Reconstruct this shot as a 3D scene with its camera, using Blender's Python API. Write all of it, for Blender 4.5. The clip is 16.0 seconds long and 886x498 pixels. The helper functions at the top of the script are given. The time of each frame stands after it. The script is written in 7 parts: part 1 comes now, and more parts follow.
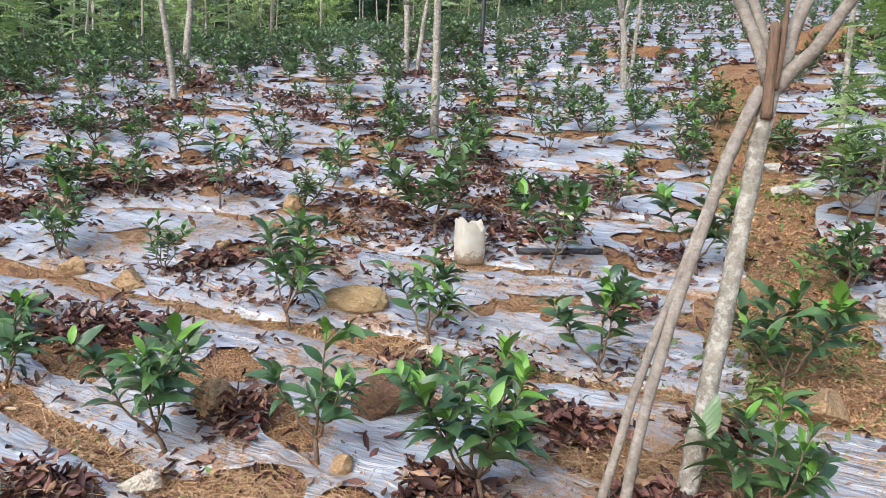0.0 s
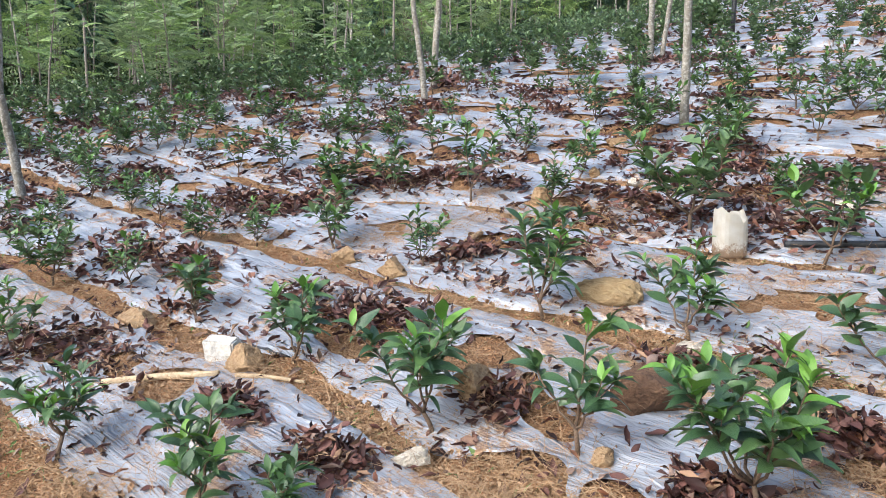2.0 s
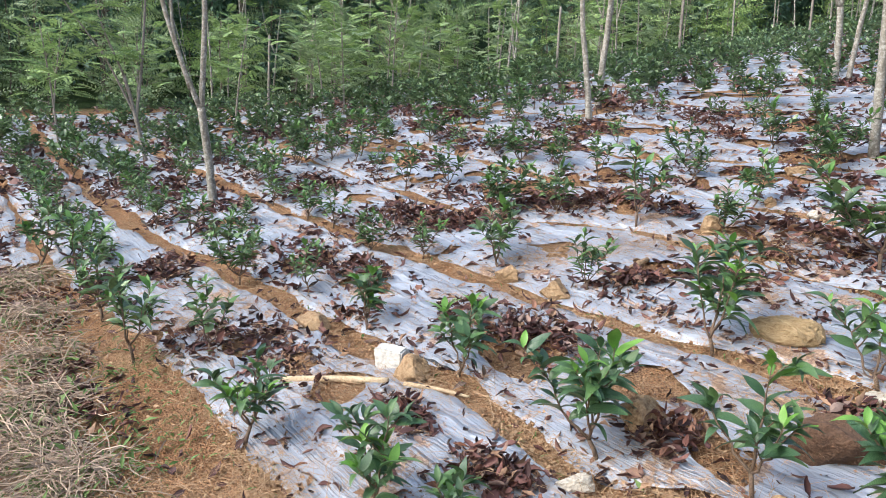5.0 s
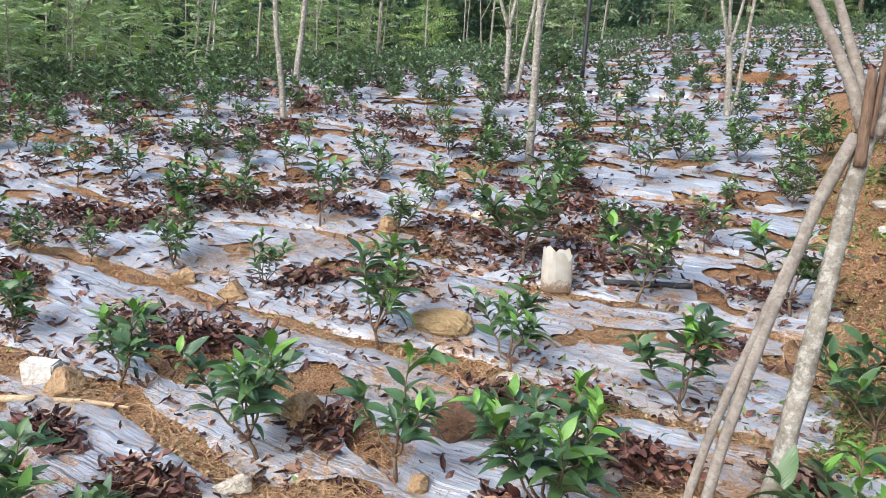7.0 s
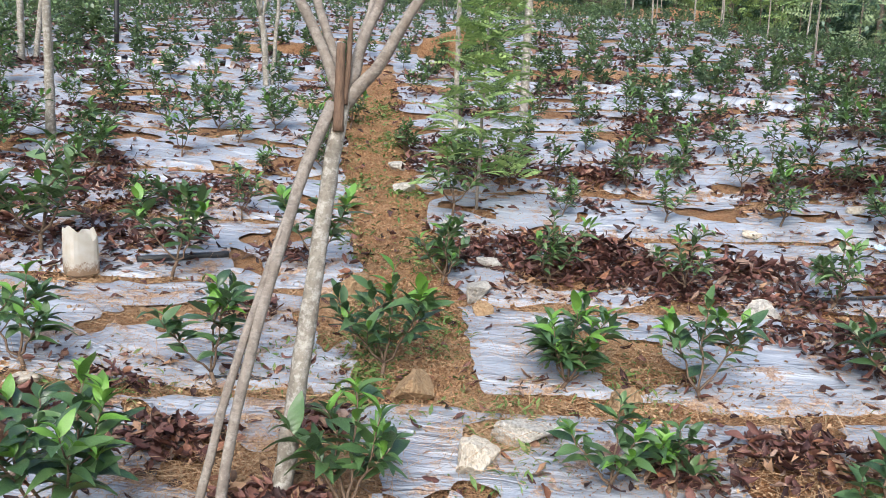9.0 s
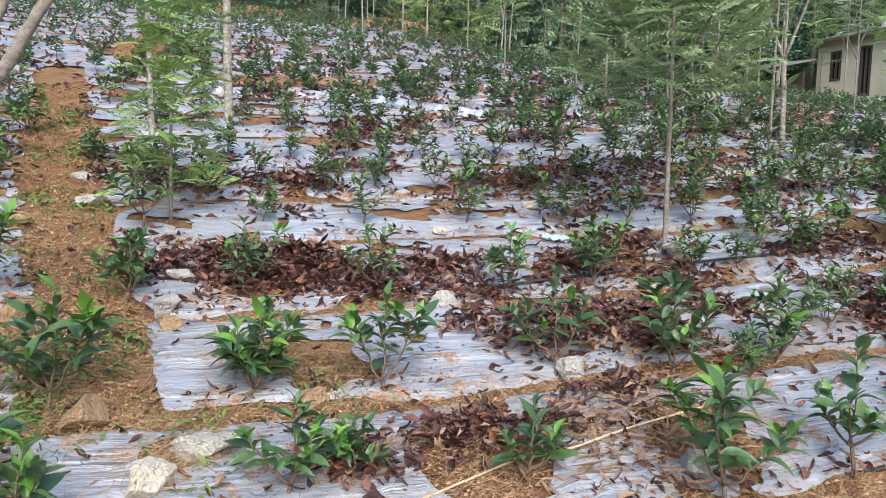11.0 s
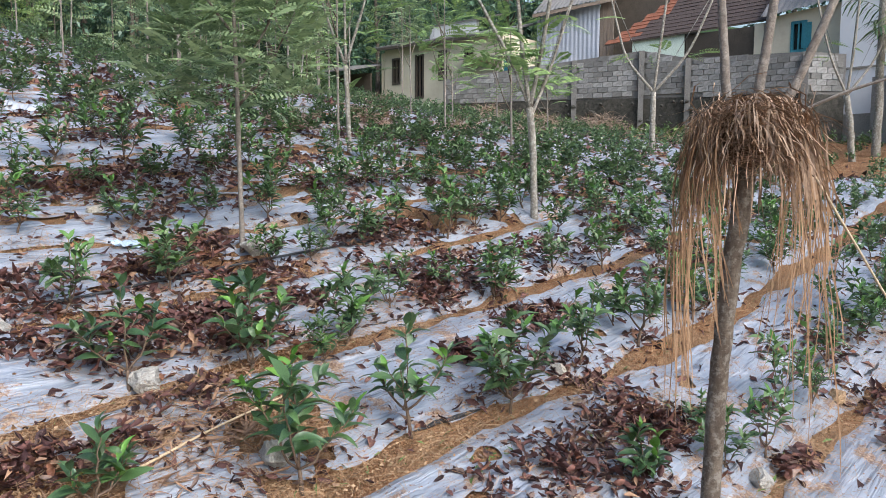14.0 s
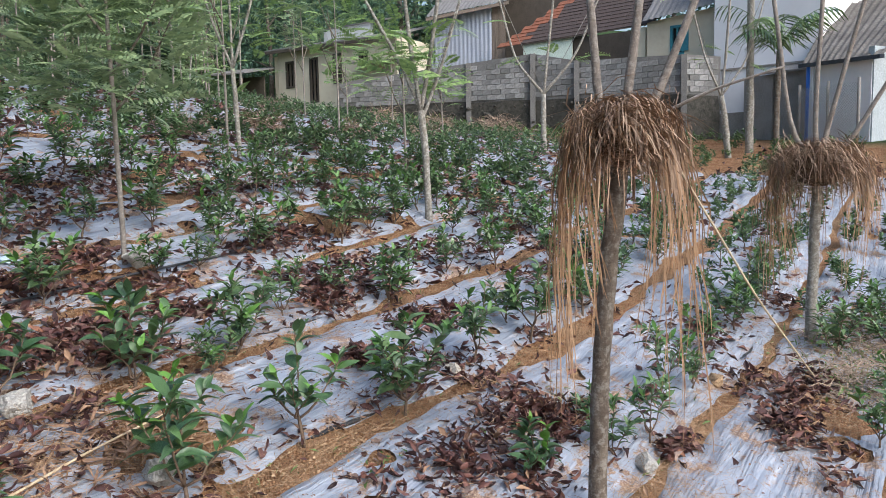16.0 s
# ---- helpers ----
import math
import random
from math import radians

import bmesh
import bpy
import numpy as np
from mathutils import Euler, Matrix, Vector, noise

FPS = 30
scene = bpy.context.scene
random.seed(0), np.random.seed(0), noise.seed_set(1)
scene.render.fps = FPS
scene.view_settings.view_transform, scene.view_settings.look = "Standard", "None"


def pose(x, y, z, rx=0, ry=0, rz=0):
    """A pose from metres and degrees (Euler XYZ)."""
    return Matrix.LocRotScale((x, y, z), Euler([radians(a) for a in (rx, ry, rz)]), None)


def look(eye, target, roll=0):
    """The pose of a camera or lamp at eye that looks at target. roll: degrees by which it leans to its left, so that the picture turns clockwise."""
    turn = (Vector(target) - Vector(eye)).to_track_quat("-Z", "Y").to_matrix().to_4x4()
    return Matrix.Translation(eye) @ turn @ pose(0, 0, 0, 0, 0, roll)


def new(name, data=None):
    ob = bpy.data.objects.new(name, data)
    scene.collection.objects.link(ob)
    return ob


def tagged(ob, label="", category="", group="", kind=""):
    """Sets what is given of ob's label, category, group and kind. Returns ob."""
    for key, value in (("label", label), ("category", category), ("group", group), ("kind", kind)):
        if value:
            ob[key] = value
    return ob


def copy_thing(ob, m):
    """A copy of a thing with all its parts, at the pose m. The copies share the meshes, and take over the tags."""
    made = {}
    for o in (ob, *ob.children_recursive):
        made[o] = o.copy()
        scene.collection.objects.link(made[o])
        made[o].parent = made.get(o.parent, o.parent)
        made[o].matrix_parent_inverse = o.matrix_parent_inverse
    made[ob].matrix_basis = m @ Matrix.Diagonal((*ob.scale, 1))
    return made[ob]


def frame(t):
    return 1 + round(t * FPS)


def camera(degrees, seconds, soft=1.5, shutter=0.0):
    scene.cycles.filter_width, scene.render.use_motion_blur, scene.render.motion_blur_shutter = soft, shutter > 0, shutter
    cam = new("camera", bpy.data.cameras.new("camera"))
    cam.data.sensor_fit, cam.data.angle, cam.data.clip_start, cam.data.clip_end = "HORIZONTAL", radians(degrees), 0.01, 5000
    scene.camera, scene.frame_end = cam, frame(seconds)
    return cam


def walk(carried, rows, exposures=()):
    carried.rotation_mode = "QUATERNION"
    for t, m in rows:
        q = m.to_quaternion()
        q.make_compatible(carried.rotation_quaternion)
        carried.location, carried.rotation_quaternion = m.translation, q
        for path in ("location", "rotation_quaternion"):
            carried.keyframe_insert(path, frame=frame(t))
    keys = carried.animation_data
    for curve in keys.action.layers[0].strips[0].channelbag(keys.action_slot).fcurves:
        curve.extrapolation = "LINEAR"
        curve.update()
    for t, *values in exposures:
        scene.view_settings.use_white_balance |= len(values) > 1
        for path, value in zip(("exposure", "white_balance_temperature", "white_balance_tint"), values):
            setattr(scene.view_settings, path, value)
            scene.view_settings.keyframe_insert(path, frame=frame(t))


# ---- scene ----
SKY, SUN = 0.118, 1.65
EXPOSURES = [(0, 0.97, 6100, 10.0), (3.5, 1.07, 6050, 9.9), (7, 1.02, 6100, 10.0), (9, 0.93, 6100, 10.2), (10, 0.92, 6100, 10.2), (12.5, 0.86, 5960, 10.4), (16, 0.75, 5930, 10.9)]
cam = camera(60.8, 16.0, 0.5)
# seconds, x, y, z, pitch, roll, yaw
PATH = [
    (0.0, 0.000, 0.000, 1.500, -7.58, -2.73, 0.00),
    (0.5, -0.031, -0.001, 1.495, -7.86, -2.16, 2.43),
    (1.0, -0.063, -0.014, 1.498, -8.41, -1.25, 8.28),
    (1.5, -0.095, -0.013, 1.493, -8.52, -0.80, 12.62),
    (2.0, -0.124, -0.017, 1.485, -8.60, -0.53, 17.37),
    (2.5, -0.161, -0.038, 1.492, -8.56, -0.27, 22.01),
    (3.0, -0.206, -0.061, 1.499, -8.23, -0.54, 25.17),
    (3.5, -0.226, -0.080, 1.504, -7.90, -0.88, 27.64),
    (3.7, -0.232, -0.089, 1.506, -7.74, -1.03, 28.43),
    (5.8, -0.219, -0.166, 1.556, -7.96, -4.08, 27.23),
    (6.0, -0.187, -0.167, 1.548, -7.46, -3.92, 24.64),
    (6.5, -0.097, -0.161, 1.537, -6.63, -4.17, 16.38),
    (7.0, 0.053, -0.116, 1.587, -6.81, -4.33, 7.50),
    (7.5, 0.199, -0.061, 1.595, -7.07, -4.32, -0.43),
    (8.0, 0.225, -0.082, 1.580, -7.14, -3.13, -9.54),
    (8.5, 0.225, -0.124, 1.587, -7.62, -2.86, -17.07),
    (9.0, 0.343, -0.148, 1.598, -7.08, -2.64, -24.30),
    (9.5, 0.465, -0.205, 1.601, -6.76, -2.42, -30.33),
    (10.0, 0.569, -0.298, 1.599, -6.43, -2.00, -35.22),
    (10.2, 0.595, -0.331, 1.597, -6.24, -1.81, -36.94),
    (12.3, 0.562, -0.390, 1.631, -6.24, -1.13, -58.76),
    (12.5, 0.575, -0.396, 1.630, -6.19, -1.19, -61.40),
    (13.0, 0.612, -0.434, 1.626, -6.08, -0.98, -66.91),
    (13.5, 0.629, -0.486, 1.631, -5.97, -0.41, -70.86),
    (14.0, 0.651, -0.536, 1.633, -5.90, -0.06, -74.20),
    (14.5, 0.666, -0.564, 1.640, -5.83, 0.39, -76.40),
    (15.0, 0.668, -0.584, 1.641, -5.77, 0.51, -78.35),
    (15.5, 0.667, -0.609, 1.637, -5.72, 0.75, -80.14),
    (16.0, 0.667, -0.630, 1.633, -5.76, 1.14, -81.64),
]
walk(cam, [(t, pose(x, y, z, 90 + p, r, w)) for t, x, y, z, p, r, w in PATH], exposures=EXPOSURES)

# ---- light ----
world = bpy.data.worlds.new("world")
scene.world = world
world.use_nodes = True
wn = world.node_tree
sky = wn.nodes.new("ShaderNodeTexSky")
sky.sky_type, sky.sun_disc = "NISHITA", False
sky.sun_elevation, sky.sun_rotation = radians(42), radians(216)
sky.air_density, sky.dust_density = 1.4, 4.0
wn.links.new(sky.outputs["Color"], wn.nodes["Background"].inputs["Color"])
wn.nodes["Background"].inputs["Strength"].default_value = SKY
sun = new("sun", bpy.data.lights.new("sun", "SUN"))
sun.data.energy, sun.data.angle, sun.data.color = SUN, radians(40), (1.0, 0.98, 0.95)
sun.matrix_basis = look((0, 0, 0), (-math.sin(radians(216)) * math.cos(radians(42)), -math.cos(radians(216)) * math.cos(radians(42)), -math.sin(radians(42))))


# ---- materials ----
class Nodes:
    """A small builder of node materials."""

    def __init__(self, name, rough=0.8, metal=0.0, spec=0.5):
        self.mat = bpy.data.materials.new(name)
        self.mat.use_nodes = True
        self.t = self.mat.node_tree
        self.b = self.t.nodes["Principled BSDF"]
        self.b.inputs["Roughness"].default_value = rough
        self.b.inputs["Metallic"].default_value = metal
        self.b.inputs["Specular IOR Level"].default_value = spec

    def add(self, kind, **sets):
        n = self.t.nodes.new(kind)
        for k, v in sets.items():
            n.inputs[k].default_value = v
        return n

    def link(self, a, b):
        self.t.links.new(a, b)

    def coords(self, source="Object", scale=(1, 1, 1), turn=0.0):
        tc = self.add("ShaderNodeTexCoord")
        m = self.add("ShaderNodeMapping")
        m.inputs["Scale"].default_value = scale
        m.inputs["Rotation"].default_value = (0, 0, radians(turn))
        self.link(tc.outputs[source], m.inputs["Vector"])
        return m.outputs["Vector"]

    def noise(self, vec, scale, detail=4.0, rough=0.6):
        n = self.add("ShaderNodeTexNoise", Scale=scale, Detail=detail, Roughness=rough)
        self.link(vec, n.inputs["Vector"])
        return n.outputs["Fac"]

    def ramp(self, fac, *stops):
        r = self.add("ShaderNodeValToRGB")
        e = r.color_ramp.elements
        while len(e) < len(stops):
            e.new(0.5)
        for s, (p, c) in zip(e, stops):
            s.position, s.color = p, (*c, 1)
        self.link(fac, r.inputs["Fac"])
        return r.outputs["Color"]

    def mix(self, fac, a, b, mode="MIX"):
        m = self.t.nodes.new("ShaderNodeMix")
        m.data_type, m.blend_type = "RGBA", mode
        for v, i in ((fac, 0), (a, 6), (b, 7)):
            if hasattr(v, "is_linked"):
                self.link(v, m.inputs[i])
            else:
                m.inputs[i].default_value = v if i == 0 else (*v, 1)
        return m.outputs[2]

    def colour(self, c):
        if hasattr(c, "is_linked"):
            self.link(c, self.b.inputs["Base Color"])
        else:
            self.b.inputs["Base Color"].default_value = (*c, 1)

    def bump(self, fac, strength=0.5, distance=0.02):
        b = self.add("ShaderNodeBump", Strength=strength, Distance=distance)
        self.link(fac, b.inputs["Height"])
        self.link(b.outputs["Normal"], self.b.inputs["Normal"])

    def rnd(self, island=False):
        return self.add("ShaderNodeNewGeometry").outputs["Random Per Island"] if island else self.add("ShaderNodeObjectInfo").outputs["Random"]


def mottled(name, a, b, scale=6.0, rough=0.85, bump=0.4, fine=60.0, c=None, metal=0.0, dist=0.02, source="Object", stretch=(1, 1, 1)):
    m = Nodes(name, rough, metal)
    v = m.coords(source, stretch)
    big = m.noise(v, scale, 5)
    col = m.ramp(big, (0.3, a), (0.7, b))
    grain = m.noise(v, fine, 3, 0.7)
    col = m.mix(m.ramp(grain, (0.35, (0, 0, 0)), (0.75, (1, 1, 1))), col, c or tuple(min(1, x * 1.35) for x in b))
    m.colour(col)
    m.bump(grain, bump, dist)
    return m.mat


def leafy(name, dark, light, island=True, rough=0.34, bump=0.25, spec=0.5, thin=0.12, vein=True):
    m = Nodes(name, rough, 0.0, spec)
    col = m.ramp(m.rnd(island), (0.0, dark), (0.55, tuple((x + y) / 2 for x, y in zip(dark, light))), (1.0, light))
    v = m.coords("Object")
    g = m.noise(v, 45, 3)
    col = m.mix(m.ramp(g, (0.35, (0, 0, 0)), (0.8, (0.5, 0.5, 0.5))), col, tuple(min(1, x * 1.5) for x in light))
    if vein:
        uv = m.add("ShaderNodeUVMap")
        w = m.add("ShaderNodeTexWave", Scale=5.5, Distortion=2.5)
        w.bands_direction = "Y"
        m.link(uv.outputs["UV"], w.inputs["Vector"])
        m.bump(w.outputs["Fac"], bump * 0.9, 0.002)
    m.colour(col)
    if thin:
        m.b.inputs["Transmission Weight"].default_value = 0.0
        tr = m.add("ShaderNodeBsdfTranslucent")
        m.link(col, tr.inputs["Color"])
        mx = m.add("ShaderNodeMixShader", Fac=thin)
        out = m.t.nodes["Material Output"]
        m.link(m.b.outputs["BSDF"], mx.inputs[1])
        m.link(tr.outputs["BSDF"], mx.inputs[2])
        m.link(mx.outputs["Shader"], out.inputs["Surface"])
    return m.mat


def dead_material():
    """Fallen leaves: purple-brown, some rust-coloured, some with a pale grey-brown back."""
    m = Nodes("dead_leaf", 0.5, 0.0, 0.35)
    col = m.ramp(m.rnd(True), (0.0, (0.02, 0.009, 0.009)), (0.45, (0.115, 0.05, 0.044)), (0.82, (0.23, 0.108, 0.086)), (0.90, (0.27, 0.115, 0.06)), (0.95, (0.32, 0.225, 0.18)))
    col = m.mix(m.ramp(m.noise(m.coords("Object"), 40, 4, 0.7), (0.4, (0, 0, 0)), (0.75, (0.55, 0.55, 0.55))), col, (0.045, 0.022, 0.02))
    m.colour(col)
    uv = m.add("ShaderNodeUVMap")
    w = m.add("ShaderNodeTexWave", Scale=5.5, Distortion=2.5)
    w.bands_direction = "Y"
    m.link(uv.outputs["UV"], w.inputs["Vector"])
    m.bump(w.outputs["Fac"], 0.35, 0.003)
    return m.mat


def jug_material():
    """Milky plastic with mud splashed up from the ground."""
    m = Nodes("milky_plastic", 0.42, 0.0, 0.5)
    v = m.coords("Object")
    xyz = m.add("ShaderNodeSeparateXYZ")
    m.link(v, xyz.inputs[0])
    low = m.add("ShaderNodeMath")
    low.operation = "MULTIPLY_ADD"
    low.inputs[1].default_value = -3.0
    m.link(xyz.outputs[2], low.inputs[0])
    m.link(m.noise(v, 38, 6, 0.8), low.inputs[2])
    col = m.ramp(m.noise(v, 11, 4), (0.3, (0.72, 0.67, 0.57)), (0.7, (0.86, 0.84, 0.79)))
    m.colour(m.mix(m.ramp(low.outputs[0], (0.22, (0, 0, 0)), (0.38, (0.85, 0.85, 0.85))), col, (0.36, 0.22, 0.12)))
    return m.mat


def soil_material():
    m = Nodes("soil", 0.95, 0.0, 0.2)
    v = m.coords("Object")
    big = m.noise(v, 0.9, 5)
    mid = m.noise(v, 7.0, 6, 0.7)
    col = m.ramp(big, (0.3, (0.40, 0.185, 0.085)), (0.5, (0.55, 0.295, 0.15)), (0.72, (0.62, 0.405, 0.24)))
    col = m.mix(m.ramp(mid, (0.38, (0, 0, 0)), (0.7, (0.6, 0.6, 0.6))), col, (0.53, 0.345, 0.19))
    damp = m.noise(v, 2.6, 6, 0.7)
    col = m.mix(m.ramp(damp, (0.38, (0.6, 0.6, 0.6)), (0.50, (0, 0, 0))), col, (0.28, 0.125, 0.055))
    vor = m.add("ShaderNodeTexVoronoi", Scale=70.0)
    m.link(v, vor.inputs["Vector"])
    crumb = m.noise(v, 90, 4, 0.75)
    # dark speckles in the crumb hollows: crevice shade put in the colour
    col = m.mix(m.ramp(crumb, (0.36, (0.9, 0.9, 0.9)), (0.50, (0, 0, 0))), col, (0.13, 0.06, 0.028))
    grit = m.noise(v, 38, 5, 0.8)
    col = m.mix(m.ramp(grit, (0.55, (0, 0, 0)), (0.68, (0.75, 0.75, 0.75))), col, (0.66, 0.47, 0.28))
    wild = m.add("ShaderNodeAttribute")
    wild.attribute_name = "wild"
    green = m.ramp(m.noise(v, 2.5, 6, 0.75), (0.3, (0.02, 0.035, 0.012)), (0.6, (0.06, 0.11, 0.03)), (0.8, (0.16, 0.15, 0.07)))
    col = m.mix(wild.outputs["Fac"], col, green)
    m.colour(col)
    add = m.add("ShaderNodeMath")
    m.link(crumb, add.inputs[0])
    m.link(vor.outputs["Distance"], add.inputs[1])
    m.bump(add.outputs[0], 1.0, 0.045)
    return m.mat


def film_material():
    m = Nodes("mulch_film", 0.32, 0.22, 0.7)
    uv = m.add("ShaderNodeUVMap")

    def stretched(x, y):
        mp = m.add("ShaderNodeMapping")
        mp.inputs["Scale"].default_value = (x, y, 1)
        m.link(uv.outputs["UV"], mp.inputs["Vector"])
        return mp.outputs["Vector"]

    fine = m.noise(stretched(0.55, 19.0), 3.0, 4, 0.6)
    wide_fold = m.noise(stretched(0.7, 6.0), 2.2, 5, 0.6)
    plane = stretched(1.2, 1.6)
    broad = m.noise(plane, 1.6, 5)
    dirt = m.noise(plane, 6.0, 7, 0.72)
    spill = m.noise(plane, 2.3, 9, 0.78)
    col = m.ramp(broad, (0.3, (0.29, 0.325, 0.39)), (0.7, (0.42, 0.455, 0.52)))
    # crease shade is painted in bands, with smooth stretches left between them
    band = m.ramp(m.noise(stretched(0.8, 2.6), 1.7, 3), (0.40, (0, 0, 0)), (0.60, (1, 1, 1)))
    crease_shade = m.mix(1.0, m.ramp(fine, (0.37, (0.9, 0.9, 0.9)), (0.45, (0, 0, 0))), band, "MULTIPLY")
    col = m.mix(crease_shade, col, (0.10, 0.115, 0.15))
    # fold valleys darkened and fold tops paled: shade and sheen put in colour
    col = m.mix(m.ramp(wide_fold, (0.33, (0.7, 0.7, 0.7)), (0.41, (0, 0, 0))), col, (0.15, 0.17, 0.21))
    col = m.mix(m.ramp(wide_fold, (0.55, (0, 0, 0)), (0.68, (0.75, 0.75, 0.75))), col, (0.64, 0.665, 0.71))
    col = m.mix(m.ramp(dirt, (0.56, (0, 0, 0)), (0.70, (0.6, 0.6, 0.6))), col, (0.46, 0.31, 0.19))
    bits = m.noise(m.coords("Object"), 55, 4, 0.8)
    earth = m.ramp(bits, (0.38, (0.15, 0.075, 0.045)), (0.5, (0.36, 0.22, 0.135)), (0.64, (0.60, 0.46, 0.32)))
    col = m.mix(m.ramp(spill, (0.54, (0, 0, 0)), (0.575, (0.92, 0.92, 0.92))), col, earth)
    col = m.mix(m.ramp(bits, (0.70, (0, 0, 0)), (0.76, (0.6, 0.6, 0.6))), col, (0.24, 0.145, 0.09))
    m.colour(col)
    m.link(m.ramp(dirt, (0.4, (0.32, 0.32, 0.32)), (0.7, (0.75, 0.75, 0.75))), m.b.inputs["Roughness"])
    both = m.add("ShaderNodeMath")
    both.operation = "ADD"
    m.link(m.mix(1.0, fine, band, "MULTIPLY"), both.inputs[0])
    m.link(wide_fold, both.inputs[1])
    m.bump(both.outputs[0], 0.9, 0.03)
    return m.mat


def bark_material(name, a, b, c):
    m = Nodes(name, 0.9, 0.0, 0.25)
    v = m.coords("Object", (1, 1, 0.35))
    col = m.ramp(m.noise(v, 12, 6, 0.7), (0.35, a), (0.65, b))
    v2 = m.coords("Object")
    col = m.mix(m.ramp(m.noise(v2, 24, 8, 0.72), (0.48, (0, 0, 0)), (0.60, (0.6, 0.6, 0.6))), col, c)
    v3 = m.coords("Object", (1, 1, 1.7))
    col = m.mix(m.ramp(m.noise(v3, 34, 6, 0.75), (0.36, (0.5, 0.5, 0.5)), (0.5, (0, 0, 0))), col, tuple(x * 0.6 for x in a))
    m.colour(col)
    m.bump(m.noise(v3, 40, 6, 0.75), 0.8, 0.012)
    return m.mat


SOIL = soil_material()
FILM = film_material()
BLACK_FILM = mottled("black_film", (0.012, 0.013, 0.015), (0.03, 0.032, 0.036), 9, 0.35, 0.5)
LEAF = leafy("tea_leaf", (0.024, 0.062, 0.034), (0.10, 0.185, 0.06), island=False, rough=0.29, spec=0.8, bump=0.4, thin=0.14)
YOUNG = leafy("tea_young_leaf", (0.075, 0.19, 0.03), (0.17, 0.34, 0.06), island=False, rough=0.36, bump=0.25)
FOLIAGE = leafy("tea_foliage", (0.016, 0.042, 0.024), (0.175, 0.27, 0.11), rough=0.27, spec=0.8, thin=0.15)
SHOOTS = leafy("tea_shoots", (0.06, 0.15, 0.032), (0.125, 0.26, 0.05))
FEATHER = leafy("feathery_leaflet", (0.075, 0.155, 0.045), (0.345, 0.475, 0.17), rough=0.5, vein=False, thin=0.3)
DARK_LEAF = leafy("forest_leaf", (0.018, 0.042, 0.032), (0.14, 0.245, 0.155), rough=0.42, vein=False, thin=0.2)
LIGHT_LEAF = leafy("thicket_leaf", (0.14, 0.24, 0.10), (0.34, 0.48, 0.20), rough=0.55, vein=False, thin=0.25)
GRASS = leafy("grass_blade", (0.06, 0.13, 0.025), (0.17, 0.26, 0.07), rough=0.6, vein=False, thin=0.2)
FEATHER_MID = leafy("fern_leaflet", (0.08, 0.14, 0.065), (0.34, 0.435, 0.225), rough=0.5, vein=False, thin=0.3)
DEAD = dead_material()
DEAD_WARM = leafy("dry_brown_leaf", (0.14, 0.08, 0.05), (0.37, 0.235, 0.15), rough=0.7, vein=False, thin=0.0, spec=0.2)
STRAW = leafy("straw", (0.22, 0.125, 0.065), (0.54, 0.37, 0.22), rough=0.8, vein=False, thin=0.0, spec=0.2)
SOIL_CRUMB = leafy("soil_crumb", (0.20, 0.09, 0.04), (0.56, 0.33, 0.18), rough=0.95, vein=False, thin=0.0, spec=0.15)
STEM = mottled("tea_stem", (0.07, 0.045, 0.03), (0.16, 0.11, 0.075), 30, 0.85, 0.4, 120)
BARK = bark_material("grey_bark", (0.18, 0.16, 0.13), (0.33, 0.305, 0.26), (0.60, 0.585, 0.54))
BARK_DARK = bark_material("dark_bark", (0.085, 0.065, 0.05), (0.19, 0.155, 0.12), (0.34, 0.32, 0.28))
BARK_SMOOTH = bark_material("smooth_bark", (0.20, 0.17, 0.145), (0.30, 0.265, 0.23), (0.40, 0.37, 0.33))
BROKEN_WOOD = mottled("broken_wood", (0.06, 0.038, 0.027), (0.15, 0.095, 0.062), 14, 0.85, 0.6, 70, stretch=(1, 1, 0.2))
ROCK = mottled("brown_rock", (0.20, 0.115, 0.06), (0.38, 0.245, 0.13), 7, 0.95, 0.9, 45, (0.50, 0.36, 0.21), dist=0.03)
ROCK_DARK = mottled("dark_brown_rock", (0.07, 0.038, 0.024), (0.15, 0.085, 0.05), 8, 0.95, 0.9, 50, dist=0.03)
ROCK_PALE = mottled("pale_rock", (0.40, 0.33, 0.24), (0.62, 0.55, 0.44), 7, 0.95, 0.9, 45, (0.72, 0.68, 0.60), dist=0.03)
ROCK_GREY = mottled("grey_rock", (0.24, 0.22, 0.19), (0.46, 0.44, 0.40), 9, 0.95, 0.9, 50, (0.62, 0.6, 0.55), dist=0.03)
ROCK_RIDGED = mottled("ridged_rock", (0.20, 0.13, 0.065), (0.38, 0.27, 0.14), 8, 0.95, 0.9, 60, (0.46, 0.35, 0.20), stretch=(0.3, 2.5, 1))
STRAW_GREY = leafy("grey_straw", (0.10, 0.068, 0.048), (0.50, 0.385, 0.285), rough=0.85, vein=False, thin=0.0, spec=0.2)
PALE_WOOD = mottled("pale_wood", (0.40, 0.29, 0.17), (0.58, 0.46, 0.30), 10, 0.8, 0.4, 60, stretch=(1, 1, 1))
WHITE_BLOCK = mottled("white_block", (0.46, 0.43, 0.38), (0.62, 0.60, 0.56), 10, 0.9, 0.6, 50)
BLUE_SCRAP = mottled("blue_plastic", (0.30, 0.40, 0.52), (0.45, 0.55, 0.65), 8, 0.4, 0.4, 40)
JUG = jug_material()
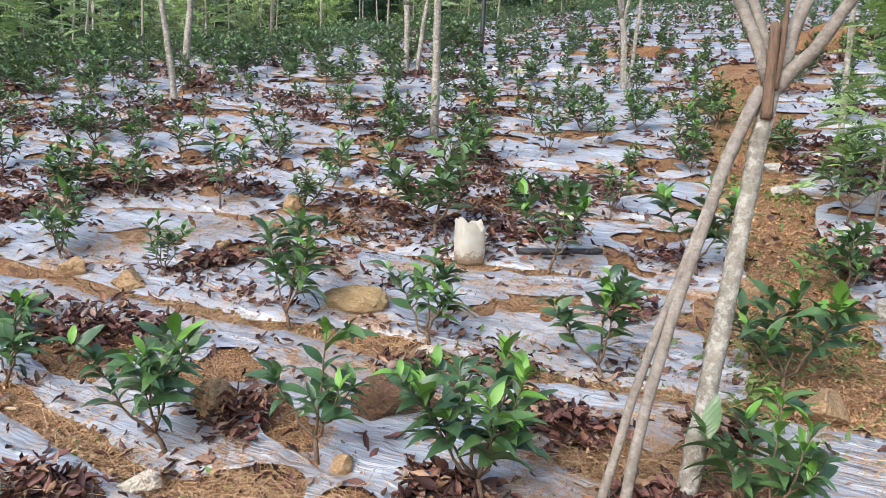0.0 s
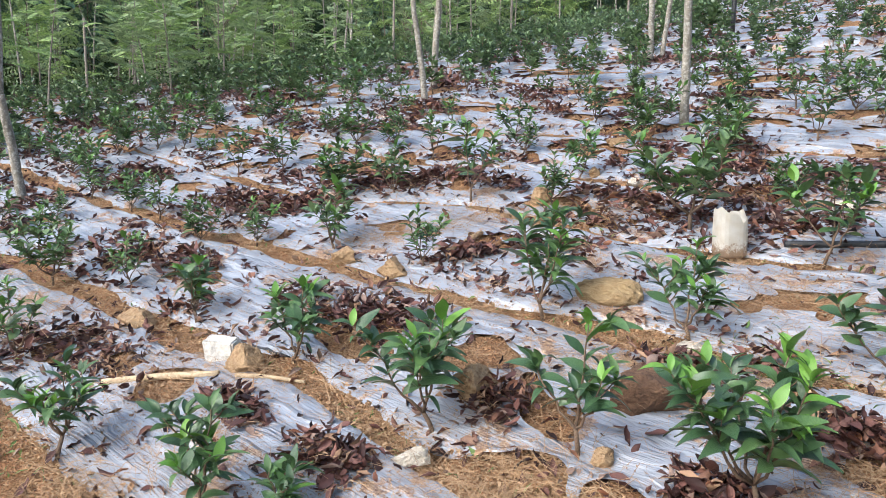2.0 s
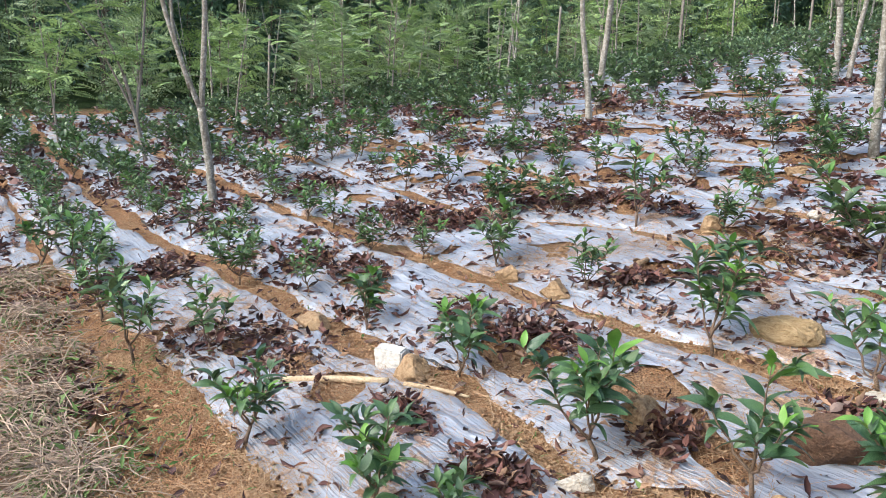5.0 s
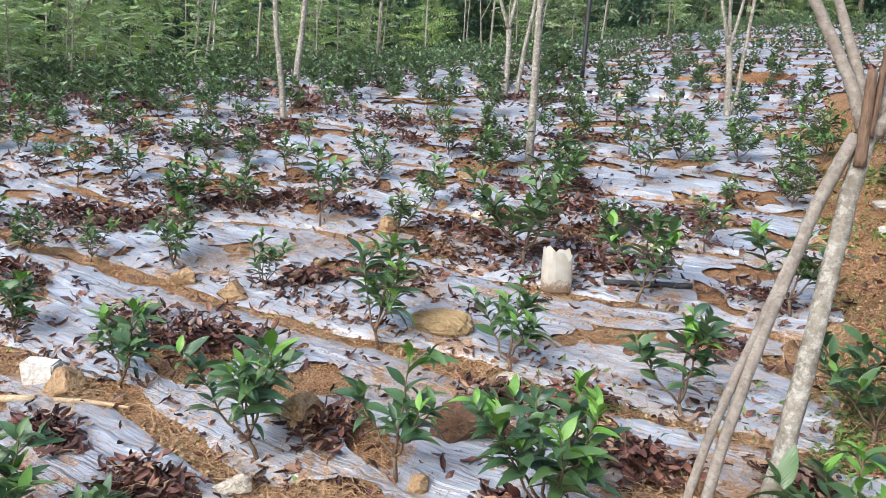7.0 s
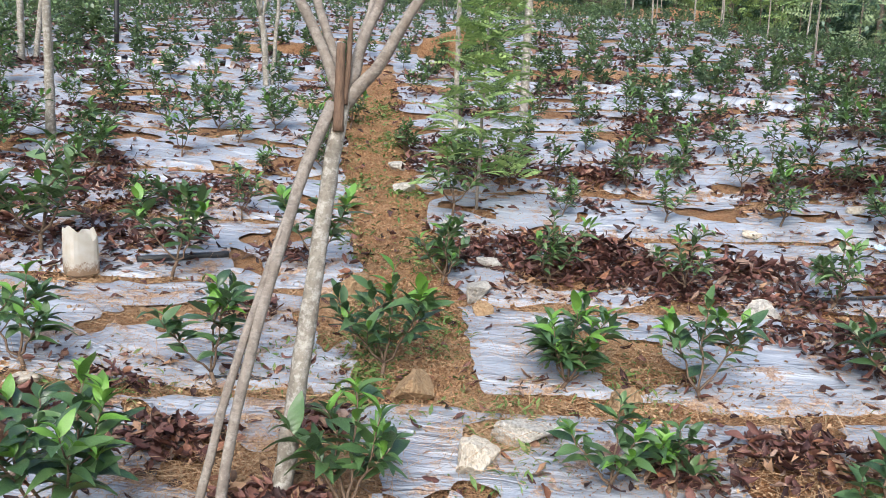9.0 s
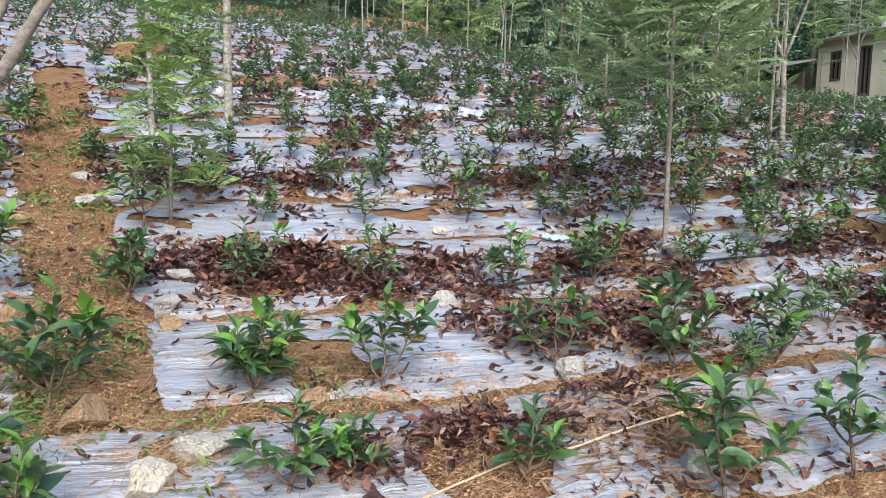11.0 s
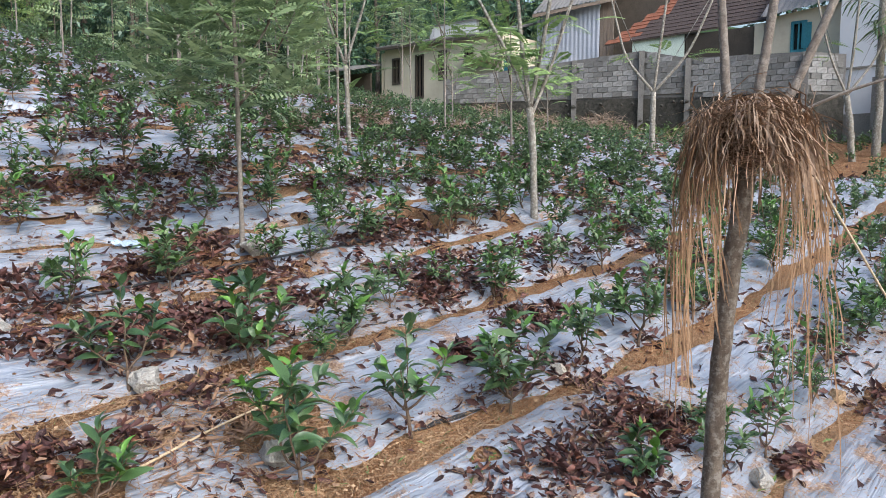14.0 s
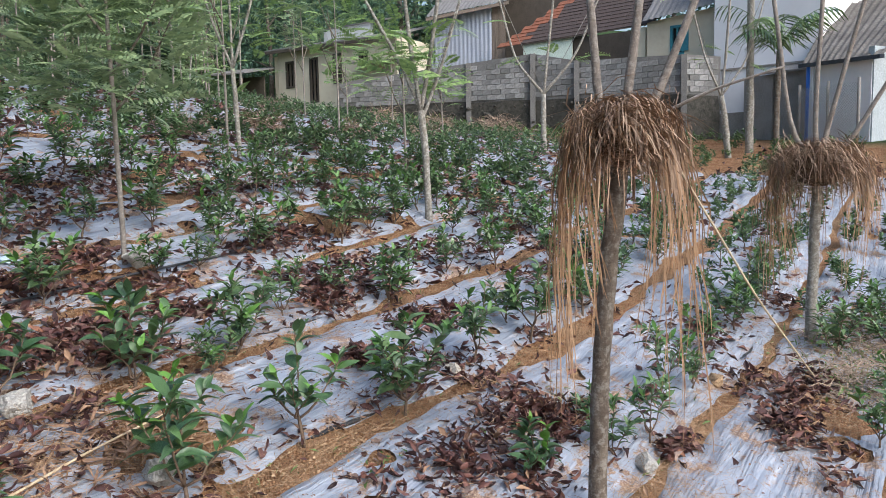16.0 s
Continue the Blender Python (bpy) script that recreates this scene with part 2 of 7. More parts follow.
CREAM = mottled("cream_plaster", (0.55, 0.48, 0.36), (0.72, 0.65, 0.51), 1.4, 0.92, 0.2, 8, (0.66, 0.60, 0.47))
WHITE_WALL = mottled("white_plaster", (0.70, 0.71, 0.74), (0.84, 0.845, 0.86), 1.1, 0.9, 0.2, 7, (0.76, 0.765, 0.79))
SHED_SIDE = mottled("grey_green_plaster", (0.30, 0.34, 0.36), (0.40, 0.44, 0.46), 1.5, 0.9, 0.3, 25)
CONCRETE = mottled("concrete", (0.15, 0.14, 0.13), (0.27, 0.255, 0.235), 2.5, 0.95, 0.5, 40)


def block_material():
    m = Nodes("concrete_block", 0.95, 0.0, 0.2)
    v = m.coords("Object")
    col = m.ramp(m.rnd(), (0.0, (0.20, 0.198, 0.19)), (0.5, (0.29, 0.287, 0.28)), (1.0, (0.42, 0.415, 0.405)))
    col = m.mix(m.ramp(m.noise(v, 14, 5, 0.7), (0.4, (0, 0, 0)), (0.7, (0.7, 0.7, 0.7))), col, (0.12, 0.115, 0.105))
    m.colour(col)
    m.bump(m.noise(v, 60, 4), 0.5, 0.01)
    return m.mat


BLOCK = block_material()
MORTAR = mottled("mortar", (0.10, 0.095, 0.09), (0.18, 0.175, 0.165), 3, 0.95, 0.4, 40)
MOSSY = mottled("mossy_stone", (0.014, 0.016, 0.012), (0.06, 0.058, 0.046), 2.2, 0.95, 1.0, 9, (0.11, 0.10, 0.085))
SHEET_GREY = mottled("weathered_sheet", (0.09, 0.085, 0.08), (0.22, 0.21, 0.20), 1.2, 0.7, 0.3, 40)
ASBESTOS = mottled("stained_asbestos", (0.10, 0.092, 0.082), (0.26, 0.24, 0.215), 1.6, 0.95, 0.5, 14, (0.07, 0.062, 0.052))
SHEET_BLUE = mottled("blue_grey_sheet", (0.22, 0.24, 0.29), (0.38, 0.405, 0.47), 1.6, 0.5, 0.2, 40, metal=0.2)
MINT = mottled("mint_sheet", (0.50, 0.60, 0.50), (0.66, 0.75, 0.66), 2.5, 0.7, 0.2, 30)
TEAL = mottled("teal_paint", (0.02, 0.12, 0.16), (0.04, 0.2, 0.25), 3, 0.5, 0.2, 30)
DARK_WOOD_AND_SHADE = mottled("dark_wood_and_shade", (0.035, 0.028, 0.022), (0.08, 0.065, 0.05), 4, 0.8, 0.4, 40)
OLD_WOOD = mottled("old_wood", (0.12, 0.09, 0.07), (0.24, 0.19, 0.15), 5, 0.85, 0.4, 40, stretch=(6, 6, 0.4))
TILE_ORANGE = mottled("orange_tile", (0.13, 0.046, 0.024), (0.24, 0.088, 0.046), 3, 0.9, 0.4, 40)
TILE_BROWN = mottled("brown_tile", (0.026, 0.019, 0.018), (0.065, 0.046, 0.039), 2, 0.9, 0.4, 40)
DARK_METAL = mottled("dark_metal", (0.03, 0.035, 0.045), (0.06, 0.07, 0.085), 3, 0.5, 0.2, 30)
BLUE_PIPE = mottled("blue_pipe", (0.02, 0.10, 0.42), (0.03, 0.14, 0.5), 4, 0.4, 0.1, 40)
GALV = mottled("galvanised_wire", (0.32, 0.33, 0.34), (0.45, 0.46, 0.47), 5, 0.5, 0.1, 40, metal=0.6)
DARK_GLASS = Nodes("dark_glass", 0.12, 0.0, 0.6)
DARK_GLASS.colour(DARK_GLASS.ramp(DARK_GLASS.noise(DARK_GLASS.coords("Object"), 2.0), (0.3, (0.012, 0.013, 0.016)), (0.7, (0.03, 0.032, 0.038))))
DARK_GLASS = DARK_GLASS.mat


# ---- shapes ----
def mesh_np(name, verts, faces, uv=None):
    """A mesh from arrays: faces all of one size."""
    me = bpy.data.meshes.new(name)
    v, f = np.asarray(verts, dtype=np.float32), np.asarray(faces, dtype=np.int32)
    n = f.shape[1]
    me.vertices.add(len(v))
    me.vertices.foreach_set("co", v.ravel())
    me.loops.add(f.size)
    me.loops.foreach_set("vertex_index", f.ravel())
    me.polygons.add(len(f))
    me.polygons.foreach_set("loop_start", np.arange(0, f.size, n, dtype=np.int32))
    me.polygons.foreach_set("loop_total", np.full(len(f), n, dtype=np.int32))
    me.polygons.foreach_set("use_smooth", np.ones(len(f), dtype=bool))
    if uv is not None:
        layer = me.uv_layers.new(name="UVMap")
        layer.data.foreach_set("uv", np.asarray(uv, dtype=np.float32)[f.ravel()].ravel())
    me.update(calc_edges=True)
    return me


def solid(name, me, mat, parent=None, label="", flat=False):
    if mat is not None:
        me.materials.clear()
        me.materials.append(mat)
    if flat:
        me.polygons.foreach_set("use_smooth", np.zeros(len(me.polygons), dtype=bool))
    ob = new(name, me)
    if parent is not None:
        ob.parent = parent
    if label:
        ob["label"] = label
    return ob


def part(name, bm, mat, parent=None, label="", flat=True):
    me = bpy.data.meshes.new(name)
    bm.to_mesh(me)
    bm.free()
    return solid(name, me, mat, parent, label, flat)


def empty(name, m, label, category, group="", kind=""):
    e = new(name)
    e.empty_display_size = 0.05
    e.matrix_basis = m
    return tagged(e, label, category, group, kind)


def tube(points, radii, sides=8, lump=0.0, seed=0, close=True):
    """Vertices and quads of a tube along points."""
    p = np.array(points, float)
    n = len(p)
    d = np.gradient(p, axis=0)
    d /= np.linalg.norm(d, axis=1)[:, None] + 1e-9
    ref = np.array([0.31, 0.95, 0.1])
    a = np.cross(d, ref)
    a /= np.linalg.norm(a, axis=1)[:, None] + 1e-9
    b = np.cross(d, a)
    ang = np.linspace(0, 2 * math.pi, sides, endpoint=False)
    rng = np.random.RandomState(seed)
    r = np.array(radii, float)[:, None] * (1 + lump * rng.uniform(-1, 1, (n, sides)))
    v = p[:, None, :] + r[..., None] * (np.cos(ang)[None, :, None] * a[:, None, :] + np.sin(ang)[None, :, None] * b[:, None, :])
    v = v.reshape(-1, 3)
    i, j = np.meshgrid(np.arange(n - 1), np.arange(sides), indexing="ij")
    k = (j + 1) % sides
    f = np.stack([i * sides + j, i * sides + k, (i + 1) * sides + k, (i + 1) * sides + j], -1).reshape(-1, 4)
    if close:
        v = np.vstack([v, p[0], p[-1]])
        a0, a1 = n * sides, n * sides + 1
        jj = np.arange(0, sides, 2)
        c0 = np.stack([np.full(len(jj), a0), (jj + 2) % sides, jj + 1, jj], -1)
        c1 = np.stack([np.full(len(jj), a1), (n - 1) * sides + jj, (n - 1) * sides + jj + 1, (n - 1) * sides + (jj + 2) % sides], -1)
        f = np.vstack([f, c0, c1])
    return v, f


def smooth_line(nodes, count):
    """A soft curve of count points through nodes (x, y, z, ...)."""
    p = np.array(nodes, float)
    s = np.r_[0, np.cumsum(np.linalg.norm(np.diff(p[:, :3], axis=0), axis=1))]
    q = np.linspace(0, s[-1], count)
    out = np.stack([np.interp(q, s, p[:, k]) for k in range(p.shape[1])], 1)
    for _ in range(2):
        out[1:-1] = (out[:-2] + 2 * out[1:-1] + out[2:]) / 4
    return out


class Heap:
    """Collects pieces into one mesh."""

    def __init__(self):
        self.v, self.f, self.u, self.n = [], [], [], 0

    def put(self, v, f, uv=None):
        self.v.append(v)
        self.f.append(np.asarray(f) + self.n)
        self.u.append(uv if uv is not None else np.zeros((len(v), 2)))
        self.n += len(v)

    def many(self, template, faces, mats, uv=None):
        """The template at every 4x4 matrix."""
        t = np.c_[template, np.ones(len(template))]
        v = np.einsum("nij,kj->nki", np.asarray(mats)[:, :3, :], t).reshape(-1, 3)
        k = len(template)
        f = (np.asarray(faces)[None] + (np.arange(len(mats)) * k)[:, None, None]).reshape(-1, np.asarray(faces).shape[1])
        self.put(v, f, np.tile(uv, (len(mats), 1)) if uv is not None else None)

    def mesh(self, name):
        return mesh_np(name, np.vstack(self.v), np.vstack(self.f), np.vstack(self.u))


def blade(length, width, fold=0.18, droop=0.2, n=5, tip=0.0):
    """A pointed leaf along +y, folded on its midrib, rising then arching over: vertices, quads, uv."""
    t = np.linspace(0, 1, n)
    w = width / 2 * np.sin(np.pi * np.clip(t, 0, 1) ** 0.88) ** 0.85 * (1 - 0.18 * t)
    w[0] = width * 0.05
    w[-1] = width * 0.015
    y = length * (t - 0.25 * droop * t ** 2)
    z = length * droop * (0.55 * t - 1.25 * t ** 2)
    wave = 0.022 * length * np.sin(t * 8)
    v = np.stack([np.c_[-w, y, z + fold * w + wave * (w > 0)], np.c_[0 * w, y, z], np.c_[w, y, z + fold * w - wave * 0.6]], 1).reshape(-1, 3)
    f = [(3 * i + c, 3 * i + c + 1, 3 * i + c + 4, 3 * i + c + 3) for i in range(n - 1) for c in (0, 1)]
    uv = np.stack([np.c_[t * 0 + s, t * 2.2] for s in (0, 0.5, 1)], 1).reshape(-1, 2)
    return v, np.array(f), uv


def dry_leaf(width, curl, bend, ruck=0.05, across=4, along=5):
    """A dead leaf along +y, one unit long, rolled across by curl and bent along by bend (radians)."""
    t = np.linspace(0, 1, along)
    w = width / 2 * np.sin(np.pi * np.clip(t, 0, 1) ** 0.9) ** 0.7
    w[0], w[-1] = width * 0.05, width * 0.03
    q = np.linspace(-1, 1, across)
    a = curl * q
    x = np.sin(a) / (abs(curl) + 0.05)
    up = (1 - np.cos(a)) / (abs(curl) + 0.05) * np.sign(curl)
    b = bend * t
    y, z = np.sin(b) / (abs(bend) + 0.05), (1 - np.cos(b)) / (abs(bend) + 0.05) * np.sign(bend)
    v = np.stack([w[:, None] * x[None], y[:, None] + 0 * x[None], z[:, None] + w[:, None] * up[None] + ruck * np.sin(9 * t[:, None] + 4 * q[None])], -1).reshape(-1, 3)
    f = [(i * across + j, i * across + j + 1, (i + 1) * across + j + 1, (i + 1) * across + j) for i in range(along - 1) for j in range(across - 1)]
    uv = np.stack([0 * t[:, None] + (q[None] + 1) / 2, t[:, None] * 2.2 + 0 * q[None]], -1).reshape(-1, 2)
    return v, np.array(f), uv


def diamond(width, fold=0.2, droop=0.2):
    """A four-cornered leaf along +y."""
    v = np.array([(0, 0, 0), (width / 2, 0.45, fold * width / 2), (0, 1, -droop), (-width / 2, 0.45, fold * width / 2)])
    return v, np.array([(0, 1, 2, 3)]), np.array([(0.5, 0), (1, 1), (0.5, 2.2), (0, 1)])


def frames_of(pos, direction, roll, size):
    """4x4 matrices that put +y along direction at pos."""
    pos, d = np.atleast_2d(pos), np.atleast_2d(direction).astype(float)
    d = d / (np.linalg.norm(d, axis=1)[:, None] + 1e-9)
    up = np.tile([0.0, 0.0, 1.0], (len(d), 1))
    x = np.cross(d, up)
    bad = np.linalg.norm(x, axis=1) < 1e-3
    x[bad] = [1, 0, 0]
    x /= np.linalg.norm(x, axis=1)[:, None]
    z = np.cross(x, d)
    c, s = np.cos(roll)[:, None], np.sin(roll)[:, None]
    x2, z2 = c * x + s * z, -s * x + c * z
    m = np.zeros((len(d), 4, 4))
    k = np.asarray(size).reshape(-1, 1)
    m[:, :3, 0], m[:, :3, 1], m[:, :3, 2], m[:, :3, 3], m[:, 3, 3] = x2 * k, d * k, z2 * k, pos, 1
    return m


def box(bm, x0, y0, z0, x1, y1, z1, m=None):
    vs = bmesh.ops.create_cube(bm, size=1.0)["verts"]
    for v in vs:
        v.co = Vector((x0 + (v.co.x + 0.5) * (x1 - x0), y0 + (v.co.y + 0.5) * (y1 - y0), z0 + (v.co.z + 0.5) * (z1 - z0)))
        if m is not None:
            v.co = m @ v.co
    return vs


# ---- the lie of the land ----
LAND = (-0.607, 0.3833, 1.0307, 0.0886, -0.0283, 0.1316, 0.0468, 0.0479, -0.0332, -0.0031)
# bearing (right of ahead), rise in degrees to the field's far edge, distance of that edge
EDGE = [(-60, 1.0, 19), (-45, 2.0, 20), (-27, 4.8, 22), (-10, 7.0, 25), (4, 9.5, 29), (15, 10.8, 32), (27, 10.8, 32), (42, 10.2, 28),
        (57, 6.8, 25), (66, 6.0, 25.5), (76, 4.4, 26), (87, 3.0, 25.5), (99, 2.3, 25), (112, 1.5, 20)]
E_B, E_R, E_D = (np.array([e[i] for e in EDGE], float) for i in range(3))


def hump(x, y):
    x, y = x / 5, y / 5
    return sum(g * b for g, b in zip(LAND, (1, x, y, x * x, x * y, y * y, x ** 3, x * x * y, x * y * y, y ** 3)))


def edge_of(x, y):
    b = np.clip(np.degrees(np.arctan2(x, y)), -62, 114)
    return np.interp(b, E_B, E_D)


def land(x, y):
    """The smooth height of the ground."""
    x, y = np.asarray(x, float), np.asarray(y, float)
    r, b = np.hypot(x, y), np.degrees(np.arctan2(x, y))
    a = np.clip(b, -62, 114)
    keep = np.clip(1 - np.abs(b - a) / 70, 0, 1)
    far = np.interp(a, E_B, E_D)
    top = 1.55 + far * np.tan(np.radians(np.interp(a, E_B, E_R)))
    s, c = np.sin(np.radians(a)), np.cos(np.radians(a))
    r1 = 9.5
    z0 = hump(np.minimum(r, r1) * s, np.minimum(r, r1) * c)
    z1 = hump(r1 * s, r1 * c)
    span = far - r1
    m1 = np.minimum(z1 - hump((r1 - 1) * s, (r1 - 1) * c), 1.8 * (top - z1) / span)
    m2 = (top - z1) / span * 0.8
    u = np.clip((r - r1) / span, 0, 1)
    h = u * u * (3 - 2 * u)
    z = z1 * (1 - h) + top * h + span * (u * (1 - u) ** 2 * m1 - u * u * (1 - u) * m2)
    beyond = np.clip(r - far, 0, 30)
    hill = np.clip(r - far - 8, 0, 70) * np.interp(a, [-62, -20, 40, 60, 75, 114], [0.42, 0.4, 0.35, 0.35, 0.3, 0.15])
    z = np.where(r <= r1, z0, z) + m2 * 0.5 * beyond + hill
    return z * keep - 0.3 * (1 - keep)


# ---- the planting rows: u runs along them, v climbs across them ----
CU, SU = 0.905, -0.425
FURROWS = {
    -1: [(-10, -0.3), (10, -0.1)],
    0: [(-8, 1.17), (-6.2, 1.28), (-4.8, 1.34), (-3.4, 1.27), (3, 1.3), (5.8, 1.2), (8, 1.12)],
    1: [(-9.2, 2.06), (-5.9, 2.34), (-3.5, 2.46), (-2.4, 2.30), (0, 2.45), (3.15, 2.70), (4.7, 2.66), (7.4, 2.46)],
    2: [(-8, 3.4), (-5.2, 3.62), (-3.5, 3.66), (-1.5, 3.84), (-0.4, 3.9), (2.8, 3.96), (4, 3.97), (8, 3.8)],
    3: [(-8, 4.5), (-6.1, 4.53), (-4.5, 5.1), (-2.3, 4.97), (-1.4, 5.09), (3, 5.05), (8, 4.95)],
}
TOP_ROW = 26
WAY = [(1.75, 3.3), (1.93, 3.7), (2.1, 4.12), (2.32, 4.9), (2.55, 5.87), (3.0, 7.5), (3.72, 9.8), (4.6, 12.5), (6.0, 16.0)]


def furrow(k, u):
    if k in FURROWS:
        n = FURROWS[k]
        return np.interp(u, [a for a, _ in n], [b for _, b in n])
    lift = (k - 3) * 1.17 if k > 3 else (k + 1) * 1.25
    base = furrow(3, u) if k > 3 else furrow(-1, u)
    return base + lift + (0.10 * np.sin(u * 0.55 + k * 1.7) + 0.06 * np.sin(u * 1.3 + k) if k > 3 else 0)


def uv_of(x, y):
    return CU * x + SU * y, -SU * x + CU * y


def xy_of(u, v):
    return CU * u - SU * v, SU * u + CU * v


def row_of(x, y):
    """Which strip a place lies on, and how far across it (0 to 1)."""
    u, v = uv_of(np.asarray(x, float), np.asarray(y, float))
    lines = np.stack([furrow(k, u) for k in range(-5, TOP_ROW + 1)])
    i = np.clip((v[None] > lines).sum(0) - 1, 0, len(lines) - 2)
    lo = np.take_along_axis(lines, i[None], 0)[0]
    hi = np.take_along_axis(lines, i[None] + 1, 0)[0]
    return i - 5, (v - lo) / (hi - lo + 1e-6)


def way_off(x, y):
    """Distance from the foot path's middle line (signed to the right), far below it a large number."""
    wx = np.interp(y, [p[1] for p in WAY], [p[0] for p in WAY])
    return np.where((np.asarray(y) < 3.05) | (np.asarray(y) > 12.9), 9.0, np.asarray(x) - wx)


def wave2(x, y, s, seed=0.0):
    """Cheap smooth noise in about -1..1 on arrays."""
    x, y = np.asarray(x, float) * s + seed * 17.3, np.asarray(y, float) * s - seed * 9.1
    return (np.sin(x * 1.0 + 1.3 * np.sin(y * 1.1 + 0.4)) + np.sin(y * 1.27 + 1.7 * np.sin(x * 0.83 + 1.1)) + 0.6 * np.sin(x * 2.3 - y * 1.9 + 2 * np.sin(y * 0.7)) + 0.5 * np.sin(x * 3.7 + y * 4.1)) / 3.1


def height(x, y):
    """The ground as built: land, beds, clods."""
    x, y = np.asarray(x, float), np.asarray(y, float)
    r = np.hypot(x, y)
    k, s = row_of(x, y)
    fade = np.clip(1 - (r - 16) / 6, 0, 1) * np.clip((114 - np.degrees(np.arctan2(x, y))) / 5, 0, 1)
    bed = 0.055 * np.clip(np.sin(np.pi * np.clip(s, 0, 1)), 0, 1) ** 0.6 - 0.03
    off = np.clip((np.abs(way_off(x, y)) - 0.25) / 0.15, 0, 1)
    bed = np.where(k >= 2, bed * off, bed)
    bed = np.where(((k < 0) & (x < 2) & (x > -6)) | ((k < 1) & (x < -1) & (s < 0)), 0, bed)
    clod = 0.012 * wave2(x, y, 7) + 0.008 * wave2(x, y, 17, 1) + 0.005 * wave2(x, y, 41, 2)
    return land(x, y) + (bed + clod) * fade


def z_at(x, y):
    return float(height(np.array([x]), np.array([y]))[0])


# ground: rings that widen with distance, finest in front of the camera
rings = [0.0, 0.01, 0.4, 0.8, 1.4, 1.9]
while rings[-1] < 700:
    rings.append(rings[-1] * (1.011 if rings[-1] < 12 else 1.03 if rings[-1] < 60 else 1.2))
rings = np.array(rings[1:])
bear = np.radians(np.r_[np.arange(-70, 122, 0.48), np.arange(122, 290, 4.0)])
rr, bb = np.meshgrid(rings, bear, indexing="ij")
gx, gy = rr * np.sin(bb), rr * np.cos(bb)
gz = height(gx, gy)
nb = len(bear)
ii, jj = np.meshgrid(np.arange(len(rings) - 1), np.arange(nb), indexing="ij")
kk = (jj + 1) % nb
gf = np.stack([ii * nb + jj, ii * nb + kk, (ii + 1) * nb + kk, (ii + 1) * nb + jj], -1).reshape(-1, 4)
gv = np.stack([gx, gy, gz], -1).reshape(-1, 3)
g_me = mesh_np("ground", gv, gf)
wild = g_me.attributes.new("wild", "FLOAT", "POINT")
w_val = np.clip((np.hypot(gv[:, 0], gv[:, 1]) - edge_of(gv[:, 0], gv[:, 1]) + 0.5 + 0.8 * wave2(gv[:, 0], gv[:, 1], 1.1)) / 1.5, 0, 1)
wild.data.foreach_set("value", w_val.astype(np.float32))
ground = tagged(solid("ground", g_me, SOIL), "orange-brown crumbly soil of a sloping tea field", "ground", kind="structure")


# ---- mulch film ----
BARE = [(1.15, 2.95, 0.34), (0.75, 3.15, 0.22), (1.75, 4.35, 0.42), (-4.6, 5.3, 0.3), (2.05, 2.95, 0.16), (3.1, 3.3, 0.35), (4.4, 1.5, 0.42), (3.25, 2.05, 0.36), (-2.0, 4.2, 0.3), (-2.9, 3.5, 0.2), (-4.0, 3.75, 0.16), (-4.9, 3.75, 0.14), (6.9, -2.8, 0.36), (7.4, -2.45, 0.22), (6.3, -2.75, 0.2), (-0.8, 2.95, 0.26), (-0.35, 2.8, 0.2)]


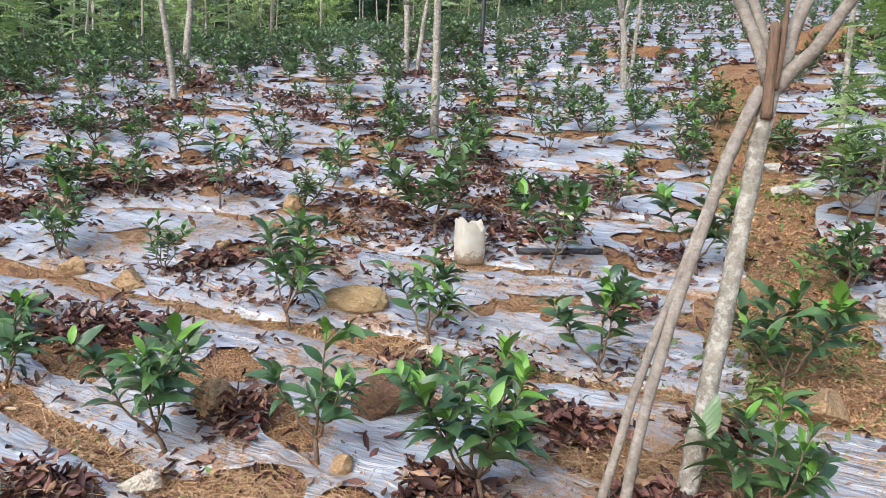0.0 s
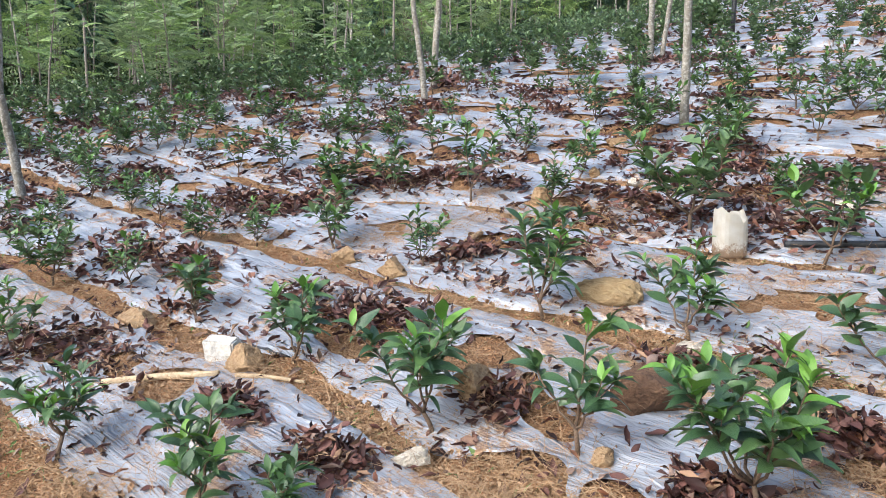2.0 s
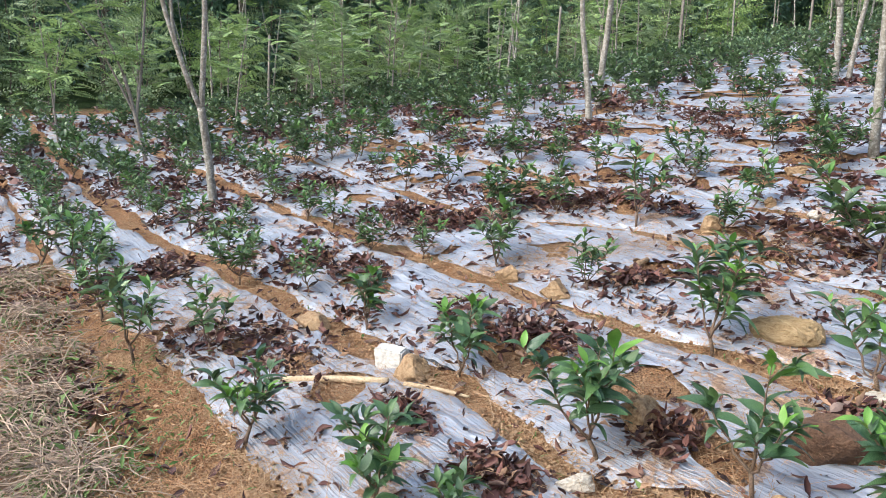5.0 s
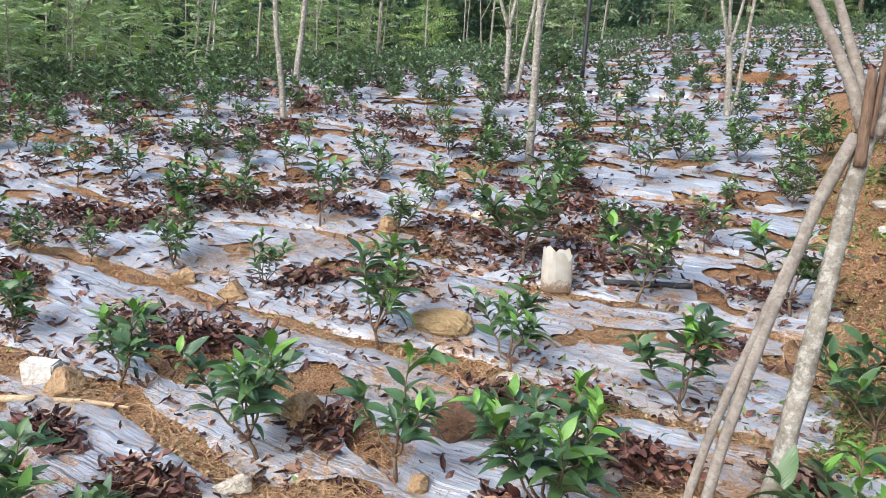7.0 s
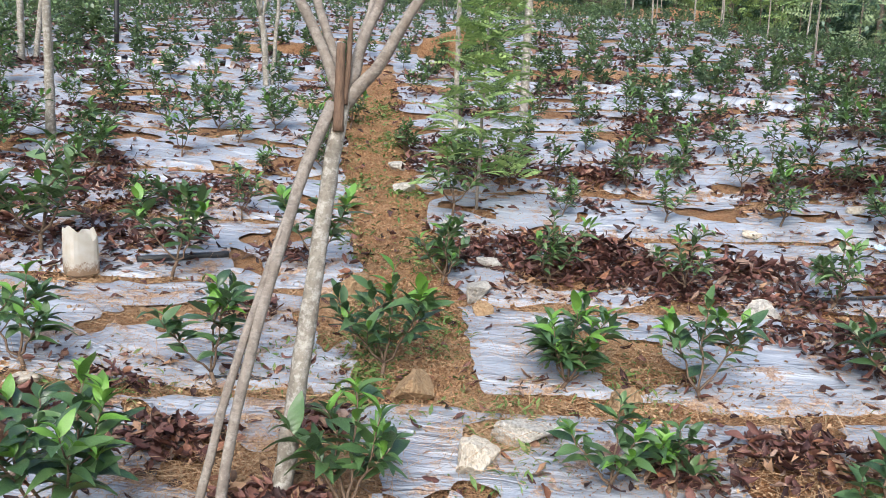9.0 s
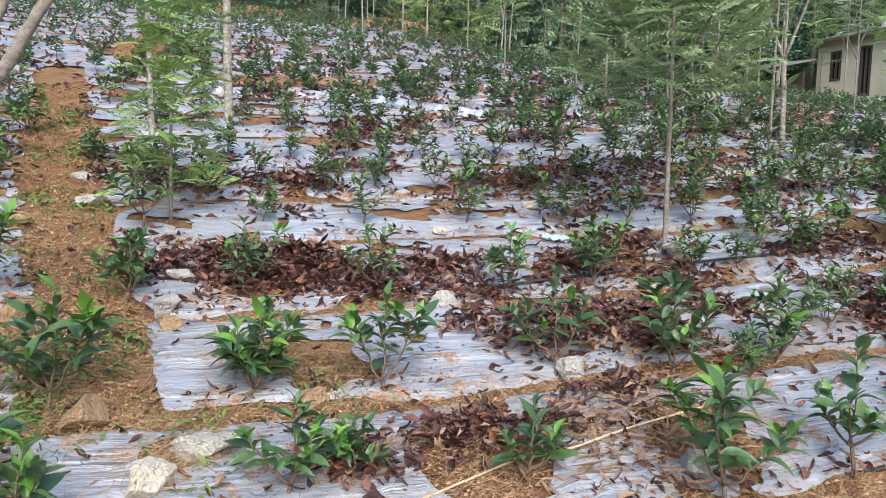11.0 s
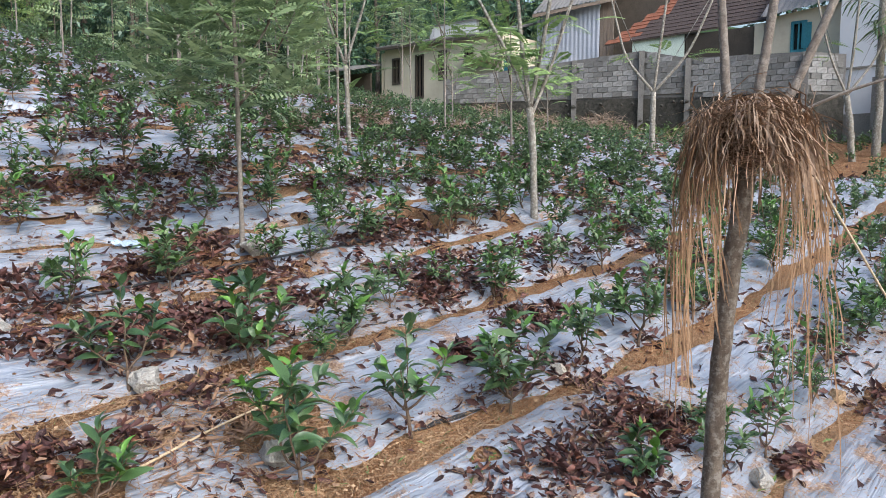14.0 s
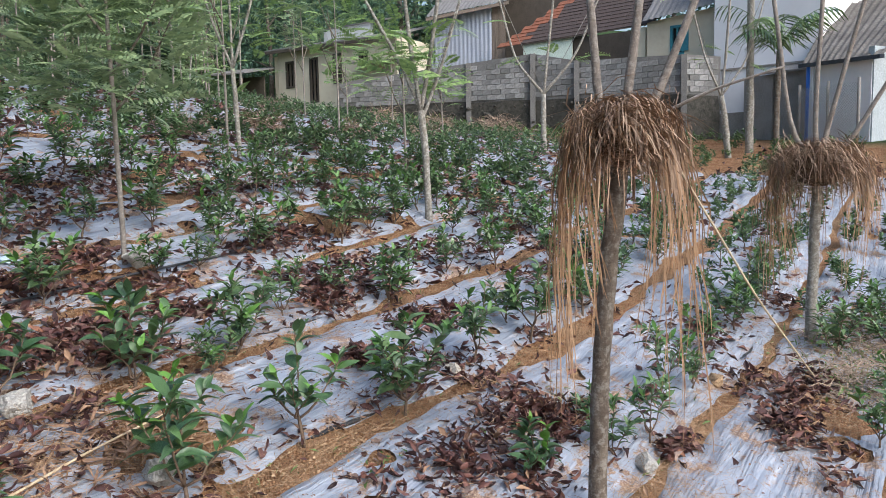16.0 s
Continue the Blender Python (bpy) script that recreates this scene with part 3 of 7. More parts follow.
def film_strip(k, u0, u1, step, seed):
    """One sheet of film laid along a bed, rumpled, with ragged edges and worn holes."""
    us = np.arange(u0, u1, step * 1.45)
    n = max(6, int(1.15 / step))
    lo, hi = furrow(k, us), furrow(k + 1, us)
    lo = lo + (-0.01 if k == 0 else 0.08 if k < 2 else 0.03) + 0.07 * wave2(us, us * 0 + k, 2.2, seed) + 0.035 * wave2(us, us * 0, 9, seed)
    hi = hi - (0.11 if k < 2 else 0.03) - 0.08 * wave2(us, us * 0 + k, 1.7, seed + 3) - 0.04 * wave2(us, us * 0, 8, seed)
    q = np.linspace(0, 1, n)
    v = lo[:, None] * (1 - q)[None] + hi[:, None] * q[None]
    u = us[:, None] + 0 * v
    x, y = xy_of(u, v)
    fold = 0.012 * wave2(u * 0.22, v * 3.0, 7, seed) + 0.007 * wave2(u * 0.3, v * 5, 11, seed + 1) + 0.012 * wave2(u, v, 2.3, seed + 2)
    z = height(x, y) + 0.022 + fold
    z[:, 0] -= 0.02
    z[:, -1] -= 0.02
    verts = np.stack([x, y, z], -1).reshape(-1, 3)
    i, j = np.meshgrid(np.arange(len(us) - 1), np.arange(n - 1), indexing="ij")
    f = np.stack([i * n + j, (i + 1) * n + j, (i + 1) * n + j + 1, i * n + j + 1], -1).reshape(-1, 4)
    fx, fy = x[:-1, :-1].ravel(), y[:-1, :-1].ravel()
    fu, fv = u[:-1, :-1].ravel(), v[:-1, :-1].ravel()
    r = np.hypot(fx, fy)
    worn = 0.5 * wave2(fu, fv * 1.5, 2.3, seed + 5) + 0.34 * wave2(fu, fv * 1.3, 6.1, seed + 6) + 0.25 * wave2(fu, fv, 15, seed + 7) + 0.2 * wave2(fu, fv, 33, seed + 8)
    across = (fv - furrow(k, fu)) / (furrow(k + 1, fu) - furrow(k, fu))
    keep = worn < (0.52 if k < 1 else 0.40 if k < 3 else 0.19) + 0.5 * (np.abs(across - 0.5) - 0.2)
    if k >= 2:
        keep &= np.abs(way_off(fx, fy)) > 0.36 + 0.07 * wave2(fx, fy, 6, seed)
    for cx, cy, cr in BARE:
        keep &= np.hypot(fx - cx, fy - cy) > cr * (0.85 + 0.35 * wave2(fx, fy, 4.1, 4) + 0.25 * wave2(fx, fy, 13, 2) + 0.15 * wave2(fx, fy, 37, 5))
    keep &= (fu > u0 + 0.25 + 0.25 * wave2(fv, fv * 0, 3.1, seed)) & (fu < u1 - 0.25 - 0.25 * wave2(fv, fv * 0, 2.7, seed))
    keep &= r < edge_of(fx, fy) - 1.0
    keep &= np.degrees(np.arctan2(fx, fy)) < 116
    if not keep.any():
        return None
    uv = np.stack([u, v], -1).reshape(-1, 2)
    used, inv = np.unique(f[keep], return_inverse=True)
    f, v3 = inv.reshape(-1, 4), verts[used]
    # soften the torn rims
    e = np.sort(np.vstack([f[:, [0, 1]], f[:, [1, 2]], f[:, [2, 3]], f[:, [3, 0]]]), axis=1)
    e, times_used = np.unique(e, axis=0, return_counts=True)
    rim = e[times_used == 1]
    for _ in range(4):
        total, count = np.zeros_like(v3), np.zeros(len(v3))
        for a, b in ((0, 1), (1, 0)):
            np.add.at(total, rim[:, a], v3[rim[:, b]])
            np.add.at(count, rim[:, a], 1)
        on = count > 0
        v3[on] = 0.45 * v3[on] + 0.55 * total[on] / count[on][:, None]
    return v3, f, uv[used]


def sheets(v3, f, uv, least):
    """The connected sheets of a torn strip, largest first, and the scraps smaller than least faces."""
    lab = np.arange(len(v3))
    while True:
        low = lab[f].min(1)
        nxt = lab.copy()
        np.minimum.at(nxt, f.ravel(), np.repeat(low, 4))
        nxt = nxt[nxt]
        if (nxt == lab).all():
            break
        lab = nxt
    own = lab[f[:, 0]]
    names, sizes = np.unique(own, return_counts=True)
    big, small = [], []
    for nm in names[np.argsort(-sizes)]:
        part_f = f[own == nm]
        used, inv = np.unique(part_f, return_inverse=True)
        (big if len(part_f) >= least else small).append((v3[used], inv.reshape(-1, 4), uv[used]))
    return big, small


FILM_LABEL = "rumpled and torn silver-grey plastic mulch film along a planting bed"
scraps = Heap()
for k in range(-5, TOP_ROW):
    u0, u1 = (-19, 17) if k < 4 else (-20, 20)
    if k < 0:
        u0 = 4.5 if k == -1 else 4.2 - k * 1.5
    if k > 8:
        u0, u1 = -24, 28
    step = 0.033 if k < 3 else 0.042 if k < 6 else 0.09 if k < 11 else 0.16
    for w0, w1 in ([(u0, u1)] if k >= 0 else [(u0, u1), (-19.0, -7.6 + k * 1.1)]):
        strip = film_strip(k, w0, w1, step, k * 1.3)
        if strip is None:
            continue
        big, small = sheets(*strip, 260 if k < 6 else 60)
        for piece in small:
            scraps.put(*piece)
        if not big:
            continue
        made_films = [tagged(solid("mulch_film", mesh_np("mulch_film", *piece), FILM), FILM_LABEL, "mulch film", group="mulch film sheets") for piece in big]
        film = made_films[0]
        # the black lower face shows where the downhill edge is turned over
        if k < 4:
            us = np.arange(w0, w1, 0.06)
            on = wave2(us, us * 0 + k, 1.4, k + 2) > 0.25
            e = furrow(k, us) + 0.095 + 0.045 * wave2(us, us * 0 + k, 2.2, k * 1.3)
            run = []
            for a in range(len(us)):
                x, y = xy_of(us[a], e[a])
                ok = on[a] and math.hypot(x, y) < 11 and (k >= 0 or x > 3 or x < -8) and (k < 2 or abs(float(way_off(x, y))) > 0.5) and all(math.hypot(x - c[0], y - c[1]) > c[2] * 1.3 for c in BARE)
                if ok:
                    run.append((x, y, z_at(x, y) + 0.012))
                if (not ok or a == len(us) - 1) and len(run) > 5:
                    taper = 0.004 + 0.013 * np.sin(np.linspace(0, math.pi, len(run))) ** 0.6
                    solid("turned_edge", mesh_np("turned_edge", *tube(run, taper, 6, 0.35, a)), BLACK_FILM, film, "black underside of the film, turned over")
                if not ok:
                    run = []


if scraps.n:
    tagged(solid("film_scraps", scraps.mesh("film_scraps"), FILM), "small torn scraps of silver mulch film over the soil", "film scraps", kind="stuff")


def film_band(line, wide, seed):
    """A clean sheet drawn tight over the lip of a low terrace, its front edge hanging."""
    us = np.arange(line[0][0], line[-1][0], 0.09)
    v0 = np.interp(us, [a for a, _ in line], [b for _, b in line]) + 0.06 * wave2(us, us * 0, 1.6, seed) + 0.025 * wave2(us, us * 0, 6, seed)
    q = np.linspace(0, 1, 12)
    ww = wide * (1 + 0.3 * wave2(us, us * 0, 1.1, seed + 3))
    v = v0[:, None] + ww[:, None] * q[None]
    u = us[:, None] + 0 * v
    x, y = xy_of(u, v)
    z = height(x, y) + 0.03 + 0.08 * np.exp(-((q[None] - 0.12) / 0.25) ** 2) + 0.012 * wave2(u * 0.3, v * 3, 8, seed)
    z[:, 0] -= 0.10
    i, j = np.meshgrid(np.arange(len(us) - 1), np.arange(11), indexing="ij")
    whole = wave2(u[:-1, :-1], v[:-1, :-1] * 1.6, 2.4, seed + 5) + 0.7 * wave2(u[:-1, :-1], v[:-1, :-1], 6.5, seed + 1) < 0.75
    f = np.stack([i * 12 + j, (i + 1) * 12 + j, (i + 1) * 12 + j + 1, i * 12 + j + 1], -1)[whole].reshape(-1, 4)
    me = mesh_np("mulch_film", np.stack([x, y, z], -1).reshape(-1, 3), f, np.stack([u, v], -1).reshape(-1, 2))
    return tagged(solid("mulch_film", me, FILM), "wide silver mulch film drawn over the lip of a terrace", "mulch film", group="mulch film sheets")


TERRACES = [[(-8.6, 12.2), (-7.6, 11.7), (-5.6, 11.75), (-3.7, 12.35), (-2.35, 12.35), (-1.5, 12.9)], [(1.2, 12.2), (1.8, 12.1), (2.9, 12.0), (4.2, 11.2), (5.7, 10.4)], [(-12.4, 12.7), (-11.0, 12.8), (-9.6, 12.8)]]
for i, line in enumerate(TERRACES):
    film_band(line, 0.62, i * 2.1)


# ---- tea plants ----
TEA_FORMS = ((0.38, 0.30, 0.35), (0.34, 0.45, 0.60), (0.42, 0.15, 0.20), (0.32, 0.65, 0.45))
TEA_BLADES = [blade(1.0, w, fo, dr, 7) for w, fo, dr in TEA_FORMS]
JOINED_BLADES = [blade(1.0, w, fo, dr, 4) for w, fo, dr in TEA_FORMS]
TEA_LEAF_MESHES = []
for mat in (LEAF, YOUNG):
    for v, f, uv in TEA_BLADES:
        me = mesh_np("leaf", v, f, uv)
        me.materials.append(mat)
        TEA_LEAF_MESHES.append(me)


def tea_shape(seed, tall, bushy=1.0, large=1.0):
    """Stem lines and leaf frames of a young tea plant, tall metres high to its topmost leaf."""
    rng = np.random.RandomState(seed)
    stems, mats, young = [], [], []
    count = rng.randint(4, 7) if bushy > 0.8 else rng.randint(3, 5)
    wood = tall * 0.86
    fork_z = wood * rng.uniform(0.10, 0.26)
    lean = rng.uniform(-0.05, 0.05, 2)
    foot = np.array([[0, 0, -0.04], [lean[0] * 0.5, lean[1] * 0.5, fork_z * 0.5], [lean[0], lean[1], fork_z]])
    stems.append((foot, [0.0125, 0.011, 0.0095]))
    shoots = []
    for c in range(count):
        a = c * 2.4 + rng.uniform(0, 1.0)
        top = wood * (1.0 if c == 0 else rng.uniform(0.58, 0.94))
        out = tall * rng.uniform(0.20, 0.44) * (0.3 if c == 0 else 1.0) * (0.65 + 0.35 * bushy)
        t = np.linspace(0, 1, 8)
        p = foot[-1] + np.c_[np.cos(a) * out * t ** 0.75, np.sin(a) * out * t ** 0.75, (top - fork_z) * t ** 1.1]
        p[1:-1] += rng.normal(0, 0.007, (6, 3))
        stems.append((p, np.linspace(0.0075, 0.0024, 8)))
        shoots.append((p, 0.22))
        for _ in range(rng.randint(1, 4)):
            i = rng.randint(2, 7)
            b = a + rng.normal(0, 1.2)
            ln = tall * rng.uniform(0.12, 0.26)
            tt = np.linspace(0, 1, 5)
            side = p[i] + np.c_[np.cos(b) * ln * 0.7 * tt ** 0.8, np.sin(b) * ln * 0.7 * tt ** 0.8, ln * 0.8 * tt]
            side[:, 2] = np.minimum(side[:, 2], wood)
            stems.append((side, np.linspace(0.0042, 0.0017, 5)))
            shoots.append((side, 0.1))
    for p, bare in shoots:
        d0 = np.gradient(p, axis=0)
        d0 /= np.linalg.norm(d0, axis=1)[:, None] + 1e-9
        length = np.linalg.norm(np.diff(p, axis=0), axis=1).sum()
        n = max(5, int(length / 0.031 * bushy))
        fresh = rng.rand() < 0.5
        for i in range(n):
            f = bare + (1 - bare) * ((i + rng.uniform(0.2, 0.8)) / n) ** 0.8
            k = f * (len(p) - 1)
            q = np.array([np.interp(k, np.arange(len(p)), p[:, j]) for j in range(3)])
            if q[2] < tall * 0.17:
                continue
            along = d0[int(round(k))]
            a = i * 2.399 + rng.uniform(-0.5, 0.5)
            d = along * (0.35 + 0.6 * f ** 2 + rng.uniform(-0.25, 0.25)) + np.array([np.cos(a), np.sin(a), rng.uniform(-0.15, 0.25)]) * (1.0 - 0.35 * f ** 3)
            size = rng.uniform(0.095, 0.185) * (1.12 - 0.3 * f) * (0.62 + 0.58 * tall) * large
            (young if fresh and f > 0.78 and rng.rand() < 0.6 else mats).append((q, d, rng.uniform(-0.6, 0.6), size))
        for _ in range(rng.randint(1, 3)):
            a = rng.uniform(0, 6.28)
            (young if fresh else mats).append((p[-1], np.array([0.55 * np.cos(a), 0.55 * np.sin(a), 1.0]), rng.uniform(-1, 1), rng.uniform(0.07, 0.12)))
    tip = max(q[2] + 0.85 * e * d[2] / np.linalg.norm(d) for q, d, _, e in mats + young)
    squash = np.array([1.0, 1.0, tall / max(tip, 0.1)])
    fit = lambda rows: [(q * squash, d, r, e) for q, d, r, e in rows]
    return [(p * squash, r) for p, r in stems], fit(mats), fit(young)


def stem_mesh(stems, sides=6):
    h = Heap()
    for i, (p, r) in enumerate(stems):
        h.put(*tube(p, r, sides, 0.12, i))
    return h.mesh("stem")


def mats_of(rows):
    return frames_of(np.array([r[0] for r in rows]), np.array([r[1] for r in rows]), np.array([r[2] for r in rows]), np.array([r[3] for r in rows]))


TEA_LABEL = "young tea bush, glossy dark green leaves on woody stems"


def tea_picked(seed, x, y, tall, bushy):
    """A near plant: each leaf is a piece of its own."""
    stems, old, young = tea_shape(seed, tall, bushy * 0.85, 1.14)
    e = empty("tea_plant", pose(x, y, z_at(x, y), 0, 0, 0), "young tea bush, glossy dark leaves and pale new shoots" if len(young) > 5 else TEA_LABEL, "tea plant", "tea plants")
    solid("stem", stem_mesh(stems, 8), STEM, e)
    rng = np.random.RandomState(seed + 1)
    for rows, base in ((old, 0), (young, 4)):
        for r, m in zip(rows, mats_of(rows) if rows else ()):
            ob = new("leaf", TEA_LEAF_MESHES[base + rng.randint(4)])
            ob.parent = e
            ob.matrix_basis = Matrix([list(map(float, q)) for q in m])
    return e


def tea_joined(seed, tall, bushy):
    stems, old, young = tea_shape(seed, tall, bushy)
    e = empty("tea_plant", pose(0, 0, -50), TEA_LABEL, "tea plant", "tea plants")
    solid("stem", stem_mesh(stems, 4), STEM, e)
    h = Heap()
    split = 0
    for rows in (old, young):
        ms = mats_of(rows) if rows else []
        for b in range(4):
            v, f, uv = JOINED_BLADES[b]
            if len(ms[b::4]):
                h.many(v, f, ms[b::4], uv)
        if rows is old:
            split = sum(len(q) for q in h.f)
    me = h.mesh("foliage")
    ob = tagged(solid("foliage", me, FOLIAGE, e), kind="stuff")
    me.materials.append(SHOOTS)
    idx = np.zeros(len(me.polygons), dtype=np.int32)
    idx[split:] = 1
    me.polygons.foreach_set("material_index", idx)
    return e


ROW_0 = [(-7.6, 4.66, 0.76), (-6.3, 4.2, 0.82), (-4.65, 3.44, 0.76), (6.39, -2.96, 0.55), (8.22, -3.34, 0.63)]
ROW_1 = [(-10.44, 7.07, 0.67), (-7.11, 5.73, 0.59), (-6.37, 5.57, 0.58), (-5.6, 3.9, 0.68), (-6.05, 5.98, 0.35), (-4.91, 4.77, 0.58), (-4.11, 3.63, 0.6), (-3.05, 2.84, 0.6), (-2.03, 2.54, 0.58), (-1.65, 2.66, 0.27), (4.95, -0.49, 0.4), (5.5, -1.0, 0.44), (5.77, -1.26, 0.54), (5.87, -0.85, 0.3), (7.6, -1.98, 0.6), (6.86, -1.72, 0.47), (8.39, -2.39, 0.68)]
ROW_2 = [(-6.17, 6.61, 0.51), (-5.42, 6.33, 0.47), (-4.93, 6.14, 0.48), (-4.11, 5.6, 0.45), (-4.09, 4.72, 0.48), (-3.54, 5.6, 0.46), (-3.19, 4.25, 0.52), (-2.28, 3.89, 0.55), (-1.19, 3.31, 0.7), (-0.48, 3.15, 0.7), (0.24, 2.82, 0.8), (1.27, 2.57, 0.65), (2.36, 2.41, 0.48), (2.62, 2.27, 0.37), (3.33, 1.81, 0.46), (3.98, 1.14, 0.79), (4.77, 0.82, 0.76), (5.45, 0.36, 0.73), (6.39, 0.01, 0.69), (7.11, -0.41, 0.76), (7.98, -0.89, 0.74)]
ROW_3 = [(-4.78, 7.31, 0.6), (-3.3, 6.73, 0.63), (-2.76, 5.51, 0.64), (-1.89, 5.19, 0.51), (-0.88, 4.53, 0.77), (-0.02, 4.28, 0.62), (0.9, 3.82, 0.66), (1.75, 3.66, 0.71), (2.63, 3.24, 0.59), (3.33, 2.88, 0.64), (4.32, 2.42, 0.73), (4.95, 1.98, 0.7), (5.27, 1.63, 0.4), (5.7, 1.64, 0.65), (7.01, 1.63, 0.34), (6.46, 1.56, 0.5), (7.1, 1.29, 0.42), (7.19, 0.85, 0.62), (8.29, 0.49, 0.54), (8.65, -0.02, 0.71)]
ROW_4 = [(-6.18, 8.98, 0.41), (-4.29, 7.43, 0.56), (-2.72, 6.77, 0.56), (-1.92, 6.59, 0.79), (-1.15, 6.43, 0.5), (-1.05, 7.21, 0.59), (-0.03, 5.81, 0.91), (0.78, 5.28, 0.7), (1.77, 5.07, 0.72), (2.55, 4.67, 0.52), (3.28, 4.4, 0.59), (4.09, 3.91, 0.55), (4.88, 3.39, 0.62), (5.64, 3.08, 0.61), (6.58, 2.73, 0.41), (7.87, 2.74, 0.61), (8.27, 2.12, 0.62)]
ROW_5 = [(-2.84, 9.02, 0.43), (-1.97, 8.54, 0.54), (-1.72, 7.88, 0.46), (-1.09, 8.95, 0.62), (-0.58, 8.1, 0.63), (0.27, 7.73, 0.71), (0.67, 6.57, 0.4), (1.11, 7.98, 0.62), (1.43, 6.31, 0.5), (1.78, 7.27, 0.4), (1.73, 8.45, 0.49), (2.23, 8.87, 0.56), (2.48, 7.93, 0.57), (3.17, 5.86, 0.74), (3.17, 8.96, 0.73), (3.46, 7.8, 0.46), (4.11, 5.56, 0.42), (4.9, 5.12, 0.5), (5.12, 5.97, 0.59), (5.73, 4.61, 0.55), (6.42, 4.06, 0.61), (7.03, 3.68, 0.58), (7.6, 3.29, 0.66)]
placed = []
kinds = [tea_joined(400 + i, 0.62, b) for i, b in enumerate((1.0, 0.75, 1.15, 0.6, 0.9, 1.25, 0.8, 1.05))]
used_kinds = set()


def put_tea(x, y, tall, i):
    k = i % len(kinds)
    m = pose(x, y, z_at(x, y) - 0.005, 0, 0, (i * 137.5) % 360) @ Matrix.Diagonal((tall / 0.62, tall / 0.62, tall / 0.62, 1))
    if k in used_kinds:
        return copy_thing(kinds[k], m @ Matrix.Diagonal([1 / q for q in kinds[k].scale] + [1]))
    used_kinds.add(k)
    kinds[k].matrix_basis = m
    return kinds[k]


rng = np.random.RandomState(5)
all_near = sorted((p for row in (ROW_0, ROW_1, ROW_2, ROW_3, ROW_4, ROW_5) for p in row), key=lambda p: math.hypot(p[0], p[1]))
for i, (x, y, tall) in enumerate(all_near):
    placed.append((x, y))
    if i < 26:
        tea_picked(900 + i, x, y, tall, 1.15 if (x, y) in ((0.24, 2.82), (-1.19, 3.31), (2.63, 3.24)) else 0.9 if i % 3 else 0.7)
    else:
        put_tea(x, y, tall, i)
# further rows, planted at a regular distance just above each furrow
far_spots = []
for k in range(-5, TOP_ROW):
    u = -26.0
    while u < 28:
        u += 0.55 + rng.uniform(-0.17, 0.2)
        v = float(furrow(k, u)) + 0.22 + rng.normal(0, 0.06)
        x, y = xy_of(u, v)
        r = math.hypot(x, y)
        b = math.degrees(math.atan2(x, y))
        if (k < 0 and -9 < u < 8) or r < (6.7 if b > 62 else 7.6) or r > float(edge_of(x, y)) - 0.3 or not -70 < b < 115 or abs(float(way_off(x, y))) < 0.45:
            continue
        if any(math.hypot(x - a, y - c) < (0.38 if b > 62 else 0.5) for a, c in placed):
            continue
        low = 0.74 if b > 55 and r > 12.5 else 0.88 if b > 2 and r > 11 else 1.0
        far_spots.append((r, x, y, rng.uniform(0.38, 0.66) * low))
        thick = min(0.6, (r - 9) / 7) if b < -18 else min(0.85, (r - 5.8) / 4) if b > 52 else min(0.6, (r - 11) / 6) if b < 2 else min(0.22, (r - 13) / 8) if b < 34 else min(0.5, (r - 10) / 8)
        if rng.rand() < min(0.95, thick):
            far_spots.append((r, x + rng.uniform(-0.3, 0.3), y + rng.uniform(0.25, 0.7), rng.uniform(0.4, 0.7) * low))
        if (b < 2 and r > 15 and rng.rand() < 0.2) or (b > 70 and r > 9 and rng.rand() < 0.4):
            far_spots.append((r, x + rng.uniform(-0.4, 0.4), y + rng.uniform(-0.5, 0.5), rng.uniform(0.35, 0.6) * low))
far_spots.sort()
for i, (r, x, y, tall) in enumerate(far_spots[:190]):
    put_tea(x, y, tall, i + 3)
low_blade = diamond(0.46, 0.5, 0.15)
heap, woody = Heap(), Heap()
low_kinds = []
for s in range(6):
    stems, old, young = tea_shape(700 + s, 0.62, 0.8)
    rows = (old + young)
    low_kinds.append((mats_of([(a, b, c, d * 1.05) for a, b, c, d in rows]), stems))
for i, (r, x, y, tall) in enumerate(far_spots[190:]):
    ms, stems = low_kinds[i % 6]
    g = np.array(pose(x, y, z_at(x, y), 0, 0, i * 77) @ Matrix.Scale(tall / 0.62, 4))
    heap.many(low_blade[0], low_blade[1], np.einsum("ij,njk->nik", g, ms[:: 1 if r < 15 else 2]), low_blade[2])
    if r < 15:
        for p, rad in stems[:3]:
            v, f = tube(p, rad, 4)
            woody.put((np.c_[v, np.ones(len(v))] @ g.T)[:, :3], f)
if heap.n:
    far_tea = tagged(solid("far_tea_rows", heap.mesh("far_tea_rows"), FOLIAGE), "distant dense rows of young tea bushes climbing the slope", "tea rows", kind="stuff")
    if woody.n:
        solid("stems", woody.mesh("stems"), STEM, far_tea)


# ---- shade trees ----
def limb(name, nodes, parent, mat=BARK, sides=10, lump=0.05, count=None, label=""):
    """A tapered limb through nodes (x, y, z, radius)."""
    p = smooth_line(nodes, count or max(6, 4 * len(nodes)))
    rng = np.random.RandomState(int(abs(nodes[0][0] * 991 + nodes[-1][2] * 77)) % 9999)
    p[1:-1, :3] += rng.normal(0, 0.06, (len(p) - 2, 3)) * p[1:-1, 3:4]
    v, f = tube(p[:, :3], p[:, 3], sides, lump, 3)
    return solid(name, mesh_np(name, v, f), mat, parent, label)


def tree_at(x, y, label, category="tree", group=""):
    return empty("tree", pose(0, 0, 0), label, category, group)


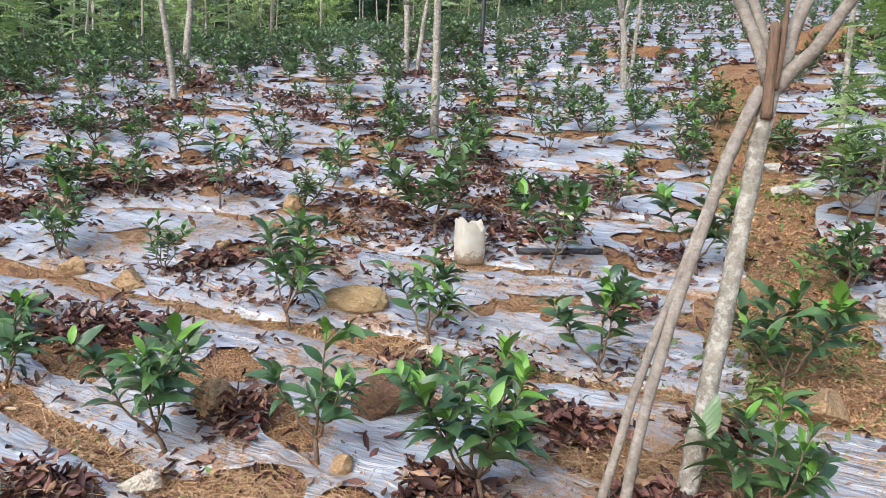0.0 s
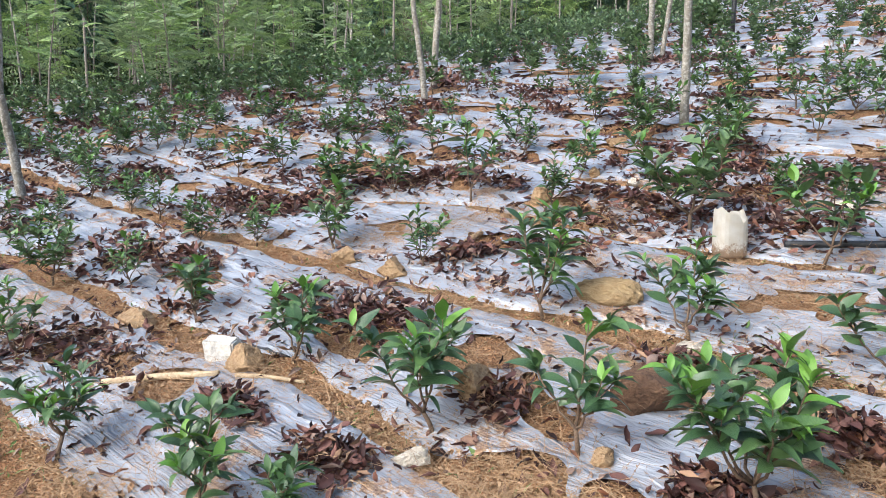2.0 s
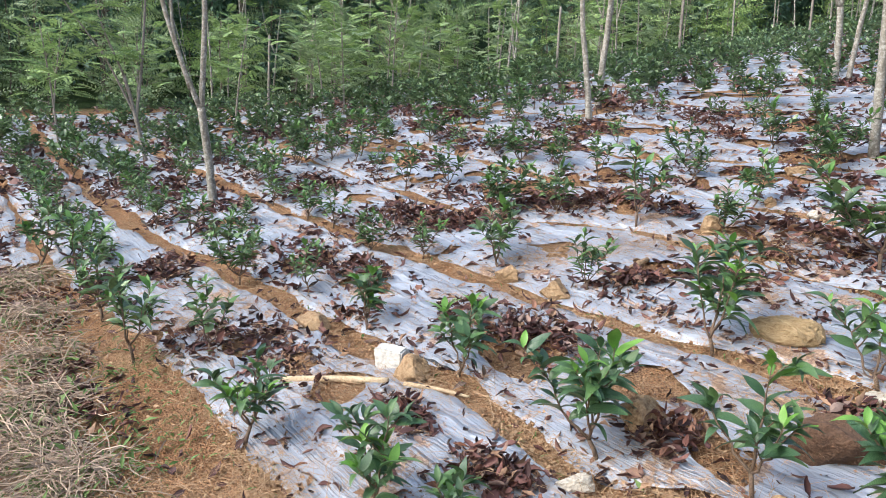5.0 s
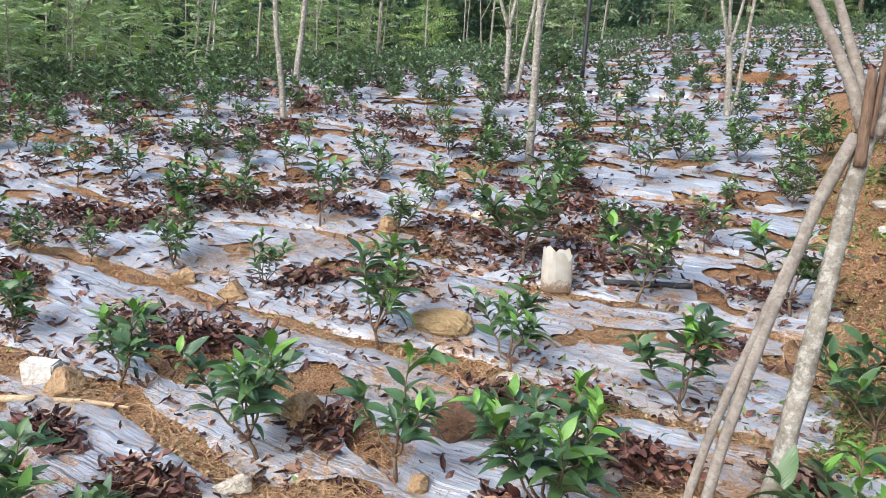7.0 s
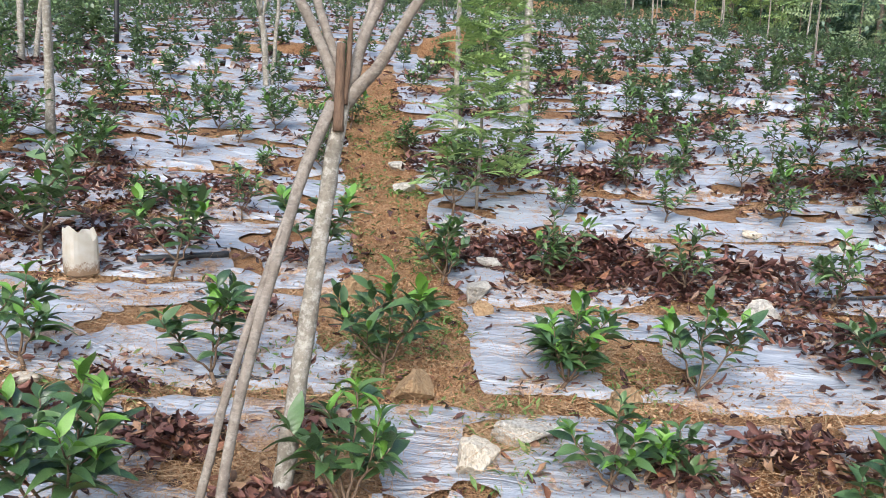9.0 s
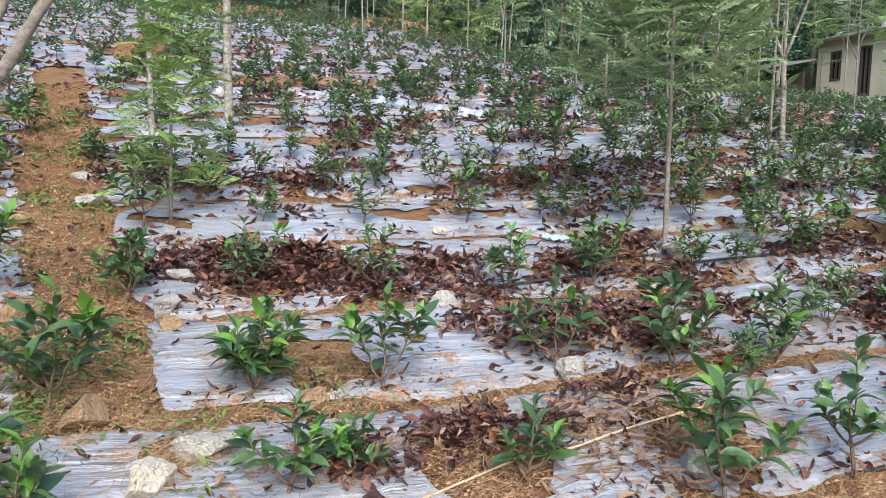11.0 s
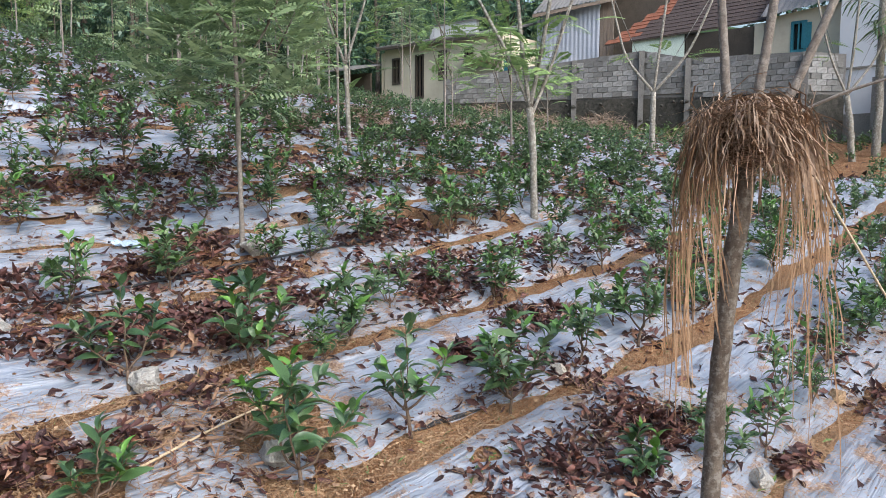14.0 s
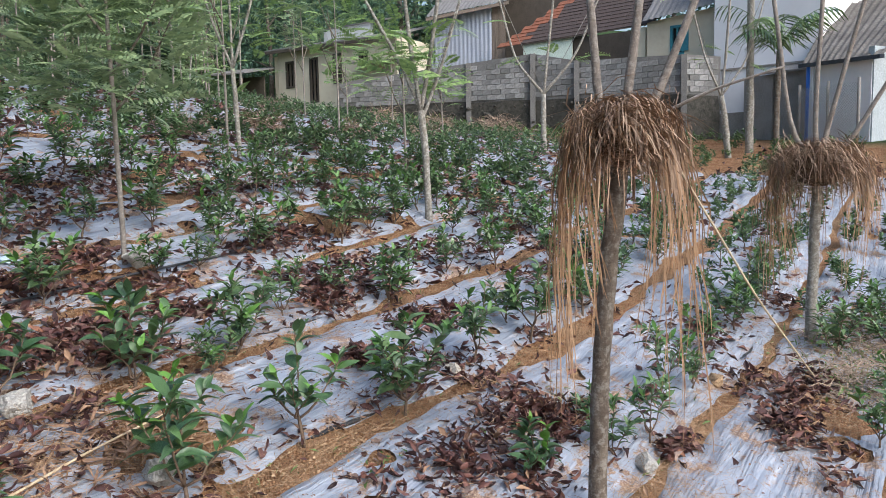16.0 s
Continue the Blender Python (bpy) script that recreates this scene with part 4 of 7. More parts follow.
def frond_template(pairs=9, length=0.3, leaflet=0.085):
    """A feathery compound leaf along +y."""
    h = Heap()
    ys = np.linspace(0.12, 1, pairs) * length
    droop = lambda t: -0.35 * length * (t / length) ** 2
    h.put(np.array([(-0.0015, 0, 0), (0.0015, 0, 0), (0.001, length, droop(length)), (-0.001, length, droop(length))]), np.array([(0, 1, 2, 3)]))
    for i, t in enumerate(ys):
        w = leaflet * (1 - 0.45 * abs(2 * i / (pairs - 1) - 0.9))
        for s in (-1, 1):
            b = np.array([0, t, droop(t)])
            tip = b + np.array([s * w, w * 0.42, -0.18 * w])
            mid = (b + tip) / 2
            n = np.array([0.3 * s * w, -0.55 * w, 0]) * 0.36
            h.put(np.array([b, mid + n, tip, mid - n + [0, 0, 0.06 * w]]), np.array([(0, 1, 2, 3)]))
    return np.vstack(h.v), np.vstack(h.f)


FROND = frond_template()
FROND_LONG = frond_template(10, 0.42, 0.105)


def fronds(parent, tips, per, seed, spread=0.25, size=1.0, template=FROND, mat=FEATHER, up=0.3, turn=0.6):
    rng = np.random.RandomState(seed)
    pos, d = [], []
    for t in tips:
        for _ in range(per):
            a = rng.uniform(0, 6.28)
            pos.append(np.array(t[:3]) + rng.normal(0, spread * 0.4, 3) * [1, 1, 0.8])
            d.append([np.cos(a), np.sin(a), up + rng.uniform(-0.5, 0.5)])
    if not pos:
        return None
    ms = frames_of(np.array(pos), np.array(d), rng.uniform(-turn, turn, len(pos)), size * rng.uniform(0.7, 1.25, len(pos)))
    h = Heap()
    h.many(template[0], template[1], ms)
    return solid("crown", h.mesh("crown"), mat, parent)


# the pruned tree by the foot path, three stems run together
t1 = tree_at(1, 2.8, "pruned shade tree, lichen-grey bark, broken stub and bare limbs", "tree")
limb("trunk", [(0.985, 2.755, z_at(0.985, 2.755) - 0.1, 0.046), (1.08, 2.88, 0.53, 0.041), (1.17, 2.97, 1.01, 0.038), (1.26, 3.08, 1.5, 0.036), (1.31, 3.13, 1.72, 0.037), (1.35, 3.15, 1.86, 0.032)], t1, BARK, 14)
limb("stem", [(0.70, 2.67, z_at(0.70, 2.67) - 0.1, 0.023), (0.83, 2.81, 0.57, 0.022), (0.98, 2.93, 1.06, 0.023), (1.14, 3.05, 1.52, 0.026), (1.28, 3.13, 1.80, 0.028)], t1, BARK_SMOOTH, 12)
limb("stem", [(0.62, 2.74, z_at(0.62, 2.74) - 0.1, 0.019), (0.79, 2.84, 0.61, 0.018), (0.95, 2.93, 1.04, 0.016), (1.10, 3.015, 1.43, 0.012)], t1, BARK_SMOOTH, 12)
limb("stub", [(1.295, 3.085, 1.68, 0.024), (1.30, 3.10, 1.85, 0.022), (1.305, 3.11, 2.06, 0.019)], t1, BROKEN_WOOD, 10, label="broken dark brown stub with a pale split top")
limb("splinter", [(1.325, 3.10, 1.80, 0.014), (1.345, 3.12, 2.02, 0.014), (1.355, 3.13, 2.18, 0.008)], t1, BROKEN_WOOD, 7, 0.2)
limb("branch", [(1.32, 3.15, 1.82, 0.029), (1.26, 3.19, 2.02, 0.024), (1.16, 3.25, 2.24, 0.023), (0.98, 3.35, 2.62, 0.019)], t1, BARK_SMOOTH, 12)
limb("branch", [(1.33, 3.18, 1.90, 0.024), (1.275, 3.24, 2.13, 0.021), (1.22, 3.30, 2.32, 0.019), (1.12, 3.36, 2.7, 0.015)], t1, BARK_SMOOTH, 12)
limb("branch", [(1.34, 3.15, 1.80, 0.034), (1.41, 3.11, 1.90, 0.029), (1.47, 3.08, 1.97, 0.027), (1.53, 3.04, 2.10, 0.024), (1.62, 2.97, 2.28, 0.022), (1.75, 2.9, 2.6, 0.017)], t1, BARK_SMOOTH, 12)
limb("branch", [(1.36, 3.15, 1.86, 0.029), (1.43, 3.18, 2.11, 0.024), (1.52, 3.2, 2.29, 0.022), (1.66, 3.25, 2.65, 0.017)], t1, BARK_SMOOTH, 12)
limb("branch", [(1.40, 3.2, 2.02, 0.017), (1.47, 3.26, 2.2, 0.015), (1.56, 3.33, 2.45, 0.012)], t1, BARK_SMOOTH, 10)


def pole_tree(nodes, branches, label, seed, leaves=0, group="", mat=BARK, spread=0.3, sides=9, thin=1.0):
    """A slim shade tree: stem nodes (x, y, z above ground, radius); branches as node lists."""
    e = tree_at(0, 0, label, "tree", group)
    z0 = z_at(nodes[0][0], nodes[0][1])
    nodes = [(x, y, z, r * thin) for x, y, z, r in nodes]
    first = [(nodes[0][0], nodes[0][1], z0 - 0.08, nodes[0][3] * 1.1)] + [(x, y, z0 + z, r) for x, y, z, r in nodes]
    limb("trunk", first, e, mat, sides)
    tips = []
    for b in branches:
        nb_ = [(x, y, z0 + z, r * thin) for x, y, z, r in b]
        limb("branch", nb_, e, mat, 7)
        tips += nb_[1:]
    if leaves:
        fronds(e, tips or [first[-1]], leaves, seed, spread, 1.0, FROND_LONG)
    return e


SLIM = "slim pale-barked shade tree standing among the tea rows"
pole_tree([(-0.11, 8.76, 0, 0.052), (-0.12, 8.76, 0.8, 0.046), (-0.14, 8.75, 1.6, 0.04), (-0.17, 8.74, 3.2, 0.034)], [], SLIM + ", bare", 1)
pole_tree([(-3.62, 10.29, 0, 0.05), (-3.68, 10.27, 0.6, 0.042), (-3.78, 10.23, 1.31, 0.036), (-3.9, 10.2, 3.0, 0.03)], [], SLIM + ", leaning", 2)
pole_tree([(-3.78, 11.15, 0, 0.056), (-3.75, 11.16, 0.6, 0.05), (-3.70, 11.17, 1.3, 0.044), (-3.6, 11.2, 3.0, 0.036)], [], SLIM, 3)
pole_tree([(-0.67, 12.65, 0, 0.05), (-0.68, 12.65, 0.9, 0.046), (-0.70, 12.65, 1.1, 0.045)], [[(-0.70, 12.65, 1.1, 0.035), (-0.85, 12.6, 1.5, 0.028), (-1.1, 12.55, 2.2, 0.02)], [(-0.70, 12.65, 1.1, 0.035), (-0.62, 12.7, 1.6, 0.028), (-0.5, 12.7, 2.4, 0.02)]], SLIM + ", forked", 4)
pole_tree([(-0.50, 12.75, 0, 0.042), (-0.42, 12.75, 0.8, 0.036), (-0.3, 12.75, 1.6, 0.03), (-0.2, 12.75, 2.6, 0.025)], [], SLIM + ", leaning", 5)
pole_tree([(2.59, 11.25, 0, 0.05), (2.56, 11.25, 0.6, 0.046), (2.50, 11.25, 1.0, 0.044)], [[(2.50, 11.25, 1.0, 0.03), (2.36, 11.2, 1.5, 0.024), (2.15, 11.2, 2.4, 0.02)], [(2.50, 11.25, 1.0, 0.03), (2.47, 11.3, 1.6, 0.025), (2.45, 11.3, 2.6, 0.02)], [(2.5, 11.25, 0.9, 0.026), (2.62, 11.25, 1.5, 0.022), (2.75, 11.25, 2.6, 0.018)]], SLIM + ", many-stemmed", 6)
pole_tree([(2.68, 11.3, 0, 0.03), (2.76, 11.3, 1.2, 0.026), (2.86, 11.3, 2.6, 0.022)], [], SLIM + ", thin", 7)
pole_tree([(5.61, 8.91, 0, 0.06), (5.60, 8.92, 0.9, 0.055), (5.62, 8.94, 2.4, 0.05)], [], SLIM + ", thick", 8)
pole_tree([(4.29, 8.26, 0, 0.035), (4.27, 8.26, 1.2, 0.03), (4.25, 8.26, 2.6, 0.025)], [], SLIM + ", thin", 9)
pole_tree([(-6.93, 6.44, 0, 0.082), (-6.97, 6.40, 0.6, 0.07), (-7.02, 6.34, 1.15, 0.068)], [
    [(-7.02, 6.34, 1.12, 0.05), (-7.13, 6.22, 1.5, 0.045), (-7.31, 6.02, 2.35, 0.04), (-7.45, 5.9, 3.2, 0.03)],
    [(-7.02, 6.34, 1.12, 0.05), (-7.0, 6.37, 1.7, 0.05), (-6.99, 6.37, 2.4, 0.045), (-6.95, 6.4, 3.4, 0.035)],
    [(-7.1, 6.25, 1.35, 0.035), (-7.22, 6.1, 2.0, 0.03), (-7.25, 6.1, 2.6, 0.026), (-7.3, 6.1, 3.3, 0.02)]], "forked shade tree with pale lichened bark among the tea rows", 10, thin=0.68)
pole_tree([(-10.02, 8.07, 0, 0.06), (-10.1, 7.95, 0.7, 0.05), (-10.21, 7.84, 1.3, 0.045)], [
    [(-10.1, 7.95, 0.7, 0.03), (-10.35, 7.6, 1.6, 0.025), (-10.6, 7.32, 2.1, 0.018), (-10.8, 7.0, 2.7, 0.012)],
    [(-10.1, 7.95, 0.6, 0.04), (-10.05, 8.05, 1.6, 0.035), (-10.01, 8.09, 2.5, 0.03), (-9.98, 8.1, 3.4, 0.02)],
    [(-10.21, 7.84, 1.3, 0.03), (-10.45, 7.6, 2.1, 0.022), (-10.5, 7.5, 3.0, 0.015)]], "slender many-stemmed tree with sparse feathery leaves", 11, 10, mat=BARK_SMOOTH, thin=0.6)
# feathery saplings by the path and on the slope
def feathery(x, y, tall, seed, low=0.4, n=26, r=0.02, spread=0.22, lean=(0, 0), template=FROND, mat=FEATHER):
    rng = np.random.RandomState(seed)
    top = (x + lean[0], y + lean[1], tall, r * 0.4)
    stem = [(x, y, 0, r), (x + lean[0] * 0.3, y + lean[1] * 0.3, tall * 0.4, r * 0.85), (x + lean[0] * 0.65, y + lean[1] * 0.65, tall * 0.72, r * 0.65), top]
    e = tree_at(0, 0, "young shade tree with feathery light green compound leaves", "tree", "feathery saplings")
    z0 = z_at(x, y)
    limb("trunk", [(x, y, z0 - 0.06, r)] + [(a, b, z0 + c, q) for a, b, c, q in stem], e, BARK_SMOOTH, 8)
    tips = []
    for i in range(n):
        f = low + (1 - low) * (i + rng.rand()) / n
        a = i * 2.4
        reach = spread * (1.25 - 0.6 * f)
        tips.append((x + lean[0] * f + reach * math.cos(a), y + lean[1] * f + reach * math.sin(a), z0 + tall * f + 0.06))
    if spread >= 0.5:
        for i in range(4):
            f, t = 0.42 + 0.1 * i, tips[int((0.35 + 0.17 * i) * n)]
            limb("branch", [(x + lean[0] * f, y + lean[1] * f, z0 + tall * f, r * 0.6), ((x + lean[0] * f + t[0]) / 2, (y + lean[1] * f + t[1]) / 2, z0 + tall * (f + 0.1), r * 0.45), (t[0], t[1], z0 + tall * (f + 0.28), r * 0.25)], e, BARK_DARK, 6)
    fronds(e, tips, 3 if n > 40 else 2, seed, 0.16, 0.9, template, mat, up=0.5)
    return e


feathery(3.46, 5.97, 1.95, 21, 0.12, 80, 0.016, 0.27, (0.05, 0.02))
feathery(6.70, 3.06, 3.1, 22, 0.42, 150, 0.024, 0.62, (-0.02, 0.03), FROND_LONG, FEATHER_MID)
feathery(10.8, 3.9, 2.6, 23, 0.35, 26, 0.02, 0.5)
pole_tree([(9.88, 0.91, 0, 0.065), (9.87, 0.93, 0.8, 0.058), (9.86, 0.98, 1.35, 0.06)], [
    [(9.86, 0.98, 1.35, 0.035), (9.85, 1.2, 1.9, 0.03), (9.85, 1.75, 2.9, 0.022), (9.9, 2.1, 3.6, 0.015)],
    [(9.86, 0.98, 1.35, 0.04), (9.8, 1.08, 2.1, 0.036), (9.8, 1.2, 3.4, 0.03)],
    [(9.86, 0.98, 1.35, 0.04), (9.88, 0.85, 2.0, 0.034), (9.9, 0.65, 3.3, 0.028)],
    [(9.86, 0.98, 1.2, 0.03), (9.95, 0.75, 1.8, 0.026), (10.0, 0.45, 2.8, 0.02)]], "many-branched young shade tree with some feathery leaves", 31, 7, mat=BARK, spread=0.6, thin=0.72)
pole_tree([(10.85, 3.75, 0, 0.05), (10.85, 3.78, 0.9, 0.045), (10.85, 3.8, 1.25, 0.045)], [
    [(10.85, 3.8, 1.25, 0.03), (10.8, 4.1, 2.0, 0.025), (10.75, 4.3, 3.2, 0.018)],
    [(10.85, 3.8, 1.25, 0.03), (10.9, 3.55, 2.0, 0.025), (10.95, 3.25, 3.2, 0.018)],
    [(10.85, 3.8, 1.25, 0.03), (10.85, 3.8, 2.2, 0.022), (10.85, 3.85, 3.2, 0.018)]], "forked young shade tree with feathery leaves", 32, 9, spread=0.7, thin=0.72)
pole_tree([(17.5, -0.4, 0, 0.09), (17.5, -0.4, 0.8, 0.08), (17.5, -0.4, 1.3, 0.075)], [
    [(17.5, -0.4, 1.3, 0.045), (17.45, 0.2, 2.0, 0.035), (17.4, 0.6, 3.6, 0.025)],
    [(17.5, -0.4, 1.3, 0.045), (17.5, -0.5, 2.2, 0.04), (17.5, -0.7, 4.0, 0.03)],
    [(17.5, -0.4, 1.3, 0.045), (17.6, -1.1, 2.1, 0.035), (17.7, -1.7, 3.6, 0.025)]], "bare forked shade tree with pale bark", 33, 3, thin=0.75)
pole_tree([(19.0, -4.6, 0, 0.1), (18.95, -4.5, 0.9, 0.09), (18.9, -4.4, 1.4, 0.085)], [
    [(18.9, -4.4, 1.4, 0.04), (18.7, -4.0, 2.2, 0.03), (18.5, -3.6, 3.6, 0.025)],
    [(18.9, -4.4, 1.4, 0.04), (18.9, -4.5, 2.4, 0.035), (18.9, -4.6, 4.4, 0.025)],
    [(18.9, -4.4, 1.4, 0.04), (19.1, -5.0, 2.2, 0.03), (19.3, -5.5, 4.0, 0.02)]], "bare forked shade tree with pale bark", 34, 2, thin=0.75)
pole_tree([(19.6, -5.2, 0, 0.12), (19.62, -5.2, 2.0, 0.105), (19.65, -5.15, 5.0, 0.09)], [], "tall pale-trunked palm-like tree before the houses", 35, thin=0.8)
rng = np.random.RandomState(77)
for i in range(58):
    # saplings scattered over the far slope and along the wood's edge
    b = rng.choice([rng.uniform(-58, -12), rng.uniform(34, 72), rng.uniform(-8, 30)], p=[0.52, 0.33, 0.15])
    far = float(edge_of(math.sin(radians(b)), math.cos(radians(b))))
    r = far * rng.uniform(0.5 if b > 30 else 0.7, 1.0)
    feathery(r * math.sin(radians(b)), r * math.cos(radians(b)), rng.uniform(1.4, 2.5) if b < -10 else rng.uniform(1.8, 3.4), 100 + i, rng.uniform(0.12, 0.35) if b < 30 else rng.uniform(0.4, 0.6), 26, 0.019, rng.uniform(0.3, 0.6), (rng.uniform(-0.2, 0.2), rng.uniform(-0.2, 0.2)), FROND_LONG, FEATHER if i % 2 else FEATHER_MID)


for i, (x, y, tall) in enumerate(((21.0, 6.4, 3.4), (20.5, 3.6, 2.8), (19.0, 8.0, 3.2), (16.5, 6.6, 3.0), (12.6, 5.6, 3.0), (14.0, 3.2, 2.6), (13.0, 8.0, 3.4), (17.5, 10.5, 3.6), (12.0, 1.6, 2.2), (19.2, 5.57, 2.8), (18.6, 4.3, 1.7), (15.2, 7.6, 3.0), (11.5, 7.0, 2.8), (18.0, 1.9, 1.5))):
    feathery(x, y, tall, 300 + i, 0.55, 26, 0.02, 0.55, (0.1, 0.05), FROND_LONG, FEATHER if i % 3 else FEATHER_MID)


# thin pale stems rising before the wood
rng = np.random.RandomState(91)
for i in range(34):
    b = rng.uniform(-57, 4) if i % 4 else rng.uniform(38, 70)
    r = float(edge_of(math.sin(radians(b)), math.cos(radians(b)))) * rng.uniform(0.72, 1.06)
    x, y, tall = r * math.sin(radians(b)), r * math.cos(radians(b)), rng.uniform(2.2, 4.2)
    dx, dy = rng.normal(0, 0.16, 2)
    stem = [(x, y, 0, 0.026), (x + dx * 0.4, y + dy * 0.4, tall * 0.5, 0.021), (x + dx, y + dy, tall, 0.012)]
    fork = [(x + dx * 0.4, y + dy * 0.4, tall * 0.5, 0.016), (x - dx, y - dy * 0.5, tall * 0.8, 0.012), (x - dx * 1.6, y - dy, tall * 1.05, 0.007)]
    pole_tree(stem, [fork] if i % 3 else [], "thin pale-stemmed sapling at the wood's edge, few leaves", 600 + i, 5 if i % 2 else 0, "pale saplings", BARK, 0.3, 6)


# trees with straw hung in the fork
def strand_ribbon(p, w, h):
    """A flat ribbon along points p."""
    p = np.array(p)
    d = np.gradient(p, axis=0)
    side = np.cross(d, [0.3, 0.2, 1.0])
    side /= np.linalg.norm(side, axis=1)[:, None] + 1e-9
    n = len(p)
    ww = w * np.r_[0.7, np.ones(n - 2), 0.25][:, None]
    v = np.stack([p - side * ww, p + side * ww], 1).reshape(-1, 3)
    f = [(2 * i, 2 * i + 1, 2 * i + 3, 2 * i + 2) for i in range(n - 1)]
    h.put(v, np.array(f))


def straw_bundle(x, y, z, wide, tall, hang, count, seed, front, dense=0.36):
    """Straw laid over a fork; front: the bearing that stays clear before the trunk."""
    rng = np.random.RandomState(seed)
    e = empty("straw_bundle", pose(0, 0, 0), "bundle of dry brown straw draped over a tree fork", "straw bundle", "straw bundles")
    core, drape, hanging = Heap(), Heap(), Heap()
    r = wide / 2
    for i in range(int(count * 0.95)):
        # strands thrown over the head, some lying across it, some bent down its sides
        a = rng.uniform(0, 6.28)
        across = rng.rand() < 0.6
        c = a + rng.normal(0, 1.7 if across else 0.7)
        s_r, o_r = rng.uniform(0.0, 0.8), rng.uniform(0.7, 1.12)
        s = np.array([x + r * s_r * math.cos(a), y + r * s_r * math.sin(a), z + tall * (0.42 - 0.28 * s_r ** 2 + rng.uniform(-0.08, 0.08))])
        o = np.array([x + r * o_r * math.cos(c), y + r * o_r * math.sin(c), z + tall * rng.uniform(-0.3, 0.22)])
        drop = rng.uniform(0.02, 0.25) if across or math.cos(c - front) > 0.35 else rng.uniform(0.1, 0.8)
        w = o + np.array([0.12 * r * math.cos(c), 0.12 * r * math.sin(c), -tall * drop]) + rng.normal(0, 0.03, 3)
        t = np.linspace(0, 1, 8)[:, None]
        m1 = (s + o) / 2 + [rng.normal(0, 0.05), rng.normal(0, 0.05), tall * rng.uniform(0.02, 0.3)]
        up = (1 - t) ** 2 * s + 2 * t * (1 - t) * m1 + t ** 2 * o
        t2 = np.linspace(0, 1, 4)[1:, None]
        strand_ribbon(np.vstack([up, (1 - t2) * o + t2 * w + rng.normal(0, 0.008, (3, 3))]), rng.uniform(0.0012, 0.0042), drape)
    for i in range(count // 5):
        # broad strips looped from the crown outwards
        c = rng.uniform(0, 6.28)
        s_r, o_r, drop = rng.uniform(0.0, 0.35), rng.uniform(0.85, 1.18), rng.uniform(0.25, 1.0)
        a = c + rng.normal(0, 0.8)
        s = np.array([x + r * s_r * math.cos(a), y + r * s_r * math.sin(a), z + tall * rng.uniform(0.32, 0.52)])
        o = np.array([x + r * o_r * math.cos(c), y + r * o_r * math.sin(c), z - tall * drop])
        bow = np.array([x + r * o_r * 0.85 * math.cos(c), y + r * o_r * 0.85 * math.sin(c), z + tall * rng.uniform(0.35, 0.6)])
        t = np.linspace(0, 1, 12)[:, None]
        strand_ribbon((1 - t) ** 2 * s + 2 * t * (1 - t) * bow + t ** 2 * o + rng.normal(0, 0.004, (12, 3)), rng.uniform(0.0035, 0.0075), drape)
    tufts = []
    for k in range(18):
        # two curtains at the sides, a few wisps behind
        side = (1.35 if k % 2 else -1.35) + rng.normal(0, 0.42) if k < 14 else math.pi + rng.normal(0, 0.7)
        tufts.append((front + side, rng.uniform(0.45, 1.0), rng.normal(0, 0.06, 2)))
    for i in range(int(count * dense)):
        # long strands that hang in tufts
        a0, far_down, way = tufts[i % 18]
        a = a0 + rng.normal(0, 0.10)
        q = rng.uniform(0.62, 1.02)
        o = np.array([x + r * q * math.cos(a), y + r * q * math.sin(a), z + tall * rng.uniform(-0.15, 0.25)])
        end = z - hang * far_down * rng.uniform(0.35, 1.0)
        t = np.linspace(0, 1, 10)
        swing = rng.normal(0, 0.035, 2)
        p = np.c_[o[0] + (way[0] + swing[0]) * t + 0.05 * np.cos(a) * np.sin(3 * t), o[1] + (way[1] + swing[1]) * t + 0.05 * np.sin(a) * np.sin(3 * t), o[2] + (end - o[2]) * t]
        bend = rng.uniform(0, 6.28)
        p[:, 0] += 0.012 * np.sin(t * rng.uniform(5, 11) + bend)
        p[:, 1] += 0.012 * np.sin(t * rng.uniform(5, 11) + bend + 1)
        strand_ribbon(p, rng.uniform(0.0014, 0.0042), hanging)
    # wound, tangled strands round an added ball, coloured dark as the inner shade
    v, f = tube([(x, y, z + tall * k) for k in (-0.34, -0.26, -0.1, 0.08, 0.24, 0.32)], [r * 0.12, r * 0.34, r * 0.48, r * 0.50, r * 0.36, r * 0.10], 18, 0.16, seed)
    solid("packed_core", mesh_np("packed_core", v, f), SHADE_STRAW, e)
    for i in range(int(count * 1.1)):
        a = rng.uniform(0, 6.28)
        arc = np.linspace(0, rng.uniform(0.7, 2.2), 9) + a
        lift = rng.uniform(-0.42, 0.34)
        q = r * math.sqrt(max(0.15, 1 - (lift / 0.52) ** 2)) * rng.uniform(0.68, 0.98)
        tilt = rng.normal(0, 0.45)
        p = np.c_[x + q * np.cos(arc), y + q * np.sin(arc), z + tall * lift + q * tilt * np.sin(arc - a - 0.7)]
        strand_ribbon(p + rng.normal(0, 0.010, (9, 3)), rng.uniform(0.0012, 0.0042), core)
    for i in range(count // 14):
        a = rng.uniform(0, 6.28)
        o = np.array([x + r * 0.7 * math.cos(a), y + r * 0.7 * math.sin(a), z + tall * rng.uniform(-0.1, 0.3)])
        d = np.array([math.cos(a), math.sin(a), rng.uniform(-0.9, 0.3)])
        strand_ribbon([o, o + d * 0.14, o + d * 0.28 + [0, 0, -0.06]], 0.003, drape)
